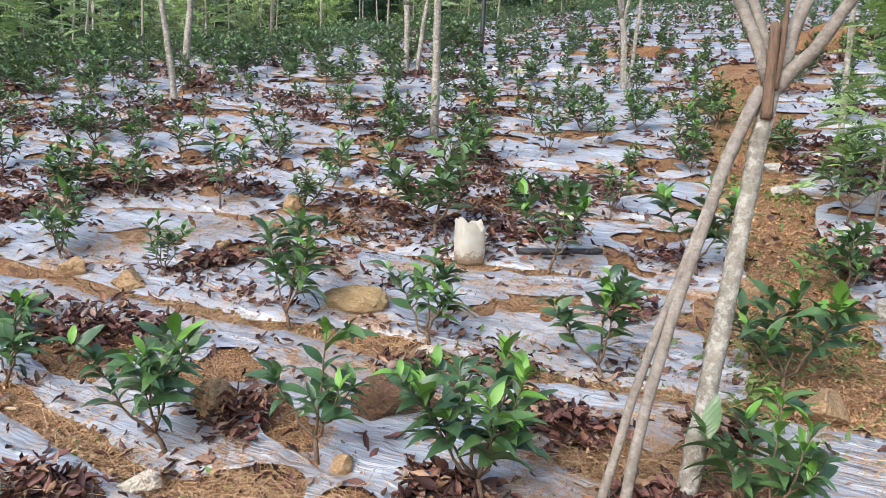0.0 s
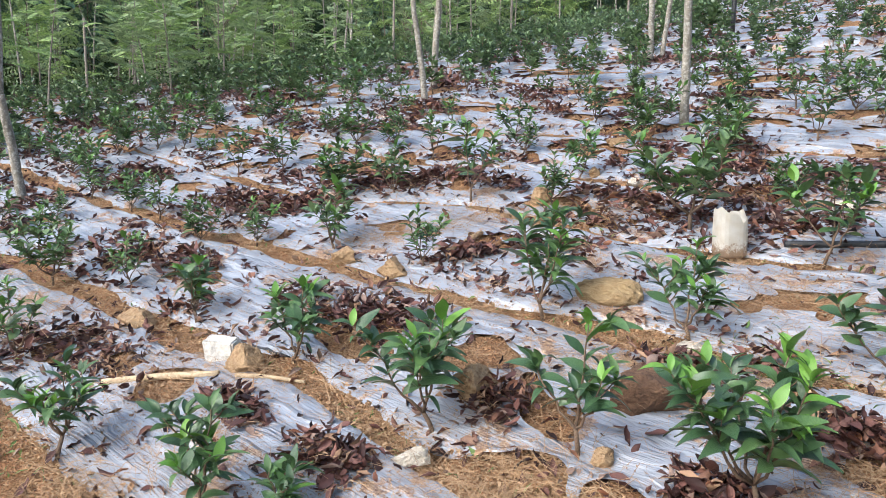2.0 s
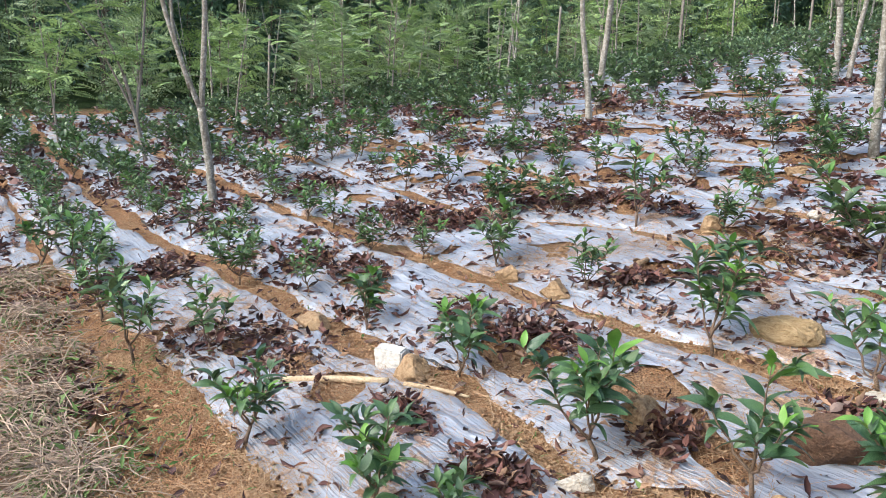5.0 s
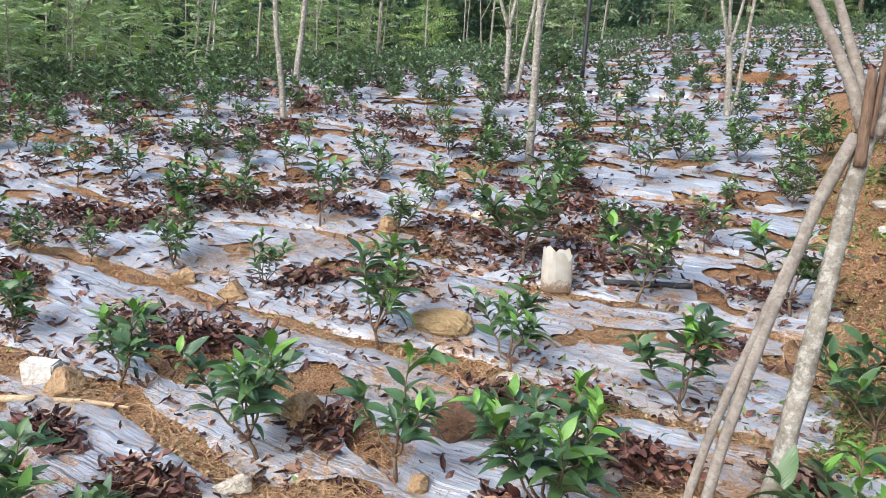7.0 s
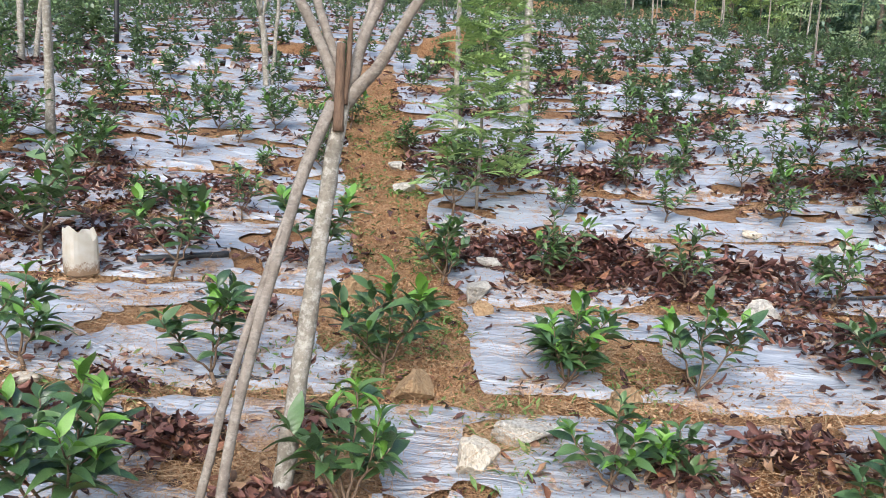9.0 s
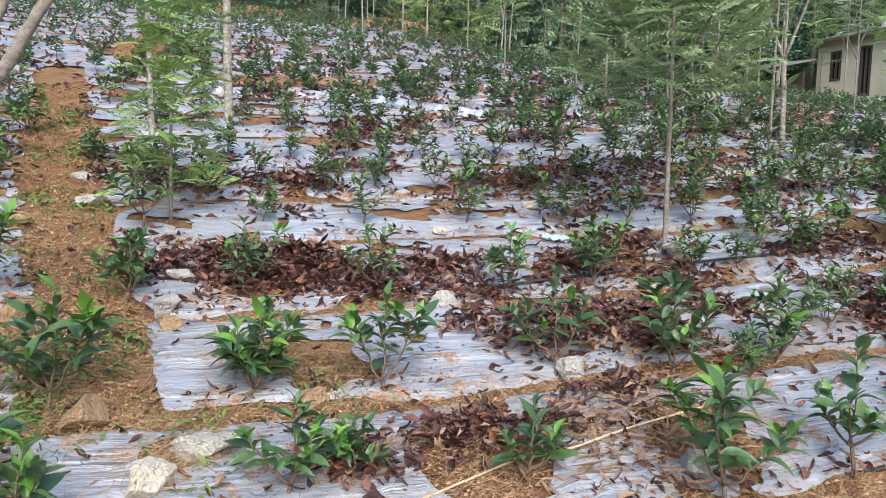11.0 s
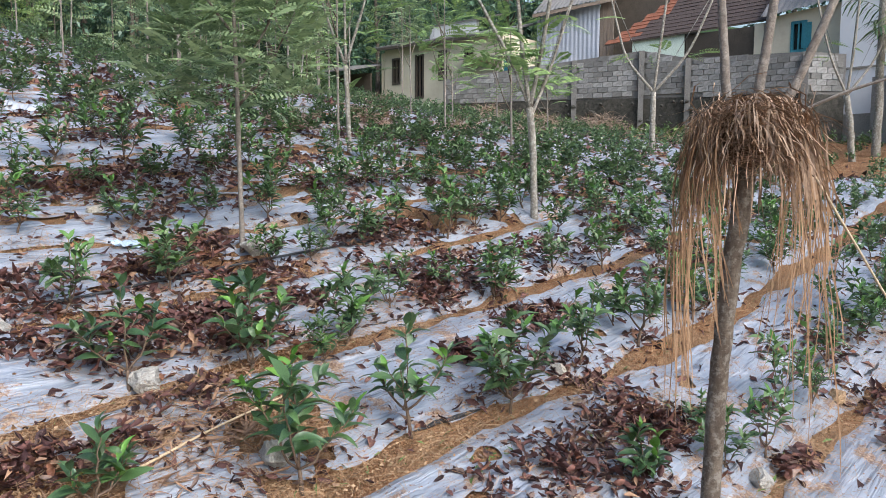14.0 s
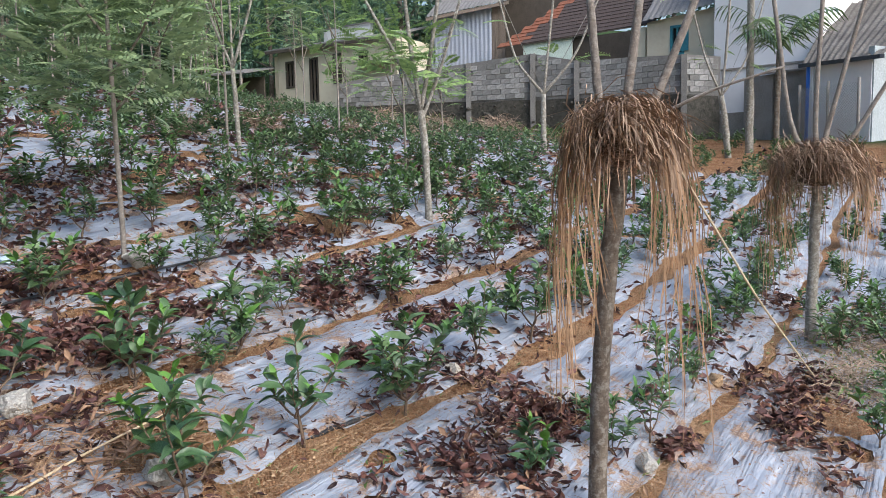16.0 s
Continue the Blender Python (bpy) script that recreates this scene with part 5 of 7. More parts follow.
    for nm, h, mat in (("head", drape, STRAW_BROWN), ("matted_core", core, STRAW_BROWN), ("hanging_straw", hanging, STRAW_HANG)):
        tagged(solid(nm, h.mesh(nm), mat, e), kind="stuff")
    return e


# straw tone darkened to stand for shade deep in the bundle
SHADE_STRAW = mottled("shaded_matted_straw", (0.05, 0.032, 0.022), (0.13, 0.085, 0.055), 25, 0.95, 0.9, 90, stretch=(1, 1, 4))
STRAW_HANG = leafy("hanging_straw", (0.14, 0.078, 0.045), (0.42, 0.275, 0.165), rough=0.75, vein=False, thin=0.0, spec=0.2)
STRAW_BROWN = leafy("brown_straw", (0.10, 0.06, 0.042), (0.50, 0.36, 0.25), rough=0.75, vein=False, thin=0.0, spec=0.2)
STRAW_CANE = mottled("dry_cane", (0.34, 0.25, 0.15), (0.5, 0.4, 0.27), 12, 0.8, 0.3, 60)
zb = z_at(4.81, -0.85)
e = tree_at(0, 0, "shade tree with mottled grey-brown bark, a straw bundle in its fork", "tree")
limb("trunk", [(4.81, -0.85, zb - 0.1, 0.054), (4.81, -0.87, 0.39, 0.048), (4.81, -0.91, 1.02, 0.048), (4.80, -0.97, 1.60, 0.053), (4.80, -0.99, 1.78, 0.048)], e, BARK_DARK, 14)
limb("branch", [(4.80, -0.97, 1.70, 0.030), (4.81, -0.87, 1.93, 0.025), (4.81, -0.82, 2.52, 0.021), (4.81, -0.76, 3.2, 0.018)], e, BARK_SMOOTH, 12)
limb("branch", [(4.80, -0.99, 1.70, 0.030), (4.80, -1.01, 1.99, 0.026), (4.79, -1.07, 2.50, 0.022), (4.78, -1.15, 3.2, 0.018)], e, BARK_SMOOTH, 12)
limb("branch", [(4.79, -1.0, 1.70, 0.030), (4.78, -1.15, 1.98, 0.024), (4.76, -1.34, 2.48, 0.020), (4.74, -1.6, 3.1, 0.016)], e, BARK_SMOOTH, 12)
limb("twig", [(4.79, -1.05, 1.85, 0.011), (4.72, -1.4, 2.02, 0.008), (4.65, -1.75, 2.12, 0.005)], e, BARK_SMOOTH, 6)
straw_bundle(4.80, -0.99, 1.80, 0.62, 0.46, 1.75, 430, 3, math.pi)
rod_nodes = [(4.74, -1.25, 1.66, 0.007), (4.72, -1.52, 1.2, 0.006), (4.69, -1.66, 0.95, 0.006), (4.7, -1.95, 0.55, 0.003)]
limb("dry_cane", rod_nodes, e, STRAW_CANE, 6)
zb = z_at(8.53, -3.14)
e = tree_at(0, 0, "shade tree with a straw bundle in its fork and rising branches", "tree")
limb("trunk", [(8.53, -3.14, zb - 0.1, 0.054), (8.53, -3.16, 0.87, 0.050), (8.52, -3.18, 1.76, 0.050)], e, BARK, 12)
for b in ([(8.52, -3.17, 1.6, 0.031), (8.60, -2.94, 1.9, 0.025), (8.65, -2.76, 3.25, 0.020), (8.7, -2.6, 4.4, 0.015)], [(8.52, -3.17, 1.65, 0.031), (8.54, -3.13, 1.95, 0.025), (8.53, -3.17, 3.2, 0.020), (8.5, -3.2, 4.4, 0.015)],
          [(8.52, -3.18, 1.65, 0.031), (8.51, -3.22, 1.9, 0.025), (8.41, -3.5, 3.16, 0.020), (8.3, -3.8, 4.4, 0.015)], [(8.52, -3.2, 1.62, 0.027), (8.46, -3.37, 1.75, 0.025), (8.34, -3.69, 2.37, 0.020), (8.1, -4.2, 3.6, 0.014)]):
    limb("branch", b, e, BARK_SMOOTH, 10)
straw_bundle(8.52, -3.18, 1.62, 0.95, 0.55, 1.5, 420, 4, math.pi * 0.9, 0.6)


# ---- stones and small things ----
def stone(x, y, w, d, h, mat, label, seed, turn=0.0, sink=0.25, name="stone", flat=False, sub=4):
    bm = bmesh.new()
    bmesh.ops.create_icosphere(bm, subdivisions=sub, radius=0.5)
    rng = np.random.RandomState(seed)
    cuts = [(Vector(rng.normal(0, 1, 3)).normalized(), rng.uniform(0.22, 0.42)) for _ in range(14)]
    for v in bm.verts:
        for n, k in cuts:
            o = v.co.dot(n) - k
            if o > 0:
                v.co -= n * o * 0.95
        v.co *= 1 + 0.16 * noise.noise(v.co * 3 + Vector((seed, 0, 0))) + 0.09 * noise.noise(v.co * 9 + Vector((0, seed, 0))) + 0.05 * noise.noise(v.co * 22 + Vector((0, seed, 0)))
        v.co = Vector((v.co.x * w, v.co.y * d, v.co.z * h)) * 1.3
    ob = part(name, bm, mat, flat=flat)
    ob.matrix_basis = pose(x, y, z_at(x, y) + h * (0.5 - sink) + 0.01, 0, 0, turn)
    return tagged(ob, label, "stone", "loose stones")


BROWN, PALE, GREY = "rough orange-brown stone lying on the mulch film", "pale cream broken stone lying on the ground", "pitted grey-white stone lying on the film"
STONES_A = [
    (-2.58, 5.29, 0.21, 0.17, 0.17, ROCK, BROWN, 10),
    (-2.1, 5.08, 0.29, 0.2, 0.18, ROCK, "flat-topped tan stone lying on the film", -20),
    (-1.03, 3.56, 0.26, 0.2, 0.22, ROCK, "brown angular rock against a tea bush", 30),
    (-0.22, 3.58, 0.36, 0.25, 0.22, ROCK_DARK, "large dark brown boulder on the film", 5),
    (-0.37, 3.13, 0.11, 0.09, 0.08, ROCK, "small brown stone on the film", 0),
    (-1.23, 3.06, 0.14, 0.12, 0.10, ROCK_PALE, PALE, 20),
    (1.86, 3.45, 0.27, 0.2, 0.19, ROCK, BROWN, 25),
    (-1.27, 6.45, 0.19, 0.14, 0.17, ROCK, "brown stone among dead leaves", 0),
    (-0.77, 8.1, 0.16, 0.13, 0.13, ROCK, BROWN, 0),
    (-0.89, 7.23, 0.12, 0.1, 0.10, ROCK, BROWN, 40)]
STONES_B = [
    (-0.52, 7.0, 0.14, 0.1, 0.08, ROCK_PALE, PALE, 0),
    (1.72, 6.9, 0.22, 0.16, 0.15, ROCK, BROWN, 70),
    (1.04, 6.23, 0.16, 0.1, 0.09, ROCK_PALE, PALE, 10),
    (1.9, 4.68, 0.26, 0.2, 0.2, ROCK, "large rough brown stone at the path's edge", 12),
    (2.72, 4.44, 0.25, 0.17, 0.15, ROCK_GREY, GREY, 15),
    (2.88, 2.98, 0.22, 0.17, 0.16, ROCK, "rounded tan stone on the film", -10),
    (2.2, 2.89, 0.32, 0.18, 0.15, ROCK_GREY, GREY, -25),
    (1.88, 2.77, 0.22, 0.18, 0.17, ROCK_PALE, "large pale yellowish rock in the path's mouth", 30),
    (4.40, 3.5, 0.26, 0.16, 0.16, ROCK_GREY, GREY, -20),
    (4.40, 2.36, 0.25, 0.16, 0.15, ROCK_GREY, GREY, 0)]
STONES_C = [
    (2.63, 4.18, 0.14, 0.12, 0.1, ROCK, BROWN, 0),
    (3.04, 6.64, 0.22, 0.16, 0.12, ROCK_GREY, GREY, 0),
    (3.19, 7.3, 0.22, 0.14, 0.13, ROCK_GREY, GREY, 0),
    (3.0, 4.78, 0.2, 0.14, 0.12, ROCK_GREY, GREY, 0),
    (4.26, 4.55, 0.2, 0.14, 0.13, ROCK_GREY, GREY, 60),
    (6.62, 4.56, 0.2, 0.14, 0.1, ROCK_PALE, PALE, 0),
    (5.82, 4.07, 0.18, 0.12, 0.08, ROCK_GREY, GREY, 0),
    (4.09, 1.36, 0.24, 0.16, 0.17, ROCK_GREY, GREY, 30),
    (5.46, -1.2, 0.24, 0.16, 0.13, ROCK_GREY, "grey stone holding down the film's corner", 10),
    (7.09, -1.95, 0.2, 0.14, 0.1, ROCK, BROWN, 0)]
STONES_D = [
    (6.21, 0.14, 0.15, 0.1, 0.08, ROCK_PALE, "white stone chip at a bed's edge", 20),
    (6.71, 2.95, 0.24, 0.18, 0.2, ROCK_GREY, GREY, 0),
    (-0.03, 4.17, 0.21, 0.12, 0.07, ROCK_PALE, "flat tan stone on the film's edge", 10),
    (-3.63, 4.2, 0.29, 0.19, 0.13, ROCK, "crumbly brown stone lying in the furrow", -15),
    (-2.54, 3.77, 0.23, 0.18, 0.19, ROCK, "tan stone beside a white block", 15),
    (5.4, 4.6, 0.16, 0.12, 0.1, ROCK_PALE, PALE, 0),
    (2.35, 6.35, 0.2, 0.15, 0.12, ROCK, BROWN, 0),
    (3.05, 5.6, 0.18, 0.14, 0.12, ROCK_GREY, GREY, 0),
    (2.9, 9.9, 0.3, 0.2, 0.16, ROCK, BROWN, 0)]
for i, (x, y, w, d, h, mat, label, turn) in enumerate(STONES_A + STONES_B + STONES_C + STONES_D):
    stone(x, y, w, d, h, mat, label, i + 60, turn)


# the bank of bare orange soil at the path's upper end
bm = bmesh.new()
bmesh.ops.create_uvsphere(bm, u_segments=36, v_segments=18, radius=1.0)
for v in bm.verts:
    c = v.co.copy()
    k = 1 + 0.22 * noise.noise(c * 2.1) + 0.10 * noise.noise(c * 6) + 0.05 * noise.noise(c * 15)
    v.co = Vector((c.x * 0.85 * k, c.y * 0.4 * k, c.z * 0.42 * k))
bank = part("soil_mound", bm, SOIL, flat=False)
bank.matrix_basis = pose(6.8, 13.6, z_at(6.8, 13.6) + 0.02, 0, 0, 8)
tagged(bank, "mound of bare orange soil beside the foot path", "soil mound")
# low banks of bare soil at the upper end of the field
for i, (b0, b1, r0, tall) in enumerate(((27, 36, 30.0, 0.5), (37, 47, 27.5, 0.55), (9, 17, 14.6, 0.22), (29, 44, 13.2, 0.22))):
    n, m_ = 70, 9
    bb_ = np.radians(np.linspace(b0, b1, n))[:, None]
    q = np.linspace(0, 1, m_)[None]
    rr_ = r0 + 0.35 * wave2(bb_ * 40, bb_ * 0, 1.0, i) + (0.5 + 1.1 * (r0 > 20)) * q
    x, y = rr_ * np.sin(bb_), rr_ * np.cos(bb_)
    ends = np.sin(np.linspace(0, math.pi, n))[:, None] ** 0.4
    z = height(x, y) - 0.04 + tall * ends * np.sin(np.pi * np.clip(q, 0, 1)) ** 0.55 * (0.8 + 0.3 * wave2(x, y, 3.1, i)) + 0.03 * wave2(x, y, 13, i)
    ii, jj = np.meshgrid(np.arange(n - 1), np.arange(m_ - 1), indexing="ij")
    f = np.stack([ii * m_ + jj, ii * m_ + jj + 1, (ii + 1) * m_ + jj + 1, (ii + 1) * m_ + jj], -1).reshape(-1, 4)
    tagged(solid("soil_bank", mesh_np("soil_bank", np.stack([x, y, z], -1).reshape(-1, 3), f), SOIL), "low bank of bare red-brown soil between two terraces", "soil bank", "soil banks")
# the ridged tan lump on the film
bm = bmesh.new()
bmesh.ops.create_uvsphere(bm, u_segments=72, v_segments=36, radius=0.5)
for v in bm.verts:
    c = v.co.copy()
    v.co = Vector((c.x * 0.46, c.y * 0.27, max(min(c.z, 0.34), -0.3) * 0.19))
    v.co *= 1 + 0.16 * noise.noise(c * 2.6) + 0.06 * noise.noise(c * 8)
    v.co.z += (0.016 * math.sin(c.y * 40 + 3 * noise.noise(c * 3)) + 0.02 * noise.noise(Vector((c.x * 4, c.y * 18, 0)))) * (c.z > -0.2)
ridged = part("ridged_stone", bm, ROCK_RIDGED, flat=False)
ridged.matrix_basis = pose(-0.50, 4.72, z_at(-0.50, 4.72) + 0.05, 4, -6, -22)
tagged(ridged, "flat tan stone with ridged layers, half sunk in the film", "stone", "loose stones")

# cut-open plastic jug, mud splashed
bm = bmesh.new()
ringz = [(0.0, 0.095), (0.012, 0.103), (0.06, 0.106), (0.12, 0.106), (0.18, 0.105), (0.235, 0.103), (0.275, 0.10)]
rows_ = []
for z, r in ringz:
    ring = []
    for a in range(28):
        t = 2 * math.pi * a / 28
        sq = 1 / max(abs(math.cos(t)) ** 3 + abs(math.sin(t)) ** 3, 0.3) ** (1 / 3)
        top = 0.03 * math.sin(t * 2 + 0.7) + 0.035 * (math.sin(t - 2.2) > 0.35) + 0.012 * math.sin(t * 7)
        zz = z + (top if z == 0.275 else 0)
        ring.append(bm.verts.new((r * sq * math.cos(t), r * sq * math.sin(t), zz)))
    rows_.append(ring)
for a, b in zip(rows_, rows_[1:]):
    for i in range(28):
        bm.faces.new((a[i], a[(i + 1) % 28], b[(i + 1) % 28], b[i]))
bm.faces.new(rows_[0][::-1])
bmesh.ops.solidify(bm, geom=bm.faces[:], thickness=0.003)
jug = part("plastic_jug", bm, JUG, flat=False)
jug.matrix_basis = pose(0.23, 5.46, z_at(0.23, 5.46) + 0.015, 2, -3, 20)
tagged(jug, "translucent white plastic jug with a ragged cut top, splashed with mud", "jug")

# black pipe, sticks
def rod(name, a, b, ra, rb, mat, label, category, bend=0.0, lump=0.08, lift=0.0):
    za, zb_ = z_at(a[0], a[1]) + ra * 0.8 + 0.015 + lift, z_at(b[0], b[1]) + rb * 0.8 + 0.015 + lift
    mid = ((a[0] + b[0]) / 2, (a[1] + b[1]) / 2 + bend, max((za + zb_) / 2, z_at((a[0] + b[0]) / 2, (a[1] + b[1]) / 2) + 0.03), (ra + rb) / 2)
    p = smooth_line([(a[0], a[1], za, ra), mid, (b[0], b[1], zb_, rb)], 16)
    v, f = tube(p[:, :3], p[:, 3], 10, lump, 5)
    return tagged(solid(name, mesh_np(name, v, f), mat), label, category)


rod("pipe", (0.58, 5.53), (1.20, 5.47), 0.024, 0.024, BLACK_FILM, "short length of black plastic pipe lying on the film", "pipe", 0, 0.0)
rod("stick", (-3.29, 3.46), (-2.62, 3.64), 0.022, 0.02, PALE_WOOD, "barkless pale dead branch lying across the bed", "stick", 0.0)
rod("stick", (-2.5, 3.63), (-2.08, 3.67), 0.017, 0.008, PALE_WOOD, "barkless pale broken branch end on the bed", "stick", 0.01)
rod("stick", (3.55, 1.83), (4.62, 1.58), 0.008, 0.005, PALE_WOOD, "thin dry cane lying over dead leaves", "stick", 0.03, lift=0.04)
rod("stick", (1.6, 2.1), (3.4, 1.95), 0.008, 0.006, PALE_WOOD, "thin dry cane lying over dead leaves", "stick", 0.03, lift=0.02)
rod("stick", (-1.75, 5.35), (-1.6, 5.75), 0.03, 0.022, ROCK, "split piece of wood lying on the film", "stick", 0.0, 0.25)
rod("hose", (4.6, 3.6), (8.4, 1.9), 0.012, 0.012, BLACK_FILM, "thin black irrigation hose lying along a row", "hose", 0.12, 0.0)
bm = bmesh.new()
bmesh.ops.create_cube(bm, size=1.0)
bmesh.ops.bevel(bm, geom=bm.edges[:], offset=0.06, segments=2, affect="EDGES")
bmesh.ops.subdivide_edges(bm, edges=bm.edges[:], cuts=3, use_grid_fill=True)
for v in bm.verts:
    v.co = Vector((v.co.x * 0.19, v.co.y * 0.13, v.co.z * 0.11 * (1.15 - 0.5 * v.co.x))) * (1 + 0.10 * noise.noise(v.co * 4) + 0.05 * noise.noise(v.co * 13))
block = part("white_block", bm, WHITE_BLOCK, flat=False)
block.matrix_basis = pose(-2.74, 3.86, z_at(-2.74, 3.86) + 0.075, 4, -5, 10)
tagged(block, "broken white painted block lying on the film", "block", "loose stones")
bm = bmesh.new()
bmesh.ops.create_grid(bm, x_segments=12, y_segments=8, size=0.5)
for v in bm.verts:
    v.co = Vector((v.co.x * 0.3, v.co.y * 0.16, 0.05 + 0.03 * noise.noise(v.co * 5) + 0.02 * noise.noise(v.co * 14)))
bmesh.ops.solidify(bm, geom=bm.faces[:], thickness=0.004)
scrap = part("plastic_scrap", bm, BLUE_SCRAP, flat=False)
scrap.matrix_basis = pose(6.16, 3.85, z_at(6.16, 3.85), 12, 6, -25)
tagged(scrap, "crumpled pale blue plastic scrap on the ground", "plastic scrap")

# posts
def post(x, y, tall, r, mat, label):
    z = z_at(x, y)
    p = smooth_line([(x, y, z - 0.1, r), (x + 0.01, y, z + tall / 2, r), (x + 0.02, y, z + tall, r * 0.95)], 8)
    v, f = tube(p[:, :3], p[:, 3], 8, 0.04, 2)
    return tagged(solid("post", mesh_np("post", v, f), mat), label, "post", "field posts")


post(0.65, 15.05, 3.0, 0.045, BLACK_FILM, "dark upright post among the tea rows")
for x, y, tall in ((-12.1, 13.2, 1.7), (-10.4, 12.6, 1.5), (-6.3, 16.0, 1.6), (-4.0, 17.5, 1.6), (-1.5, 19.0, 1.5)):
    post(x, y, tall, 0.028, BARK_SMOOTH, "pale thin stake in the tea field")

# ---- litter, straw, weeds ----
PILES = [(-1.96, 4.35, 0.7, 0.4), (-2.5, 4.5, 0.5, 0.3), (-0.95, 3.51, 0.35, 0.2), (-1.52, 5.28, 0.35, 0.2), (-1.75, 6.88, 0.55, 0.2), (-0.7, 6.5, 0.45, 0.15), 
         (-2.29, 3.3, 0.35, 0.15), (-1.6, 2.98, 0.5, 0.2), (-1.67, 9.4, 0.5, 0.3), (-9.1, 6.88, 0.9, 0.6), (-12.4, 9.4, 0.9, 0.7), (-3.9, 5.08, 0.5, 0.3), (-4.19, 6.36, 0.4, 0.25),
         (-6.3, 5.7, 0.5, 0.2), (-0.04, 3.83, 0.5, 0.15), (1.57, 5.22, 0.4, 0.2), (0.41, 3.95, 0.3, 0.12), (0.34, 7.91, 0.5, 0.3), (-4.06, 8.77, 0.6, 0.3), (-1.94, 10.2, 0.7, 0.4)]
PILES += [(1.17, 4.49, 0.3, 0.2), (-0.37, 6.3, 0.35, 0.15), (3.34, 2.23, 0.6, 0.28), (2.78, 2.34, 0.4, 0.22), (3.68, 2.04, 0.4, 0.2), (4.31, 3.17, 0.3, 0.15), (3.91, 4.74, 0.6, 0.25), (4.58, 3.99, 0.6, 0.18),
          (5.35, 2.46, 0.6, 0.2), (6.53, 3.35, 0.45, 0.4), (4.49, 2.62, 0.4, 0.15), (5.84, 6.44, 0.7, 0.35), (5.0, 6.2, 0.6, 0.3), (6.75, 7.5, 0.8, 0.4), (7.12, 5.17, 0.7, 0.3), (8.47, 4.55, 0.7, 0.3)]
PILES += [(3.44, 5.0, 0.3, 0.2), (5.22, 2.21, 0.5, 0.22), (4.89, -0.09, 0.4, 0.3), (6.9, 1.27, 0.6, 0.25), (7.9, 2.2, 0.7, 0.3), (5.96, 0.78, 0.4, 0.2), (10.7, 0.2, 0.6, 0.4), (4.36, 2.03, 0.5, 0.2),
          (7.0, -2.5, 0.28, 0.12), (7.97, -2.1, 0.3, 0.15), (5.75, -2.45, 0.25, 0.12), (4.96, -0.5, 0.35, 0.25), (0.1, 2.9, 0.35, 0.2), (0.62, 3.35, 0.4, 0.22), (0.95, 2.75, 0.4, 0.2), (1.35, 3.25, 0.3, 0.15),
          (5.78, -1.45, 0.3, 0.16), (6.32, -2.33, 0.35, 0.2), (7.18, -2.24, 0.3, 0.14), (7.48, -2.84, 0.35, 0.18), (8.03, -1.99, 0.3, 0.15), (6.45, -1.35, 0.22, 0.12), (9.49, -3.13, 0.4, 0.18)]


def scatter(n, seed, rmin, rmax, weight, b0=-63, b1=114):
    """Places over the viewed field, accepted by weight(x, y)."""
    rng = np.random.RandomState(seed)
    r = np.sqrt(rng.uniform(rmin ** 2, rmax ** 2, n * 14)) if rmax / rmin < 2.2 else rmin * (rmax / rmin) ** rng.uniform(0, 1, n * 14)
    b = np.radians(rng.uniform(b0, b1, n * 14))
    x, y = r * np.sin(b), r * np.cos(b)
    ok = rng.uniform(0, 1, len(x)) < weight(x, y)
    return x[ok][:n], y[ok][:n], rng


def pile_lift(x, y):
    w = 0 * x
    for cx, cy, a, b in PILES:
        u, v = uv_of(x - cx, y - cy)
        w = np.maximum(w, np.exp(-((u / a) ** 2 + (v / b) ** 2) * 1.3))
    return w


def litter_weight(x, y):
    k, s = row_of(x, y)
    w = 0.012 + np.clip((np.hypot(x, y) - 4.5) / 4, 0.04, 0.8) * np.clip(wave2(x, y, 1.9, 3) * 1.9 + 0.7 * wave2(x, y, 5.3, 4) - 0.35, 0, 1) * (0.35 + 0.65 * np.exp(-((s - 0.5) / 0.28) ** 2)) + 0.15 * np.exp(-((s - 0.12) / 0.12) ** 2)
    east = np.clip((np.degrees(np.arctan2(x, y)) - 38) / 14, 0, 1)
    west = np.clip((-np.degrees(np.arctan2(x, y)) - 22) / 8, 0, 1) * np.clip((np.hypot(x, y) - 6.5) / 1.5, 0, 1)
    w = w + 0.52 * np.maximum(np.maximum(0.95 * east, west), 0.6) * np.clip((np.hypot(x, y) - 3.5) / 2, 0, 1) * np.clip(wave2(x, y, 1.5, 7) * 1.8 + 0.7 * wave2(x, y, 4.7, 9) + 0.3, 0, 1) * np.exp(-((s - 0.5) / 0.36) ** 2)
    for cx, cy, a, b in PILES:
        u, v = uv_of(x - cx, y - cy)
        w = np.maximum(w, (0.78 + 0.6 * wave2(x, y, 9, 2)) * np.exp(-((u / a) ** 2 + (v / b) ** 2) * 2.6))
    w = np.where(np.abs(way_off(x, y)) < 0.35, 0.012, np.clip(w * 1.15 - 0.12, 0.008, 1))
    w = w * np.where((np.degrees(np.arctan2(x, y)) > 98) & (pile_lift(x, y) < 0.3), 0.25, 1.0)
    return np.where(np.hypot(x, y) > edge_of(x, y), 0, w)


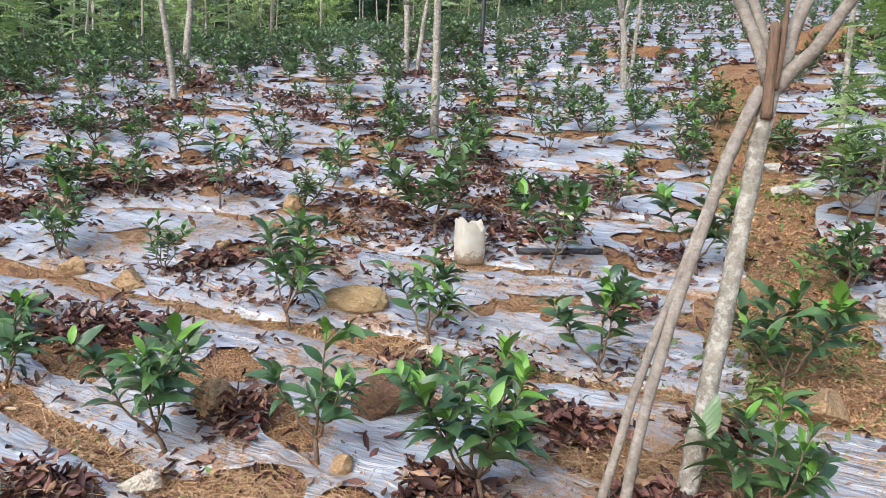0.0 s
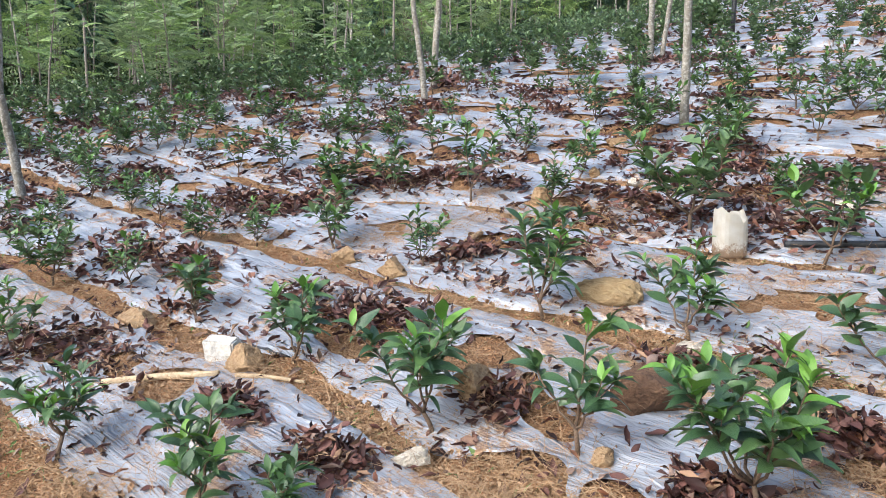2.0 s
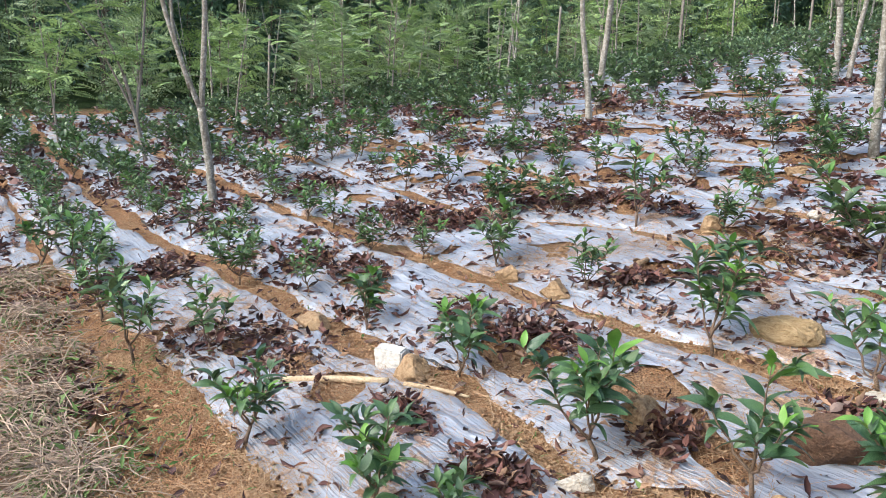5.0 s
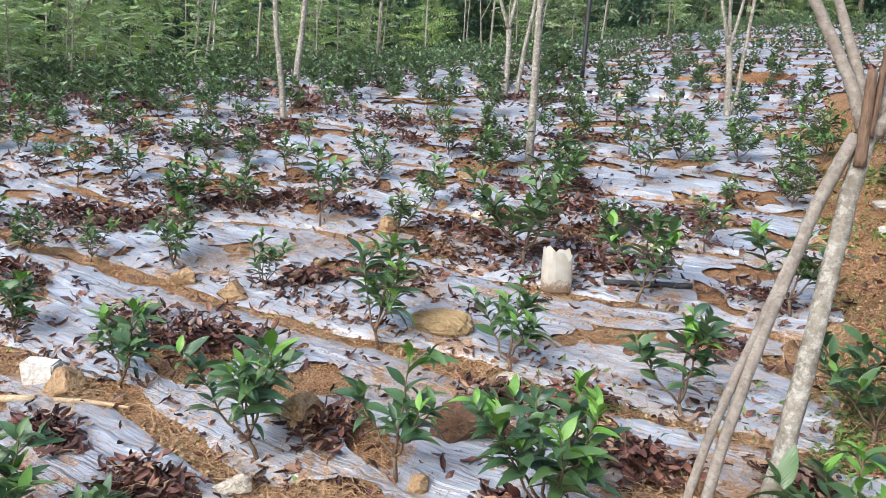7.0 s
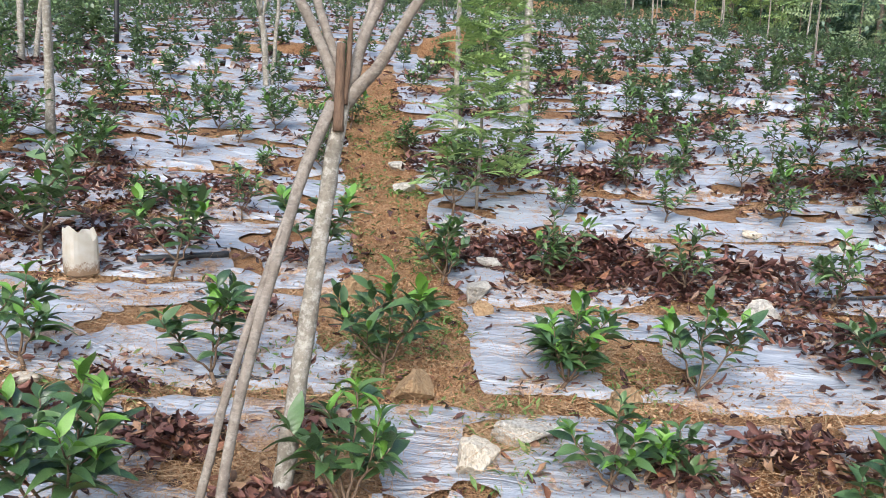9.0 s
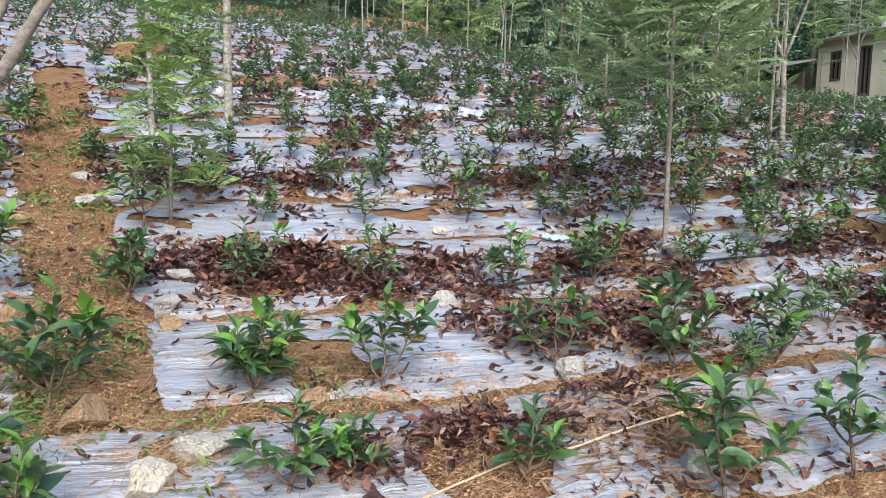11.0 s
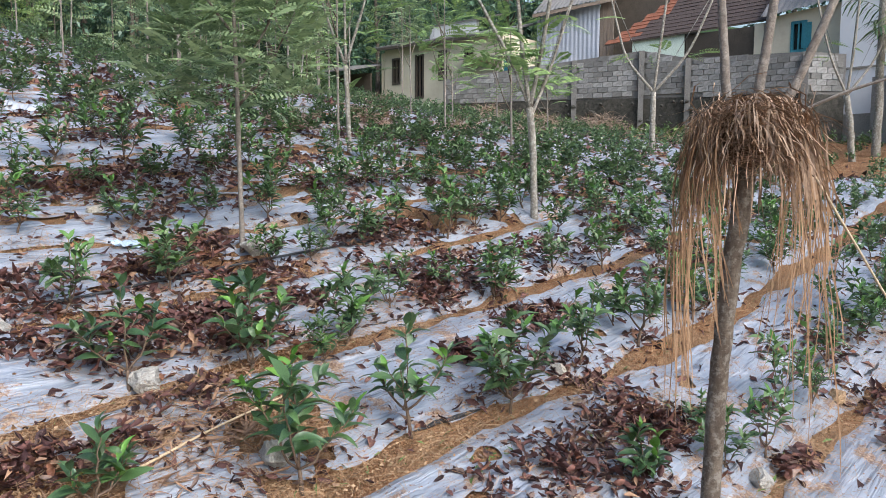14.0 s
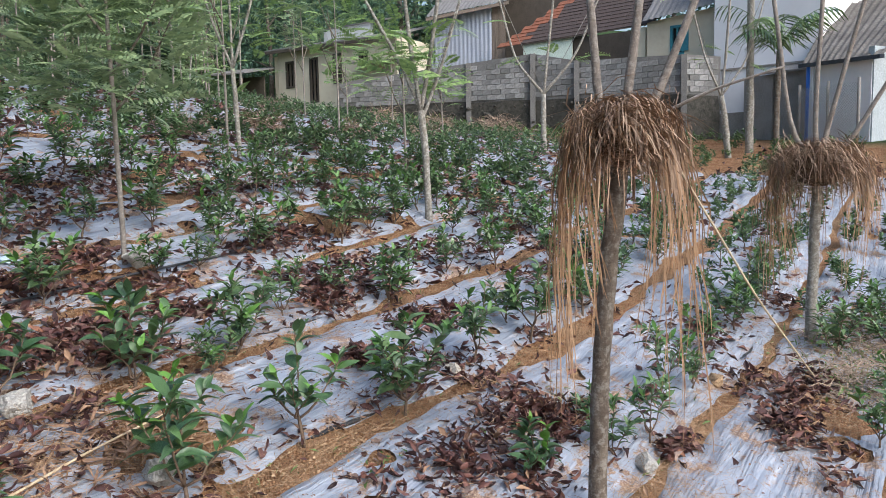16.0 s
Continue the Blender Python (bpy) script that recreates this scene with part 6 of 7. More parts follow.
def strew(name, label, n, seed, rmin, rmax, weight, shapes, mat, s0, s1, lift, tilt=0.5, category="dead leaves", pile=0.0, spots=None, roll=0.6):
    x, y, rng = scatter(n, seed, rmin, rmax, weight) if spots is None else (*spots, np.random.RandomState(seed))
    n = len(x)
    z = height(x, y) + lift + pile * pile_lift(x, y) * rng.uniform(0.0, 1.0, n)
    a = rng.uniform(0, 6.28, n)
    d = np.stack([np.cos(a), np.sin(a), rng.normal(0, tilt, n)], 1)
    ms = frames_of(np.stack([x, y, z], 1), d, rng.normal(0, roll, n), rng.uniform(s0, s1, n))
    h = Heap()
    for i, (v, f, uv) in enumerate(shapes):
        if len(ms[i::len(shapes)]):
            h.many(v, f, ms[i::len(shapes)], uv)
    return tagged(solid(name, h.mesh(name), mat), label, category, kind="stuff")


CURLED = [dry_leaf(w, c, b) for w, c, b in ((0.48, 0.9, 0.5), (0.52, 1.6, -0.7), (0.42, -1.2, 0.9), (0.55, 0.5, -0.4), (0.4, 2.2, 0.3), (0.5, -0.7, -1.2), (0.46, 1.2, 1.4))]
CURLED_FAR = [dry_leaf(w, c, b, 0.05, 3, 3) for w, c, b in ((0.5, 1.0, 0.6), (0.5, 1.7, -0.8), (0.45, -1.2, 0.9), (0.55, 0.6, -0.6))]
FLAKES = [diamond(0.6, 0.8, 0.3), diamond(0.5, -0.6, -0.3), diamond(0.4, 1.2, 0.1)]
strew("dead_leaves", "curled dark red-brown dead leaves heaped over the mulch film", 11000, 11, 2.3, 6.0, litter_weight, CURLED, DEAD, 0.04, 0.118, 0.03, 0.28, pile=0.11, roll=0.6)
strew("dead_leaves", "curled red-brown dead leaves lying along the beds", 39000, 12, 5.5, 14, litter_weight, CURLED_FAR, DEAD, 0.06, 0.14, 0.03, 0.28, pile=0.11, roll=0.6)
strew("dead_leaves", "distant red-brown dead leaves between the tea rows", 14000, 13, 12, 30, litter_weight, FLAKES, DEAD, 0.10, 0.2, 0.03, 0.5)
strew("dry_leaves", "dry tan dead leaves scattered over the field", 1500, 14, 2.3, 9, litter_weight, CURLED_FAR, DEAD_WARM, 0.05, 0.11, 0.035, 0.45, pile=0.12)


def wisp(bend, n=3, wide=0.0055):
    t = np.linspace(0, 1, n)
    p = np.c_[bend * np.sin(t * 2.5), t, 0.12 * np.sin(t * 3.1)]
    w = wide * np.r_[1, np.ones(n - 2), 0.4]
    v = np.stack([p - np.c_[w, 0 * w, 0 * w], p + np.c_[w, 0 * w, 0 * w]], 1).reshape(-1, 3)
    return v, np.array([(2 * i, 2 * i + 1, 2 * i + 3, 2 * i + 2) for i in range(n - 1)]), np.zeros((2 * n, 2))


WISPS = [wisp(b) for b in (0.05, 0.2, -0.3, 0.4)]
STALKS = [wisp(b, 4, 0.011) for b in (0.03, 0.12, -0.2, 0.3)]
HEAPS = [(-4.25, 2.3, 0.34), (-4.75, 2.7, 0.36), (-3.75, 2.2, 0.3), (-5.4, 3.15, 0.36), (-6.2, 3.6, 0.36), (-7.2, 4.2, 0.3), (8.3, -3.5, 0.55), (8.9, -4.0, 0.7), (7.5, -3.2, 0.4)]
STRAW_SPOTS = [(-0.7, 2.9, 0.35), (0.7, 2.95, 0.4), (1.1, 3.15, 0.4), (0.43, 4.81, 0.22), (0.22, 5.16, 0.14), (-0.64, 5.19, 0.25), (-1.8, 6.03, 0.35), (-2.36, 5.63, 0.3), (-0.65, 6.28, 0.3), (-1.32, 4.66, 0.3), (-2.45, 3.62, 0.35),
               (-4.6, 4.05, 0.35), (2.08, 3.83, 0.3), (1.13, 4.53, 0.35), (5.3, -1.35, 0.35), (7.3, -3.1, 0.5), (-0.6, 3.95, 0.35), (4.0, 1.9, 0.35), (-3.7, 4.3, 0.3), (2.9, 3.6, 0.3), (3.1, 3.3, 0.35), (2.05, 2.95, 0.25), (1.75, 4.35, 0.4), (4.5, 1.55, 0.5), (-3.0, 3.5, 0.35), (6.6, -2.7, 0.35), (7.1, -2.9, 0.4), (7.5, -2.9, 0.5), (7.3, -2.4, 0.3), (6.32, -2.33, 0.3), (7.48, -2.84, 0.35)]


def straw_weight(x, y):
    k, s = row_of(x, y)
    w = 0.03 + 0.6 * np.clip(wave2(x, y, 2.3, 8) * 2 + 0.6 * wave2(x, y, 6.3, 2) - 0.4, 0, 1) + 0.5 * np.exp(-((s - 0.02) / 0.09) ** 2) + 0.5 * np.exp(-((s - 0.98) / 0.09) ** 2)
    for cx, cy, a in STRAW_SPOTS:
        w = np.maximum(w, np.exp(-(((x - cx) ** 2 + (y - cy) ** 2) / a ** 2)))
    w = np.maximum(w, 0.45 * pile_lift(x, y))
    return w * np.where(np.abs(way_off(x, y)) < 0.3, 0.35, 1)


strew("dry_grass", "dry tan grass stalks strewn over soil and film", 46000, 21, 2.2, 6.5, straw_weight, WISPS, STRAW, 0.08, 0.24, 0.03, 0.22, "dry grass")
strew("dry_grass", "dry tan grass stalks lying along the furrows", 24000, 22, 6.0, 14, straw_weight, WISPS, STRAW, 0.12, 0.3, 0.03, 0.25, "dry grass")


def on_heaps(n, seed):
    rng = np.random.RandomState(seed)
    c = np.array(HEAPS)[rng.randint(len(HEAPS), size=n)]
    return c[:, 0] + rng.normal(0, 1, n) * c[:, 2] * 0.62, c[:, 1] + rng.normal(0, 1, n) * c[:, 2] * 0.55


def heap_lift(x, y):
    return np.max([0.16 * np.exp(-((x - cx) ** 2 + (y - cy) ** 2) / (0.7 * a) ** 2) for cx, cy, a in HEAPS], axis=0)


hx, hy = on_heaps(6500, 9)
strew("straw_heap", "heaps of grey-brown dry grass cut and left on bare soil", 0, 23, 0, 0, None, STALKS, STRAW_GREY, 0.08, 0.34, 0.03 + heap_lift(hx, hy) * np.random.RandomState(2).uniform(0.2, 1, len(hx)), 0.2, "dry grass", spots=(hx, hy))
strew("heap_weeds", "green weeds growing through the cut dry grass", 0, 25, 0, 0, None, [blade(1, 0.16, 0.3, 0.5, 3), blade(1, 0.3, 0.3, 0.3, 3)], GRASS, 0.04, 0.12, 0.08, 1.0, "weeds", spots=on_heaps(1900, 10))


# mounds of cut dry grass by the far rows
MOUNDS = [(13.8, 4.6, 0.55, 0.3), (15.8, 3.4, 0.6, 0.3), (11.9, 5.2, 0.45, 0.25), (22.6, 1.0, 1.1, 1.0), (23.3, 4.6, 0.9, 0.7), (21.6, 2.6, 0.8, 0.7), (22.3, -1.6, 0.8, 0.6), (18.5, 2.4, 0.6, 0.3), (20.5, 7.0, 0.7, 0.35)]
for i, (x, y, a, tall) in enumerate(MOUNDS):
    rng = np.random.RandomState(500 + i)
    q = np.clip(np.abs(rng.normal(0, 0.5, 900)), 0, 1.2)
    t = rng.uniform(0, 6.28, 900)
    px, py = x + a * q * np.cos(t), y + a * q * np.sin(t)
    pz = height(px, py) + 0.6 * tall * np.clip(1 - q * q, 0, 1) * rng.uniform(0.3, 1.0, 900)
    d = np.stack([np.cos(t + rng.normal(0, 0.8, 900)), np.sin(t + rng.normal(0, 0.8, 900)), rng.normal(-0.2, 0.4, 900)], 1)
    ms = frames_of(np.stack([px, py, pz], 1), d, rng.normal(0, 0.6, 900), rng.uniform(0.2, 0.5, 900))
    h = Heap()
    for j in range(4):
        h.many(*STALKS[j][:2], ms[j::4], STALKS[j][2])
    tagged(solid("grass_mound", h.mesh("grass_mound"), STRAW_GREY), "mound of cut dry brown grass between the tea rows", "grass mound", "grass mounds")


strew("dry_palm_strips", "dry brown palm leaf strips piled under a cane", 3200, 24, 3.2, 6, lambda x, y: np.exp(-(((x - 4.15) / 0.55) ** 2 + ((y - 1.75) / 0.35) ** 2)), [blade(1, 0.1, 0.8, 0.3, 4), blade(1, 0.14, 0.5, -0.2, 4)], DEAD_WARM, 0.05, 0.17, 0.04, 0.3, "dry leaves", pile=0.05)


def weed_weight(x, y):
    k, s = row_of(x, y)
    w = 0.10 * np.exp(-((s - 0.0) / 0.06) ** 2) + 0.12 * np.exp(-((s - 1.0) / 0.06) ** 2)
    o = way_off(x, y)
    w = np.maximum(w, np.where(np.abs(o) < 0.42, 0.75 * np.clip(wave2(x, y, 4, 6) * 1.5 + 0.25, 0, 1) * np.clip(np.abs(o) / 0.15, 0.25, 1), 0))
    for cx, cy, a in ((2.25, 3.2, 0.22), (3.05, 3.15, 0.3), (-4.1, 2.75, 0.35), (-3.7, 2.6, 0.4), (-5.4, 5.5, 0.3), (4.75, 0.3, 0.15), (6.05, -0.66, 0.2), (8.7, -2.3, 0.4), (5.34, -0.33, 0.2), (2.1, 2.75, 0.2), (-4.6, 3.1, 0.5), (0.3, 4.0, 0.25), (1.35, 4.0, 0.25)):
        w = np.maximum(w, np.exp(-((x - cx) ** 2 + (y - cy) ** 2) / a ** 2))
    return w


strew("weeds", "low green weeds and grass along the foot path and furrows", 9000, 31, 2.3, 9.5, weed_weight, [blade(1, 0.16, 0.3, 0.5, 3), blade(1, 0.3, 0.3, 0.3, 3), blade(1, 0.1, 0.2, 0.7, 4)], GRASS, 0.03, 0.095, 0.012, 0.9, "weeds")


def on_path(n, seed, wide, patchy):
    rng = np.random.RandomState(seed)
    y = 3.2 + 8.5 * rng.uniform(0, 1, n * 3) ** 1.3
    o = rng.uniform(-wide, wide, n * 3)
    x = np.interp(y, [p[1] for p in WAY], [p[0] for p in WAY]) + o
    ok = rng.uniform(0, 1, n * 3) < (np.clip(wave2(x, y, 3.1, 6) * 1.6 + 0.1, 0.04, 1) * np.clip(np.abs(o) / 0.2, 0.35, 1) if patchy else 1.0)
    return x[ok][:n], y[ok][:n]


strew("path_weeds", "small creeping green weeds on the foot path", 0, 32, 0, 0, None, [blade(1, 0.35, 0.3, 0.3, 3), diamond(0.5, 0.3, 0.2), diamond(0.15, 0.3, 0.4)][1:], GRASS, 0.025, 0.075, 0.012, 0.6, "weeds", spots=on_path(7000, 3, 0.42, True))
strew("path_straw", "short dry straw trodden into the foot path", 0, 33, 0, 0, None, WISPS, STRAW, 0.04, 0.12, 0.012, 0.12, "dry grass", spots=on_path(17000, 4, 0.5, False))


strew("leaf_crumbs", "small brown crumbs of leaf and straw over film and soil", 30000, 15, 2.3, 9, lambda x, y: 0.04 + 0.96 * np.clip(wave2(x, y, 2.7, 5) * 1.6 - 0.1, 0, 1), [diamond(0.5, 0.6, 0.2), diamond(0.22, 0.3, 0.2), diamond(0.7, 0.9, -0.3)], DEAD_WARM, 0.006, 0.02, 0.03, 0.3, "leaf crumbs")


def chaff_weight(x, y):
    k, s = row_of(x, y)
    w = 0.03 + 0.9 * (np.exp(-(s / 0.13) ** 2) + np.exp(-((s - 1) / 0.13) ** 2)) + 0.55 * np.clip(wave2(x, y, 3.3, 12) * 1.6 + 0.5 * wave2(x, y, 9.1, 3) - 0.3, 0, 1)
    for cx, cy, cr in BARE:
        w = np.maximum(w, np.exp(-((x - cx) ** 2 + (y - cy) ** 2) / cr ** 2))
    return np.where(np.abs(way_off(x, y)) < 0.4, 0.7, w)


strew("chaff", "tan chaff and broken straw strewn over the bare furrows", 62000, 16, 2.2, 9.5, chaff_weight, [diamond(0.35, 0.5, 0.2), diamond(0.16, 0.3, 0.2), diamond(0.6, 0.8, -0.3)], STRAW, 0.01, 0.034, 0.012, 0.35, "chaff")
strew("path_clods", "orange-brown crumbs of soil trodden loose on the foot path", 0, 34, 0, 0, None, [diamond(0.7, 0.9, 0.3), diamond(0.5, -0.8, -0.3), diamond(0.9, 0.6, 0.2)], SOIL_CRUMB, 0.008, 0.026, 0.012, 0.5, "soil crumbs", spots=on_path(12000, 5, 0.46, False))
# clods and pebbles
def pebble(seed):
    bm = bmesh.new()
    bmesh.ops.create_icosphere(bm, subdivisions=1, radius=0.5)
    for v in bm.verts:
        v.co *= 1 + 0.35 * noise.noise(v.co * 3 + Vector((seed, seed, 0)))
        v.co.z *= 0.7
    bm.verts.ensure_lookup_table()
    bm.verts.index_update()
    v = np.array([q.co[:] for q in bm.verts])
    f = np.array([[q.index for q in fc.verts] for fc in bm.faces])
    bm.free()
    return v, np.c_[f, f[:, 2]][:, :3], np.zeros((len(v), 2))


strew("clods", "crumbled orange-brown soil clods in the furrows", 4500, 41, 2.3, 8, lambda x, y: 0.12 + 0.6 * (np.abs(row_of(x, y)[1] - 0.5) > 0.42), [pebble(i) for i in range(4)], SOIL, 0.012, 0.045, 0.004, 0.4, "soil clods")
strew("pebbles", "small tan pebbles scattered over soil and film", 500, 42, 2.3, 10, lambda x, y: 0.5 + 0 * x, [pebble(i + 9) for i in range(4)], ROCK, 0.012, 0.04, 0.01, 0.4, "pebbles")


# ---- the wood behind the field ----
def leaf_cloud(name, parent, mat, clumps, per, size, seed):
    """Leaves in ragged clumps (x, y, z, radius)."""
    rng = np.random.RandomState(seed)
    pos, d = [], []
    for cx, cy, cz, cr in clumps:
        q = rng.normal(0, 1, (per, 3))
        q /= np.linalg.norm(q, axis=1)[:, None]
        q *= (cr * rng.uniform(0.35, 1.1, per) ** 0.6)[:, None] * [1, 1, 0.75]
        pos.append(q + [cx, cy, cz])
        d.append(q / cr + rng.normal(0, 0.6, (per, 3)) + [0, 0, -0.15])
    pos, d = np.vstack(pos), np.vstack(d)
    ms = frames_of(pos, d, rng.uniform(-0.8, 0.8, len(pos)), size * rng.uniform(0.6, 1.4, len(pos)))
    v, f, uv = diamond(0.5, 0.4, 0.25)
    h = Heap()
    h.many(v, f, ms, uv)
    return solid(name, h.mesh(name), mat, parent)


def forest_tree(seed, tall, wide, mat, label, n, per, leaf):
    rng = np.random.RandomState(seed)
    e = empty("tree", pose(0, 0, -60), label, "tree", "trees of the wood")
    limb("trunk", [(0, 0, -0.3, tall * 0.016), (0.05, 0, tall * 0.3, tall * 0.013), (-0.05, 0.05, tall * 0.65, tall * 0.009), (0, 0, tall * 0.9, tall * 0.004)], e, BARK_DARK, 7)
    clumps = []
    for i in range(n):
        f = 0.14 + 0.86 * (i + rng.rand()) / n
        a = i * 2.4
        r = wide * (0.9 - 0.55 * abs(f - 0.45)) * rng.uniform(0.35, 1.0)
        c = (r * math.cos(a), r * math.sin(a), tall * f, wide * rng.uniform(0.2, 0.36))
        clumps.append(c)
        if i % 6 == 0:
            limb("branch", [(0, 0, tall * f * 0.8, tall * 0.007), (c[0] * 0.6, c[1] * 0.6, c[2] - 0.1, tall * 0.004), (c[0], c[1], c[2], tall * 0.002)], e, BARK_DARK, 5)
    leaf_cloud("crown", e, mat, clumps, per, leaf, seed)
    return e


FERN = frond_template(8, 0.8, 0.16)


def fern_tree(seed, tall, wide, mat, label, n):
    """A slim tree whose branch ends carry rosettes of long arching fronds."""
    rng = np.random.RandomState(seed)
    e = empty("tree", pose(0, 0, -60), label, "tree", "trees of the wood")
    limb("trunk", [(0, 0, -0.3, 0.035), (0.05, 0, tall * 0.4, 0.028), (-0.05, 0.05, tall * 0.7, 0.02), (0, 0, tall * 0.95, 0.01)], e, BARK_DARK, 6)
    tips = []
    for i in range(n):
        f = 0.1 + 0.9 * (i + rng.rand()) / n
        a = i * 2.4 + rng.uniform(-0.5, 0.5)
        r = wide * (1.0 - 0.65 * f) * rng.uniform(0.3, 1.0)
        tips.append((r * math.cos(a), r * math.sin(a), tall * f))
        if i % 4 == 0:
            limb("branch", [(0, 0, tall * f * 0.75, 0.012), (tips[-1][0] * 0.6, tips[-1][1] * 0.6, tall * f * 0.92, 0.009), (*tips[-1], 0.005)], e, BARK_SMOOTH, 5)
    fronds(e, tips, 5, seed, 0.12, 1.0, FERN, mat, 0.5, 1.3)
    return e


woods = [forest_tree(1, 7.0, 2.6, DARK_LEAF, "dark dense woodland tree behind the tea field", 34, 64, 0.24), forest_tree(2, 8.5, 2.4, DARK_LEAF, "tall dark woodland tree behind the tea field", 36, 64, 0.24),
         fern_tree(3, 4.4, 1.5, FEATHER_MID, "thicket tree with long fern-like fronds", 18), fern_tree(4, 2.6, 1.2, FEATHER, "low bright green thicket tree with fern-like fronds", 13),
         fern_tree(5, 3.6, 1.3, FEATHER, "light green thicket tree with fern-like fronds", 16), fern_tree(6, 2.9, 1.3, FEATHER_MID, "dull green fern-leaved bush at the wood's edge", 14)]
rng = np.random.RandomState(8)
first_put = set()


def put_wood(k, x, y, s):
    m = pose(x, y, float(land(np.array([x]), np.array([y]))[0]) - 0.1, 0, 0, rng.uniform(0, 360)) @ Matrix.Scale(s, 4)
    if k in first_put:
        return copy_thing(woods[k], m @ Matrix.Diagonal([1 / q for q in woods[k].scale] + [1]))
    first_put.add(k)
    woods[k].matrix_basis = m
    return woods[k]


for b in np.arange(-68, 70, 3.4):
    b = b + rng.uniform(-1.2, 1.2)
    far = float(edge_of(math.sin(radians(b)), math.cos(radians(b))))
    for ring, ks in ((0.6, (3, 5)), (2.4, (2, 3, 4, 5)), (4.6, (2, 4, 0)), (7.5, (0, 1, 2)), (11.5, (0, 1))):
        if 2 < b < 40 and ring < 2:
            continue
        if b > 58 and ring < 9:
            continue
        if b > 30 and ring < 8:
            ks = (2, 3, 4, 5) if ring < 4 else (0, 1, 2)
        if ring < 4 and rng.rand() < 0.25:
            continue
        r = far + ring + rng.uniform(-1, 1)
        q = b + rng.uniform(-1.5, 1.5)
        put_wood(int(rng.choice(ks)), r * math.sin(radians(q)), r * math.cos(radians(q)), rng.uniform(0.55, 0.85) if ring < 4 else rng.uniform(0.75, 1.2))
for x, y, k, s in ((36, 12, 0, 1.2), (38, 6, 1, 1.2), (40, 0, 0, 1.2), (37, -6, 1, 1.1), (34, 16, 1, 1.1), (31, 14.5, 2, 0.9), (29, 13, 3, 0.9), (36, -12, 0, 1.0), (33.5, -10, 1, 1.15), (31, -15, 0, 1.1), (35, -17, 1, 1.1), (38, -9, 1, 1.3), (29, -17, 1, 1.0), (34, 6, 1, 1.2), (33, 3, 0, 1.1), (32.5, 11.5, 0, 1.0), (27.5, 12.5, 2, 1.0)):
    put_wood(k, x, y, s)


# ---- the houses beyond the field ----
def wall_piece(bm, a, b, z0, z1, thick):
    """A wall from a to b (plan), its outer face on the line."""
    d = Vector((b[0] - a[0], b[1] - a[1], 0))
    n = Vector((-d.y, d.x, 0)).normalized() * thick
    if n.dot(Vector((a[0], a[1], 0))) < 0:
        n = -n
    q = [Vector((a[0], a[1], 0)), Vector((b[0], b[1], 0)), Vector((b[0], b[1], 0)) + n, Vector((a[0], a[1], 0)) + n]
    lo = [bm.verts.new((p.x, p.y, z0)) for p in q]
    hi = [bm.verts.new((p.x, p.y, z1 if isinstance(z1, (int, float)) else z1[0 if i in (0, 3) else 1])) for i, p in enumerate(q)]
    for f in ([lo[3], lo[2], lo[1], lo[0]], hi, *[[lo[i], lo[(i + 1) % 4], hi[(i + 1) % 4], hi[i]] for i in range(4)]):
        bm.faces.new(f)
    bmesh.ops.recalc_face_normals(bm, faces=bm.faces[:])


def lerp2(a, b, t):
    return (a[0] + (b[0] - a[0]) * t, a[1] + (b[1] - a[1]) * t)


def wall_obj(name, a, b, z0, z1, thick, mat, parent, label="", openings=()):
    """A wall with openings (t0, t1, low, high) cut right through."""
    bm = bmesh.new()
    cuts = sorted({0.0, 1.0, *[o[0] for o in openings], *[o[1] for o in openings]})
    top = (lambda t: z1) if isinstance(z1, (int, float)) else (lambda t: z1[0] + (z1[1] - z1[0]) * t)
    for t0, t1 in zip(cuts, cuts[1:]):
        p, q = lerp2(a, b, t0), lerp2(a, b, t1)
        o = [w for w in openings if w[0] <= t0 + 1e-6 and w[1] >= t1 - 1e-6]
        if o:
            wall_piece(bm, p, q, z0, o[0][2], thick)
            wall_piece(bm, p, q, o[0][3], (top(t0), top(t1)), thick)
        else:
            wall_piece(bm, p, q, z0, (top(t0), top(t1)), thick)
    bmesh.ops.remove_doubles(bm, verts=bm.verts[:], dist=0.0005)
    return part(name, bm, mat, parent, label)


def window_in(parent, a, b, t0, t1, z0, z1, mat=DARK_GLASS, frame_mat=None, name="window"):
    w = wall_obj("window", lerp2(a, b, t0), lerp2(a, b, t1), z0, z1, 0.03, mat, parent)
    d = Vector((b[0] - a[0], b[1] - a[1], 0)).normalized()
    n = Vector((-d.y, d.x, 0))
    if n.dot(Vector((a[0], a[1], 0))) < 0:
        n = -n
    w.location = n * 0.08
    p, q = lerp2(a, b, t0), lerp2(a, b, t1)
    L = math.hypot(q[0] - p[0], q[1] - p[1])
    bm = bmesh.new()
    m = Matrix((( d.x, n.x, 0, p[0]), (d.y, n.y, 0, p[1]), (0, 0, 1, 0), (0, 0, 0, 1)))
    for x0, x1, y0, y1 in ((-0.05, 0.03, z0 - 0.05, z1 + 0.05), (L - 0.03, L + 0.05, z0 - 0.05, z1 + 0.05), (0.03, L - 0.03, z1 - 0.03, z1 + 0.05), (0.03, L - 0.03, z0 - 0.05, z0 + 0.03), (L / 2 - 0.025, L / 2 + 0.025, z0 + 0.03, z1 - 0.03)):
        box(bm, x0, -0.025, y0, x1, 0.06, y1, m)
    f = part("window_frame", bm, frame_mat or DARK_WOOD_AND_SHADE, w)
    f.location = -n * 0.08
    return w


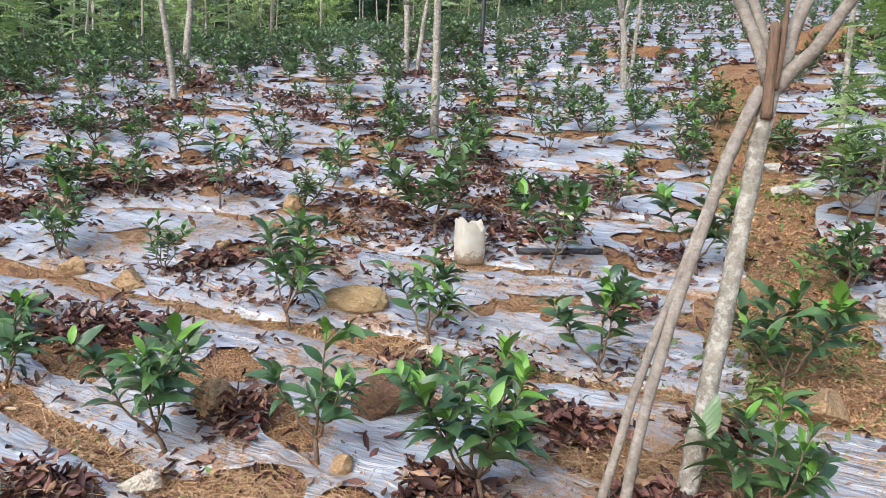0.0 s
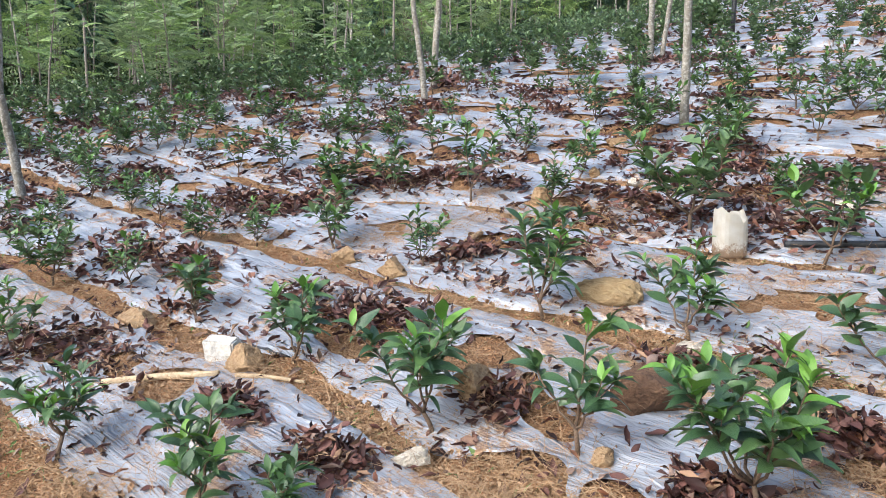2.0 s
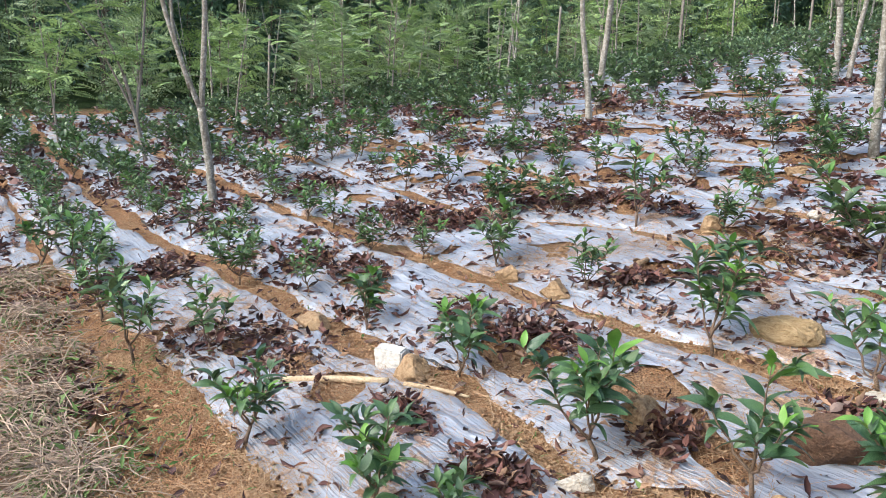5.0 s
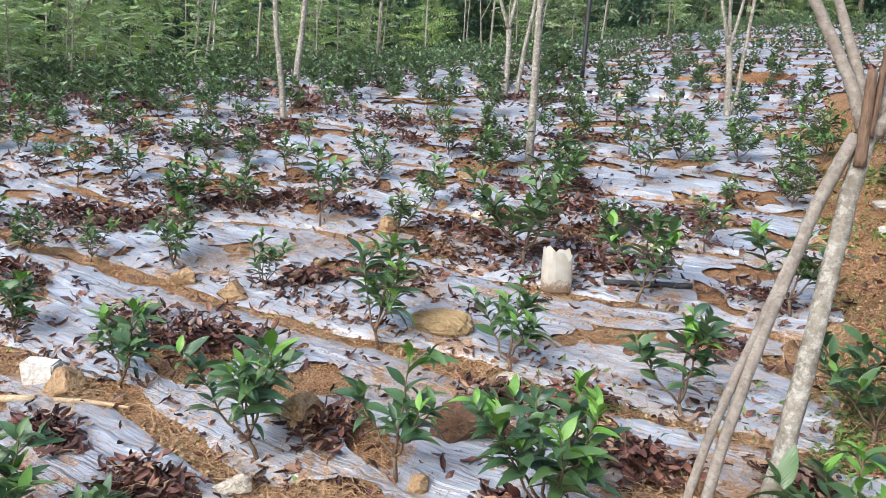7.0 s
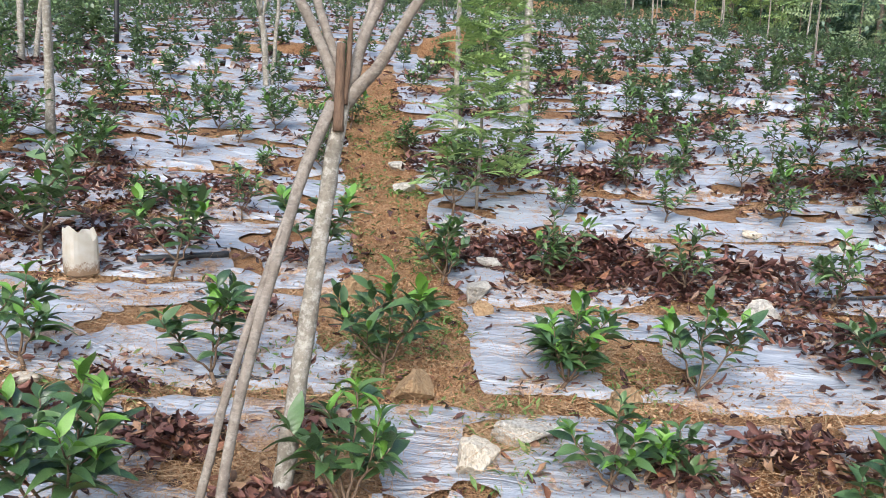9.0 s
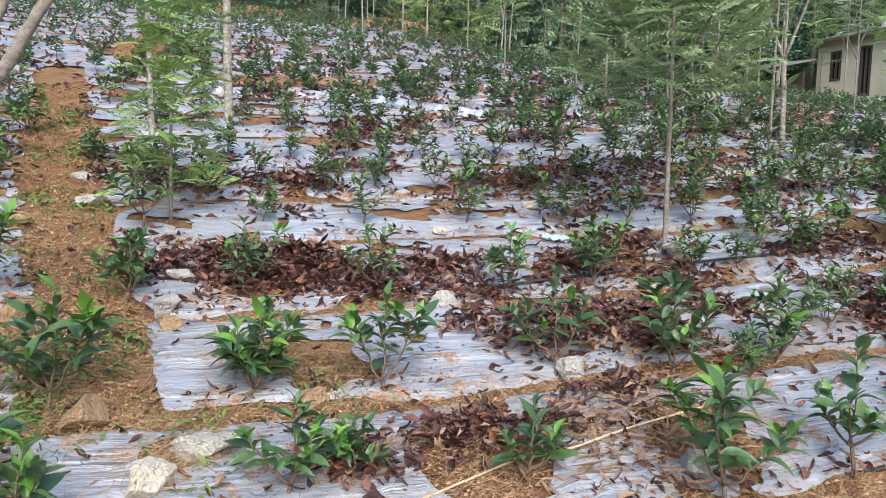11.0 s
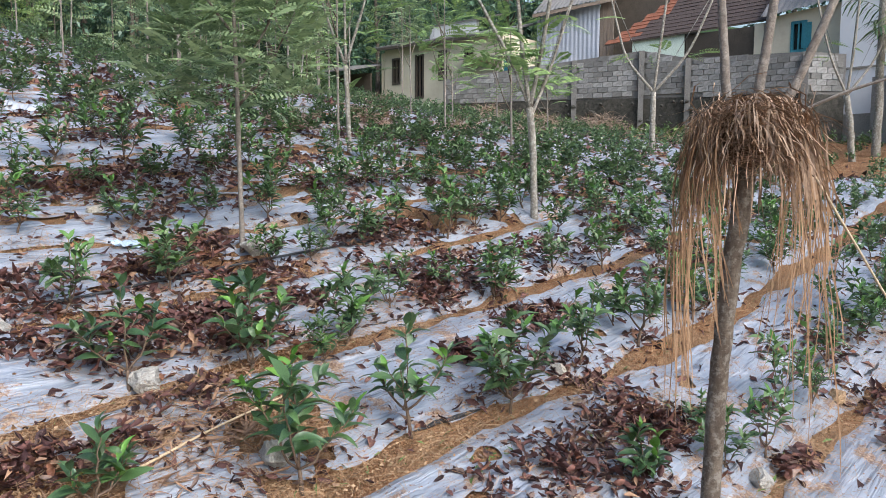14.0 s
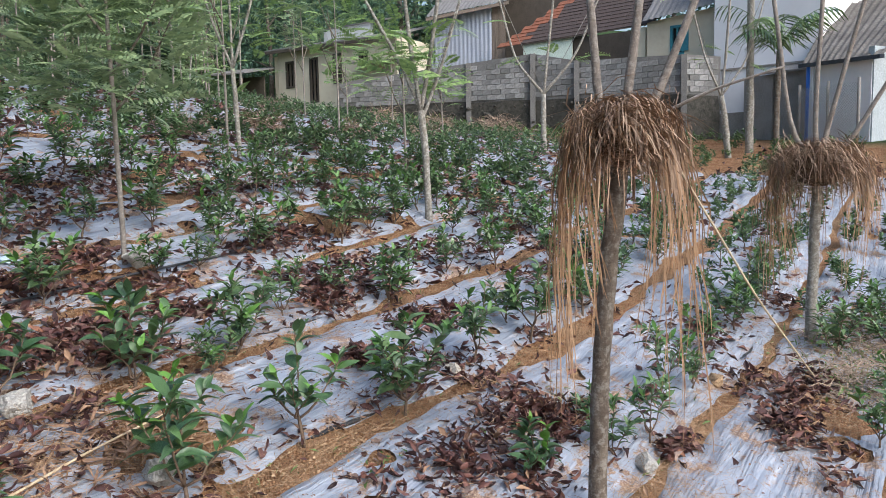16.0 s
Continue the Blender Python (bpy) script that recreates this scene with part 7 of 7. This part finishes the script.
def slab(name, corners, thick, mat, parent, label=""):
    """A sloping roof slab on four corners."""
    bm = bmesh.new()
    lo = [bm.verts.new(c) for c in corners]
    hi = [bm.verts.new((c[0], c[1], c[2] + thick)) for c in corners]
    for f in (lo[::-1], hi, *[[lo[i], lo[(i + 1) % 4], hi[(i + 1) % 4], hi[i]] for i in range(4)]):
        bm.faces.new(f)
    bmesh.ops.recalc_face_normals(bm, faces=bm.faces[:])
    return part(name, bm, mat, parent, label)


def house(name, label):
    return empty(name, pose(0, 0, 0), label, "house", "houses beyond the field")


def corrugated(name, corners, pitch, depth, mat, parent, label="", across=True):
    """A corrugated sheet over corners p00, p10, p11, p01; waves run from p00 to p10."""
    c = [np.array(q, float) for q in corners]
    L = np.linalg.norm(c[1] - c[0])
    n = max(8, int(L / pitch * 4))
    t = np.linspace(0, 1, n)[:, None]
    nrm = np.cross(c[1] - c[0], c[3] - c[0])
    nrm /= np.linalg.norm(nrm)
    wv = depth * np.sin(t * L / pitch * 2 * math.pi) * nrm
    a, b = c[0] * (1 - t) + c[1] * t + wv, c[3] * (1 - t) + c[2] * t + wv
    v = np.vstack([a, b, a + nrm * 0.012, b + nrm * 0.012])
    f = [(i, i + 1, n + i + 1, n + i) for i in range(n - 1)] + [(2 * n + i, 3 * n + i, 3 * n + i + 1, 2 * n + i + 1) for i in range(n - 1)]
    return solid(name, mesh_np(name, v, np.array(f)), mat, parent, label)


# cream house with tall windows
h1 = house("house", "low cream plastered house with dark windows and a sheet roof")
A, B = (30.2, 10.3), (27.6, 4.9)
ops = [(0.081, 0.143, 5.13, 6.08), (0.295, 0.357, 4.5, 6.11), (0.5, 0.557, 5.11, 6.14), (0.714, 0.771, 5.76, 6.11)]
wall_obj("wall", A, B, 3.4, 6.5, 0.18, CREAM, h1, "stained cream plaster wall", ops)
for o in ops:
    window_in(h1, A, B, *o)
wall_obj("side_wall", (27.75, 4.85), (31.3, 3.2), 3.4, 6.5, 0.18, CREAM, h1)
wall_obj("end_wall", (A[0] + 0.05, A[1] + 0.03), (34.0, 8.4), 3.4, 6.4, 0.18, CREAM, h1)
slab("roof", [(29.95, 10.75, 6.52), (27.3, 4.75, 6.5), (31.5, 4.1, 7.5), (34.2, 9.6, 7.5)], 0.07, SHEET_GREY, h1, "weathered grey sheet roof")
slab("fascia", [(29.93, 10.72, 6.44), (27.28, 4.72, 6.42), (27.33, 4.70, 6.42), (29.98, 10.70, 6.44)], 0.1, DARK_WOOD_AND_SHADE, h1)
slab("porch_roof", [(28.3, 6.5, 5.72), (27.5, 4.6, 5.72), (26.9, 4.85, 5.6), (27.7, 6.75, 5.6)], 0.05, SHEET_GREY, h1, "small lean-to roof over the door")
wall_obj("teal_panel", (27.1, 4.75), (26.85, 4.25), 4.95, 5.5, 0.05, TEAL, h1)
up = house("house", "small whitewashed house behind with a sheet roof")
wall_obj("wall", (33.5, 9.2), (32.4, 7.0), 5.5, 8.0, 0.2, WHITE_WALL, up)
slab("roof", [(33.8, 9.8, 7.95), (32.0, 6.4, 7.95), (34.4, 5.4, 8.6), (36.2, 8.8, 8.6)], 0.07, SHEET_GREY, up)
wall_obj("side_wall", (33.55, 9.25), (35.7, 8.0), 5.5, 7.9, 0.2, WHITE_WALL, up)
hut = house("shed", "dark open shed with pale sheets among the trees")
wall_obj("wall", (29.0, 12.6), (28.6, 11.2), 3.6, 4.6, 0.08, SHEET_BLUE, hut)
wall_obj("back_wall", (30.4, 12.4), (29.9, 10.8), 3.6, 5.6, 0.08, DARK_WOOD_AND_SHADE, hut)
slab("roof", [(28.7, 13.0, 5.5), (28.2, 10.9, 5.5), (30.6, 10.4, 6.0), (31.0, 12.6, 6.0)], 0.05, SHEET_GREY, hut)
for x, y in ((28.75, 12.8), (28.35, 11.1)):
    v, f = tube([(x, y, 3.2), (x, y, 4.5), (x, y, 5.52)], [0.06] * 3, 6)
    solid("post", mesh_np("post", v, f), OLD_WOOD, hut)

# sheet-metal barn
barn = house("barn", "barn clad in grey-blue corrugated sheets with a dark open side")
corrugated("cladding", [(29.33, 3.8, 5.0), (28.98, 1.63, 5.0), (28.98, 1.63, 7.72), (29.33, 3.8, 7.5)], 0.16, 0.018, SHEET_BLUE, barn, "upright grey-blue corrugated sheets")
wall_obj("inner_wall", (29.5, 3.8), (29.15, 1.6), 4.8, 7.5, 0.1, DARK_WOOD_AND_SHADE, barn)
# dark sheet standing in for the shade inside the open side
wall_obj("back_wall", (31.7, 1.6), (31.2, -1.9), 4.8, 8.6, 0.1, DARK_WOOD_AND_SHADE, barn)
for i in range(4):
    wall_obj("door_board", (28.98 - 0.0425 * i, 1.61 - 0.125 * i), (28.98 - 0.0425 * i - 0.037, 1.61 - 0.125 * i - 0.11), 5.2, 7.65, 0.04, OLD_WOOD, barn)
wall_obj("side_wall", (29.4, 3.85), (32.5, 3.6), 4.8, 7.3, 0.1, SHEET_BLUE, barn)
corrugated("roof", [(28.89, 4.05, 7.36), (28.62, 0.97, 7.76), (32.65, 0.5, 9.6), (33.39, 3.63, 9.6)], 0.16, 0.02, SHEET_GREY, barn, "weathered grey corrugated roof")
slab("fascia", [(28.87, 4.05, 7.22), (28.6, 0.97, 7.62), (28.64, 0.97, 7.62), (28.91, 4.05, 7.22)], 0.12, OLD_WOOD, barn)

# house under a tiled roof
tiled = house("house", "house with an orange and brown clay-tile roof above a block wall")
wall_obj("gable_panel", (27.62, 0.42), (27.02, -1.24), 4.6, (5.99, 6.08), 0.06, MINT, tiled, "pale mint painted sheet panel")
# dark wall put in as the shade below the eave
wall_obj("inner_wall", (27.05, -1.3), (26.0, -3.3), 4.0, 6.05, 0.12, DARK_WOOD_AND_SHADE, tiled)
wall_obj("pillar", (25.95, -3.25), (25.82, -3.5), 4.2, 6.1, 0.15, CREAM, tiled)
wall_obj("wall", (25.7, -3.54), (24.58, -5.46), 3.4, (6.2, 6.38), 0.2, CREAM, tiled, "cream plaster wall", [(0.36, 0.52, 5.15, 5.95)])
window_in(tiled, (25.7, -3.54), (24.58, -5.46), 0.36, 0.52, 5.15, 5.95, DARK_GLASS, TEAL)
wall_obj("shutter", (25.12, -4.44), (24.98, -4.67), 5.2, 5.92, 0.03, TEAL, tiled, "teal painted open window shutter")
corrugated("sheet_roof", [(25.51, -3.35, 6.2), (24.18, -5.43, 6.42), (26.55, -6.33, 8.0), (27.9, -4.43, 8.08)], 0.2, 0.02, SHEET_GREY, tiled, "weathered brown-grey sheet roof")
ROOF_A, ROOF_B, ROOF_D = (np.array(q) for q in ((27.89, 1.37, 5.93), (25.99, -3.66, 6.19), (30.95, -2.05, 8.72)))
ROOF_C = ROOF_B + ROOF_D - ROOF_A
slab("roof_deck", [tuple(q) for q in (ROOF_A, ROOF_B, ROOF_C, ROOF_D)], 0.03, DARK_WOOD_AND_SHADE, tiled)
t_bm = bmesh.new()
bmesh.ops.create_cube(t_bm, size=1.0)
for v in t_bm.verts:
    v.co = Vector((v.co.x * 0.29, v.co.y * 0.36, v.co.z * 0.03 + 0.012 * (1 - (v.co.x * 2) ** 2) - 0.02 * v.co.y * 2))
TILE_MESHES = []
for mat in (TILE_ORANGE, TILE_BROWN):
    me = bpy.data.meshes.new("roof_tile")
    t_bm.to_mesh(me)
    me.materials.append(mat)
    TILE_MESHES.append(me)
t_bm.free()
run, rise = (ROOF_B - ROOF_A), (ROOF_D - ROOF_A)
n_x, n_y = 18, 16
ex = run / np.linalg.norm(run)
ey = rise - ex * rise.dot(ex)
ey /= np.linalg.norm(ey)
ez = np.cross(ex, ey)
ez *= 1 if ez[2] > 0 else -1
rng = np.random.RandomState(4)
roof_ob = tiled.children[-1]
for j in range(n_y):
    for i in range(n_x):
        s, t = (i + 0.5 + 0.5 * (j % 2) - 0.25) / n_x, (j + 0.5) / n_y
        p = ROOF_A + run * s + rise * t + ez * 0.07
        ob = new("roof_tile", TILE_MESHES[0 if s < 0.15 - 0.07 * t + 0.025 * rng.randn() else 1])
        ob.parent = roof_ob
        m = Matrix([[ex[a], ey[a], ez[a], p[a]] for a in range(3)] + [[0, 0, 0, 1]])
        ob.matrix_basis = m @ pose(0, 0, 0, 3 + rng.normal(0, 1.0), 0, rng.normal(0, 1.2))

# white house, its lean-to and the shed
white = house("house", "whitewashed house wall with a darker plinth and a lean-to")
wall_obj("wall", (24.2, -5.27), (22.55, -7.66), 2.6, 8.0, 0.2, WHITE_WALL, white, "whitewashed plaster wall")
wall_obj("plinth", (24.13, -5.30), (22.48, -7.69), 2.4, 3.2, 0.06, CONCRETE, white)
wall_obj("side_wall", (22.6, -7.7), (26.5, -10.4), 2.6, 8.0, 0.2, WHITE_WALL, white)
slab("eave", [(24.5, -4.9, 7.9), (22.0, -8.2, 7.9), (24.6, -10.0, 8.9), (27.1, -6.7, 8.9)], 0.08, SHEET_GREY, white)
slab("ledge", [(24.1, -5.33, 4.42), (22.47, -7.7, 4.42), (22.57, -7.75, 4.42), (24.2, -5.38, 4.42)], 0.05, CONCRETE, white)
wall_obj("lean_to", (22.39, -6.50), (21.65, -7.26), 2.2, 4.12, 0.15, CONCRETE, white)
wall_obj("lean_to_side", (22.42, -6.45), (23.2, -5.9), 2.2, 4.1, 0.12, CONCRETE, white)
slab("lean_to_roof", [(22.5, -6.2, 4.1), (21.4, -7.4, 4.1), (22.6, -8.2, 4.45), (23.6, -6.9, 4.45)], 0.05, SHEET_GREY, white)
shed = house("shed", "white plastered shed with a grey sheet roof and a blue downpipe")
wall_obj("wall", (20.69, -6.97), (19.35, -7.76), 1.9, 4.05, 0.15, WHITE_WALL, shed)
wall_obj("side_wall", (19.33, -7.8), (22.0, -12.0), 1.9, 4.3, 0.15, SHED_SIDE, shed, "grey-green side wall")
wall_obj("far_wall", (20.72, -6.93), (22.5, -9.6), 1.9, 4.05, 0.15, WHITE_WALL, shed)
corrugated("roof", [(20.95, -6.75, 4.14), (19.0, -7.85, 4.04), (23.0, -10.9, 6.32), (25.31, -8.91, 6.32)], 0.18, 0.03, ASBESTOS, shed, "stained grey corrugated asbestos roof")
slab("gutter", [(20.97, -6.66, 4.06), (18.98, -7.78, 3.97), (18.95, -7.86, 3.97), (20.94, -6.74, 4.06)], 0.09, DARK_METAL, shed)
v, f = tube([(20.85, -6.86, 2.0), (20.83, -6.86, 3.2), (20.82, -6.86, 4.1)], [0.05, 0.05, 0.05], 10)
solid("downpipe", mesh_np("downpipe", v, f), BLUE_PIPE, shed, "bright blue plastic downpipe")
far_house = house("house", "pale plastered house wall standing behind the shed")
wall_obj("wall", (28.39, -9.15), (26.4, -11.66), 4.0, 9.5, 0.2, WHITE_WALL, far_house)
slab("roof", [(28.6, -8.8, 9.5), (26.0, -12.0, 9.5), (28.6, -13.9, 10.4), (31.0, -10.7, 10.4)], 0.08, SHEET_GREY, far_house)
# wire fence before the shed
fence = empty("wire_fence", pose(0, 0, 0), "slack chain-link wire fence before the shed", "fence")
fa, fb = np.array((20.6, -6.6)), np.array((19.2, -7.45))
h = Heap()
for s in range(2):
    for i in np.arange(-1.4, 1.65, 0.07):
        zz = np.linspace(0, 1.35, 2)
        t = (i + (zz if s else 1.35 - zz)) / 1.64
        t = np.clip(t, 0, 1)
        if abs(t[1] - t[0]) < 0.05:
            continue
        zs = ((t * 1.64 - i) if s else 1.35 - (t * 1.64 - i))
        p = [(*(fa * (1 - q) + fb * q), 2.15 + w) for q, w in zip(t, zs)]
        h.put(*tube(p, [0.004, 0.004], 4, close=False))
solid("mesh", h.mesh("mesh"), GALV, fence)
for q in (0.0, 0.5, 1.0):
    p = fa * (1 - q) + fb * q
    v, f = tube([(p[0], p[1], 1.8), (p[0], p[1], 2.8), (p[0], p[1], 3.6)], [0.035] * 3, 8)
    solid("fence_post", mesh_np("fence_post", v, f), CONCRETE, fence)

# small palm by the white house
palm = tree_at(0, 0, "small green areca palm beside the white house", "palm")
pz = z_at(19.4, -5.75)
limb("trunk", [(19.4, -5.75, pz - 0.1, 0.07), (19.42, -5.76, pz + 1.4, 0.06), (19.42, -5.78, pz + 2.3, 0.065)], palm, BARK_DARK, 10)
rng = np.random.RandomState(3)
for i in range(12):
    a = i * 0.56 + 0.2
    t = np.linspace(0, 1, 12)
    reach, lift = rng.uniform(0.8, 1.3), rng.uniform(1.3, 2.4)
    sp = np.c_[19.42 + reach * t * math.cos(a), -5.78 + reach * t * math.sin(a), pz + 2.3 + lift * t - 1.15 * t ** 2]
    h = Heap()
    h.put(*tube(sp, np.linspace(0.014, 0.004, 12), 5))
    for j in range(2, 12):
        for s in (-1, 1):
            sd = np.array([-math.sin(a) * s, math.cos(a) * s, -0.35]) + np.array([math.cos(a), math.sin(a), 0]) * 0.5
            ln = 0.55 * (1 - 0.5 * abs(t[j] - 0.45))
            strand_ribbon([sp[j], sp[j] + sd * ln * 0.5, sp[j] + sd * ln + [0, 0, -0.12]], 0.022, h)
    solid("palm_frond", h.mesh("palm_frond"), LIGHT_LEAF if i % 4 == 0 else FOLIAGE, palm)

# block wall: piers, dark footing and single blocks
bw = tagged(empty("block_wall", pose(0, 0, 0), "", ""), "bare grey concrete-block boundary wall with piers and a mossy footing", "wall", kind="structure")
PTS = [(26.62, 6.8), (25.81, 2.16), (25.26, 0.04), (24.76, -1.32), (23.37, -4.3), (23.9, -5.4)]
TOPS = [4.85, 5.22, 5.36, 5.02, 4.88, 4.85]
FOOT = [4.0, 3.95, 3.9, 3.85, 3.75, 3.7]
for (a, b), t0, t1, f0, f1 in zip(zip(PTS, PTS[1:]), TOPS, TOPS[1:], FOOT, FOOT[1:]):
    wall_obj("footing", a, b, 2.2, (f0, f1), 0.3, MOSSY, bw, "dark mossy stone footing")
    wall_obj("mortar_core", lerp2(a, b, 0.0), b, min(f0, f1), (t0 - 0.03, t1 - 0.03), 0.12, MORTAR, bw)
for p, zt in zip(PTS[1:5], TOPS[1:5]):
    bm = bmesh.new()
    ang = math.atan2(p[0], p[1])
    box(bm, -0.08, -0.12, 2.3, 0.08, 0.1, zt - 0.04, pose(p[0], p[1], 0, 0, 0, -math.degrees(ang)))
    part("pier", bm, MORTAR, bw)
b_bm = bmesh.new()
bmesh.ops.create_cube(b_bm, size=1.0)
bmesh.ops.bevel(b_bm, geom=b_bm.edges[:], offset=0.03, segments=1, affect="EDGES")
for v in b_bm.verts:
    v.co = Vector((v.co.x * 0.305, v.co.y * 0.06, v.co.z * 0.148))
BLOCK_ME = bpy.data.meshes.new("block")
b_bm.to_mesh(BLOCK_ME)
b_bm.free()
BLOCK_ME.materials.append(BLOCK)
rng = np.random.RandomState(6)
made = 0
for (a, b), t0, t1, f0, f1 in zip(zip(PTS, PTS[1:]), TOPS, TOPS[1:], FOOT, FOOT[1:]):
    L = math.hypot(b[0] - a[0], b[1] - a[1])
    d = ((b[0] - a[0]) / L, (b[1] - a[1]) / L)
    row = 0
    z = 3.72
    while z < 5.4:
        s = 0.16 + (0.16 if row % 2 else 0.0)
        while s < L - 0.15:
            q = s / L
            if f0 + (f1 - f0) * q + 0.05 < z and z + 0.09 < t0 + (t1 - t0) * q and made < 420:
                ob = new("block", BLOCK_ME)
                ob.parent = bw
                ob.matrix_basis = pose(a[0] + d[0] * s, a[1] + d[1] * s, z, 0, 0, math.degrees(math.atan2(d[1], d[0]))) @ pose(0, rng.uniform(-0.008, 0.008), 0, 0, rng.normal(0, 0.6), 0)
                made += 1
            s += 0.32
        row += 1
        z += 0.162
# rough stones standing out of the footing, and weeds along its foot
rng = np.random.RandomState(61)
FOOT_MESHES = [mesh_np("footing_stone", *pebble(20 + i)[:2]) for i in range(4)]
for me in FOOT_MESHES:
    me.materials.append(MOSSY)
wx, wy = [], []
for (a, b), f0, f1 in zip(zip(PTS[:4], PTS[1:5]), FOOT, FOOT[1:]):
    L = math.hypot(b[0] - a[0], b[1] - a[1])
    d = ((b[0] - a[0]) / L, (b[1] - a[1]) / L)
    nx, ny = (d[1], -d[0]) if d[1] < 0 else (-d[1], d[0])
    for i in range(int(L / 0.13)):
        s, q = rng.uniform(0, L), rng.uniform(0.08, 0.17)
        x, y = a[0] + d[0] * s + nx * 0.12, a[1] + d[1] * s + ny * 0.12
        ob = new("footing_stone", FOOT_MESHES[i % 4])
        ob.parent = bw
        ob.matrix_basis = pose(x, y, z_at(x, y) + rng.uniform(0.0, 1.0) * (f0 + (f1 - f0) * s / L - 0.12 - z_at(x, y)), rng.uniform(0, 360), 0, rng.uniform(0, 360)) @ Matrix.Diagonal((q * 1.3, q, q, 1))
    for i in range(int(L * 45)):
        s, q = (int(rng.uniform(0, L / 0.55)) + rng.normal(0, 0.22)) * 0.55, abs(rng.normal(0, 0.35)) + 0.22
        wx.append(a[0] + d[0] * s + nx * q)
        wy.append(a[1] + d[1] * s + ny * q)
strew("wall_weeds", "green weeds and tall grass along the foot of a block wall", 0, 62, 0, 0, None, [blade(1, 0.16, 0.3, 0.5, 3), blade(1, 0.32, 0.3, 0.3, 3)], GRASS, 0.2, 0.55, 0.05, 1.6, "weeds", spots=(np.array(wx), np.array(wy)))
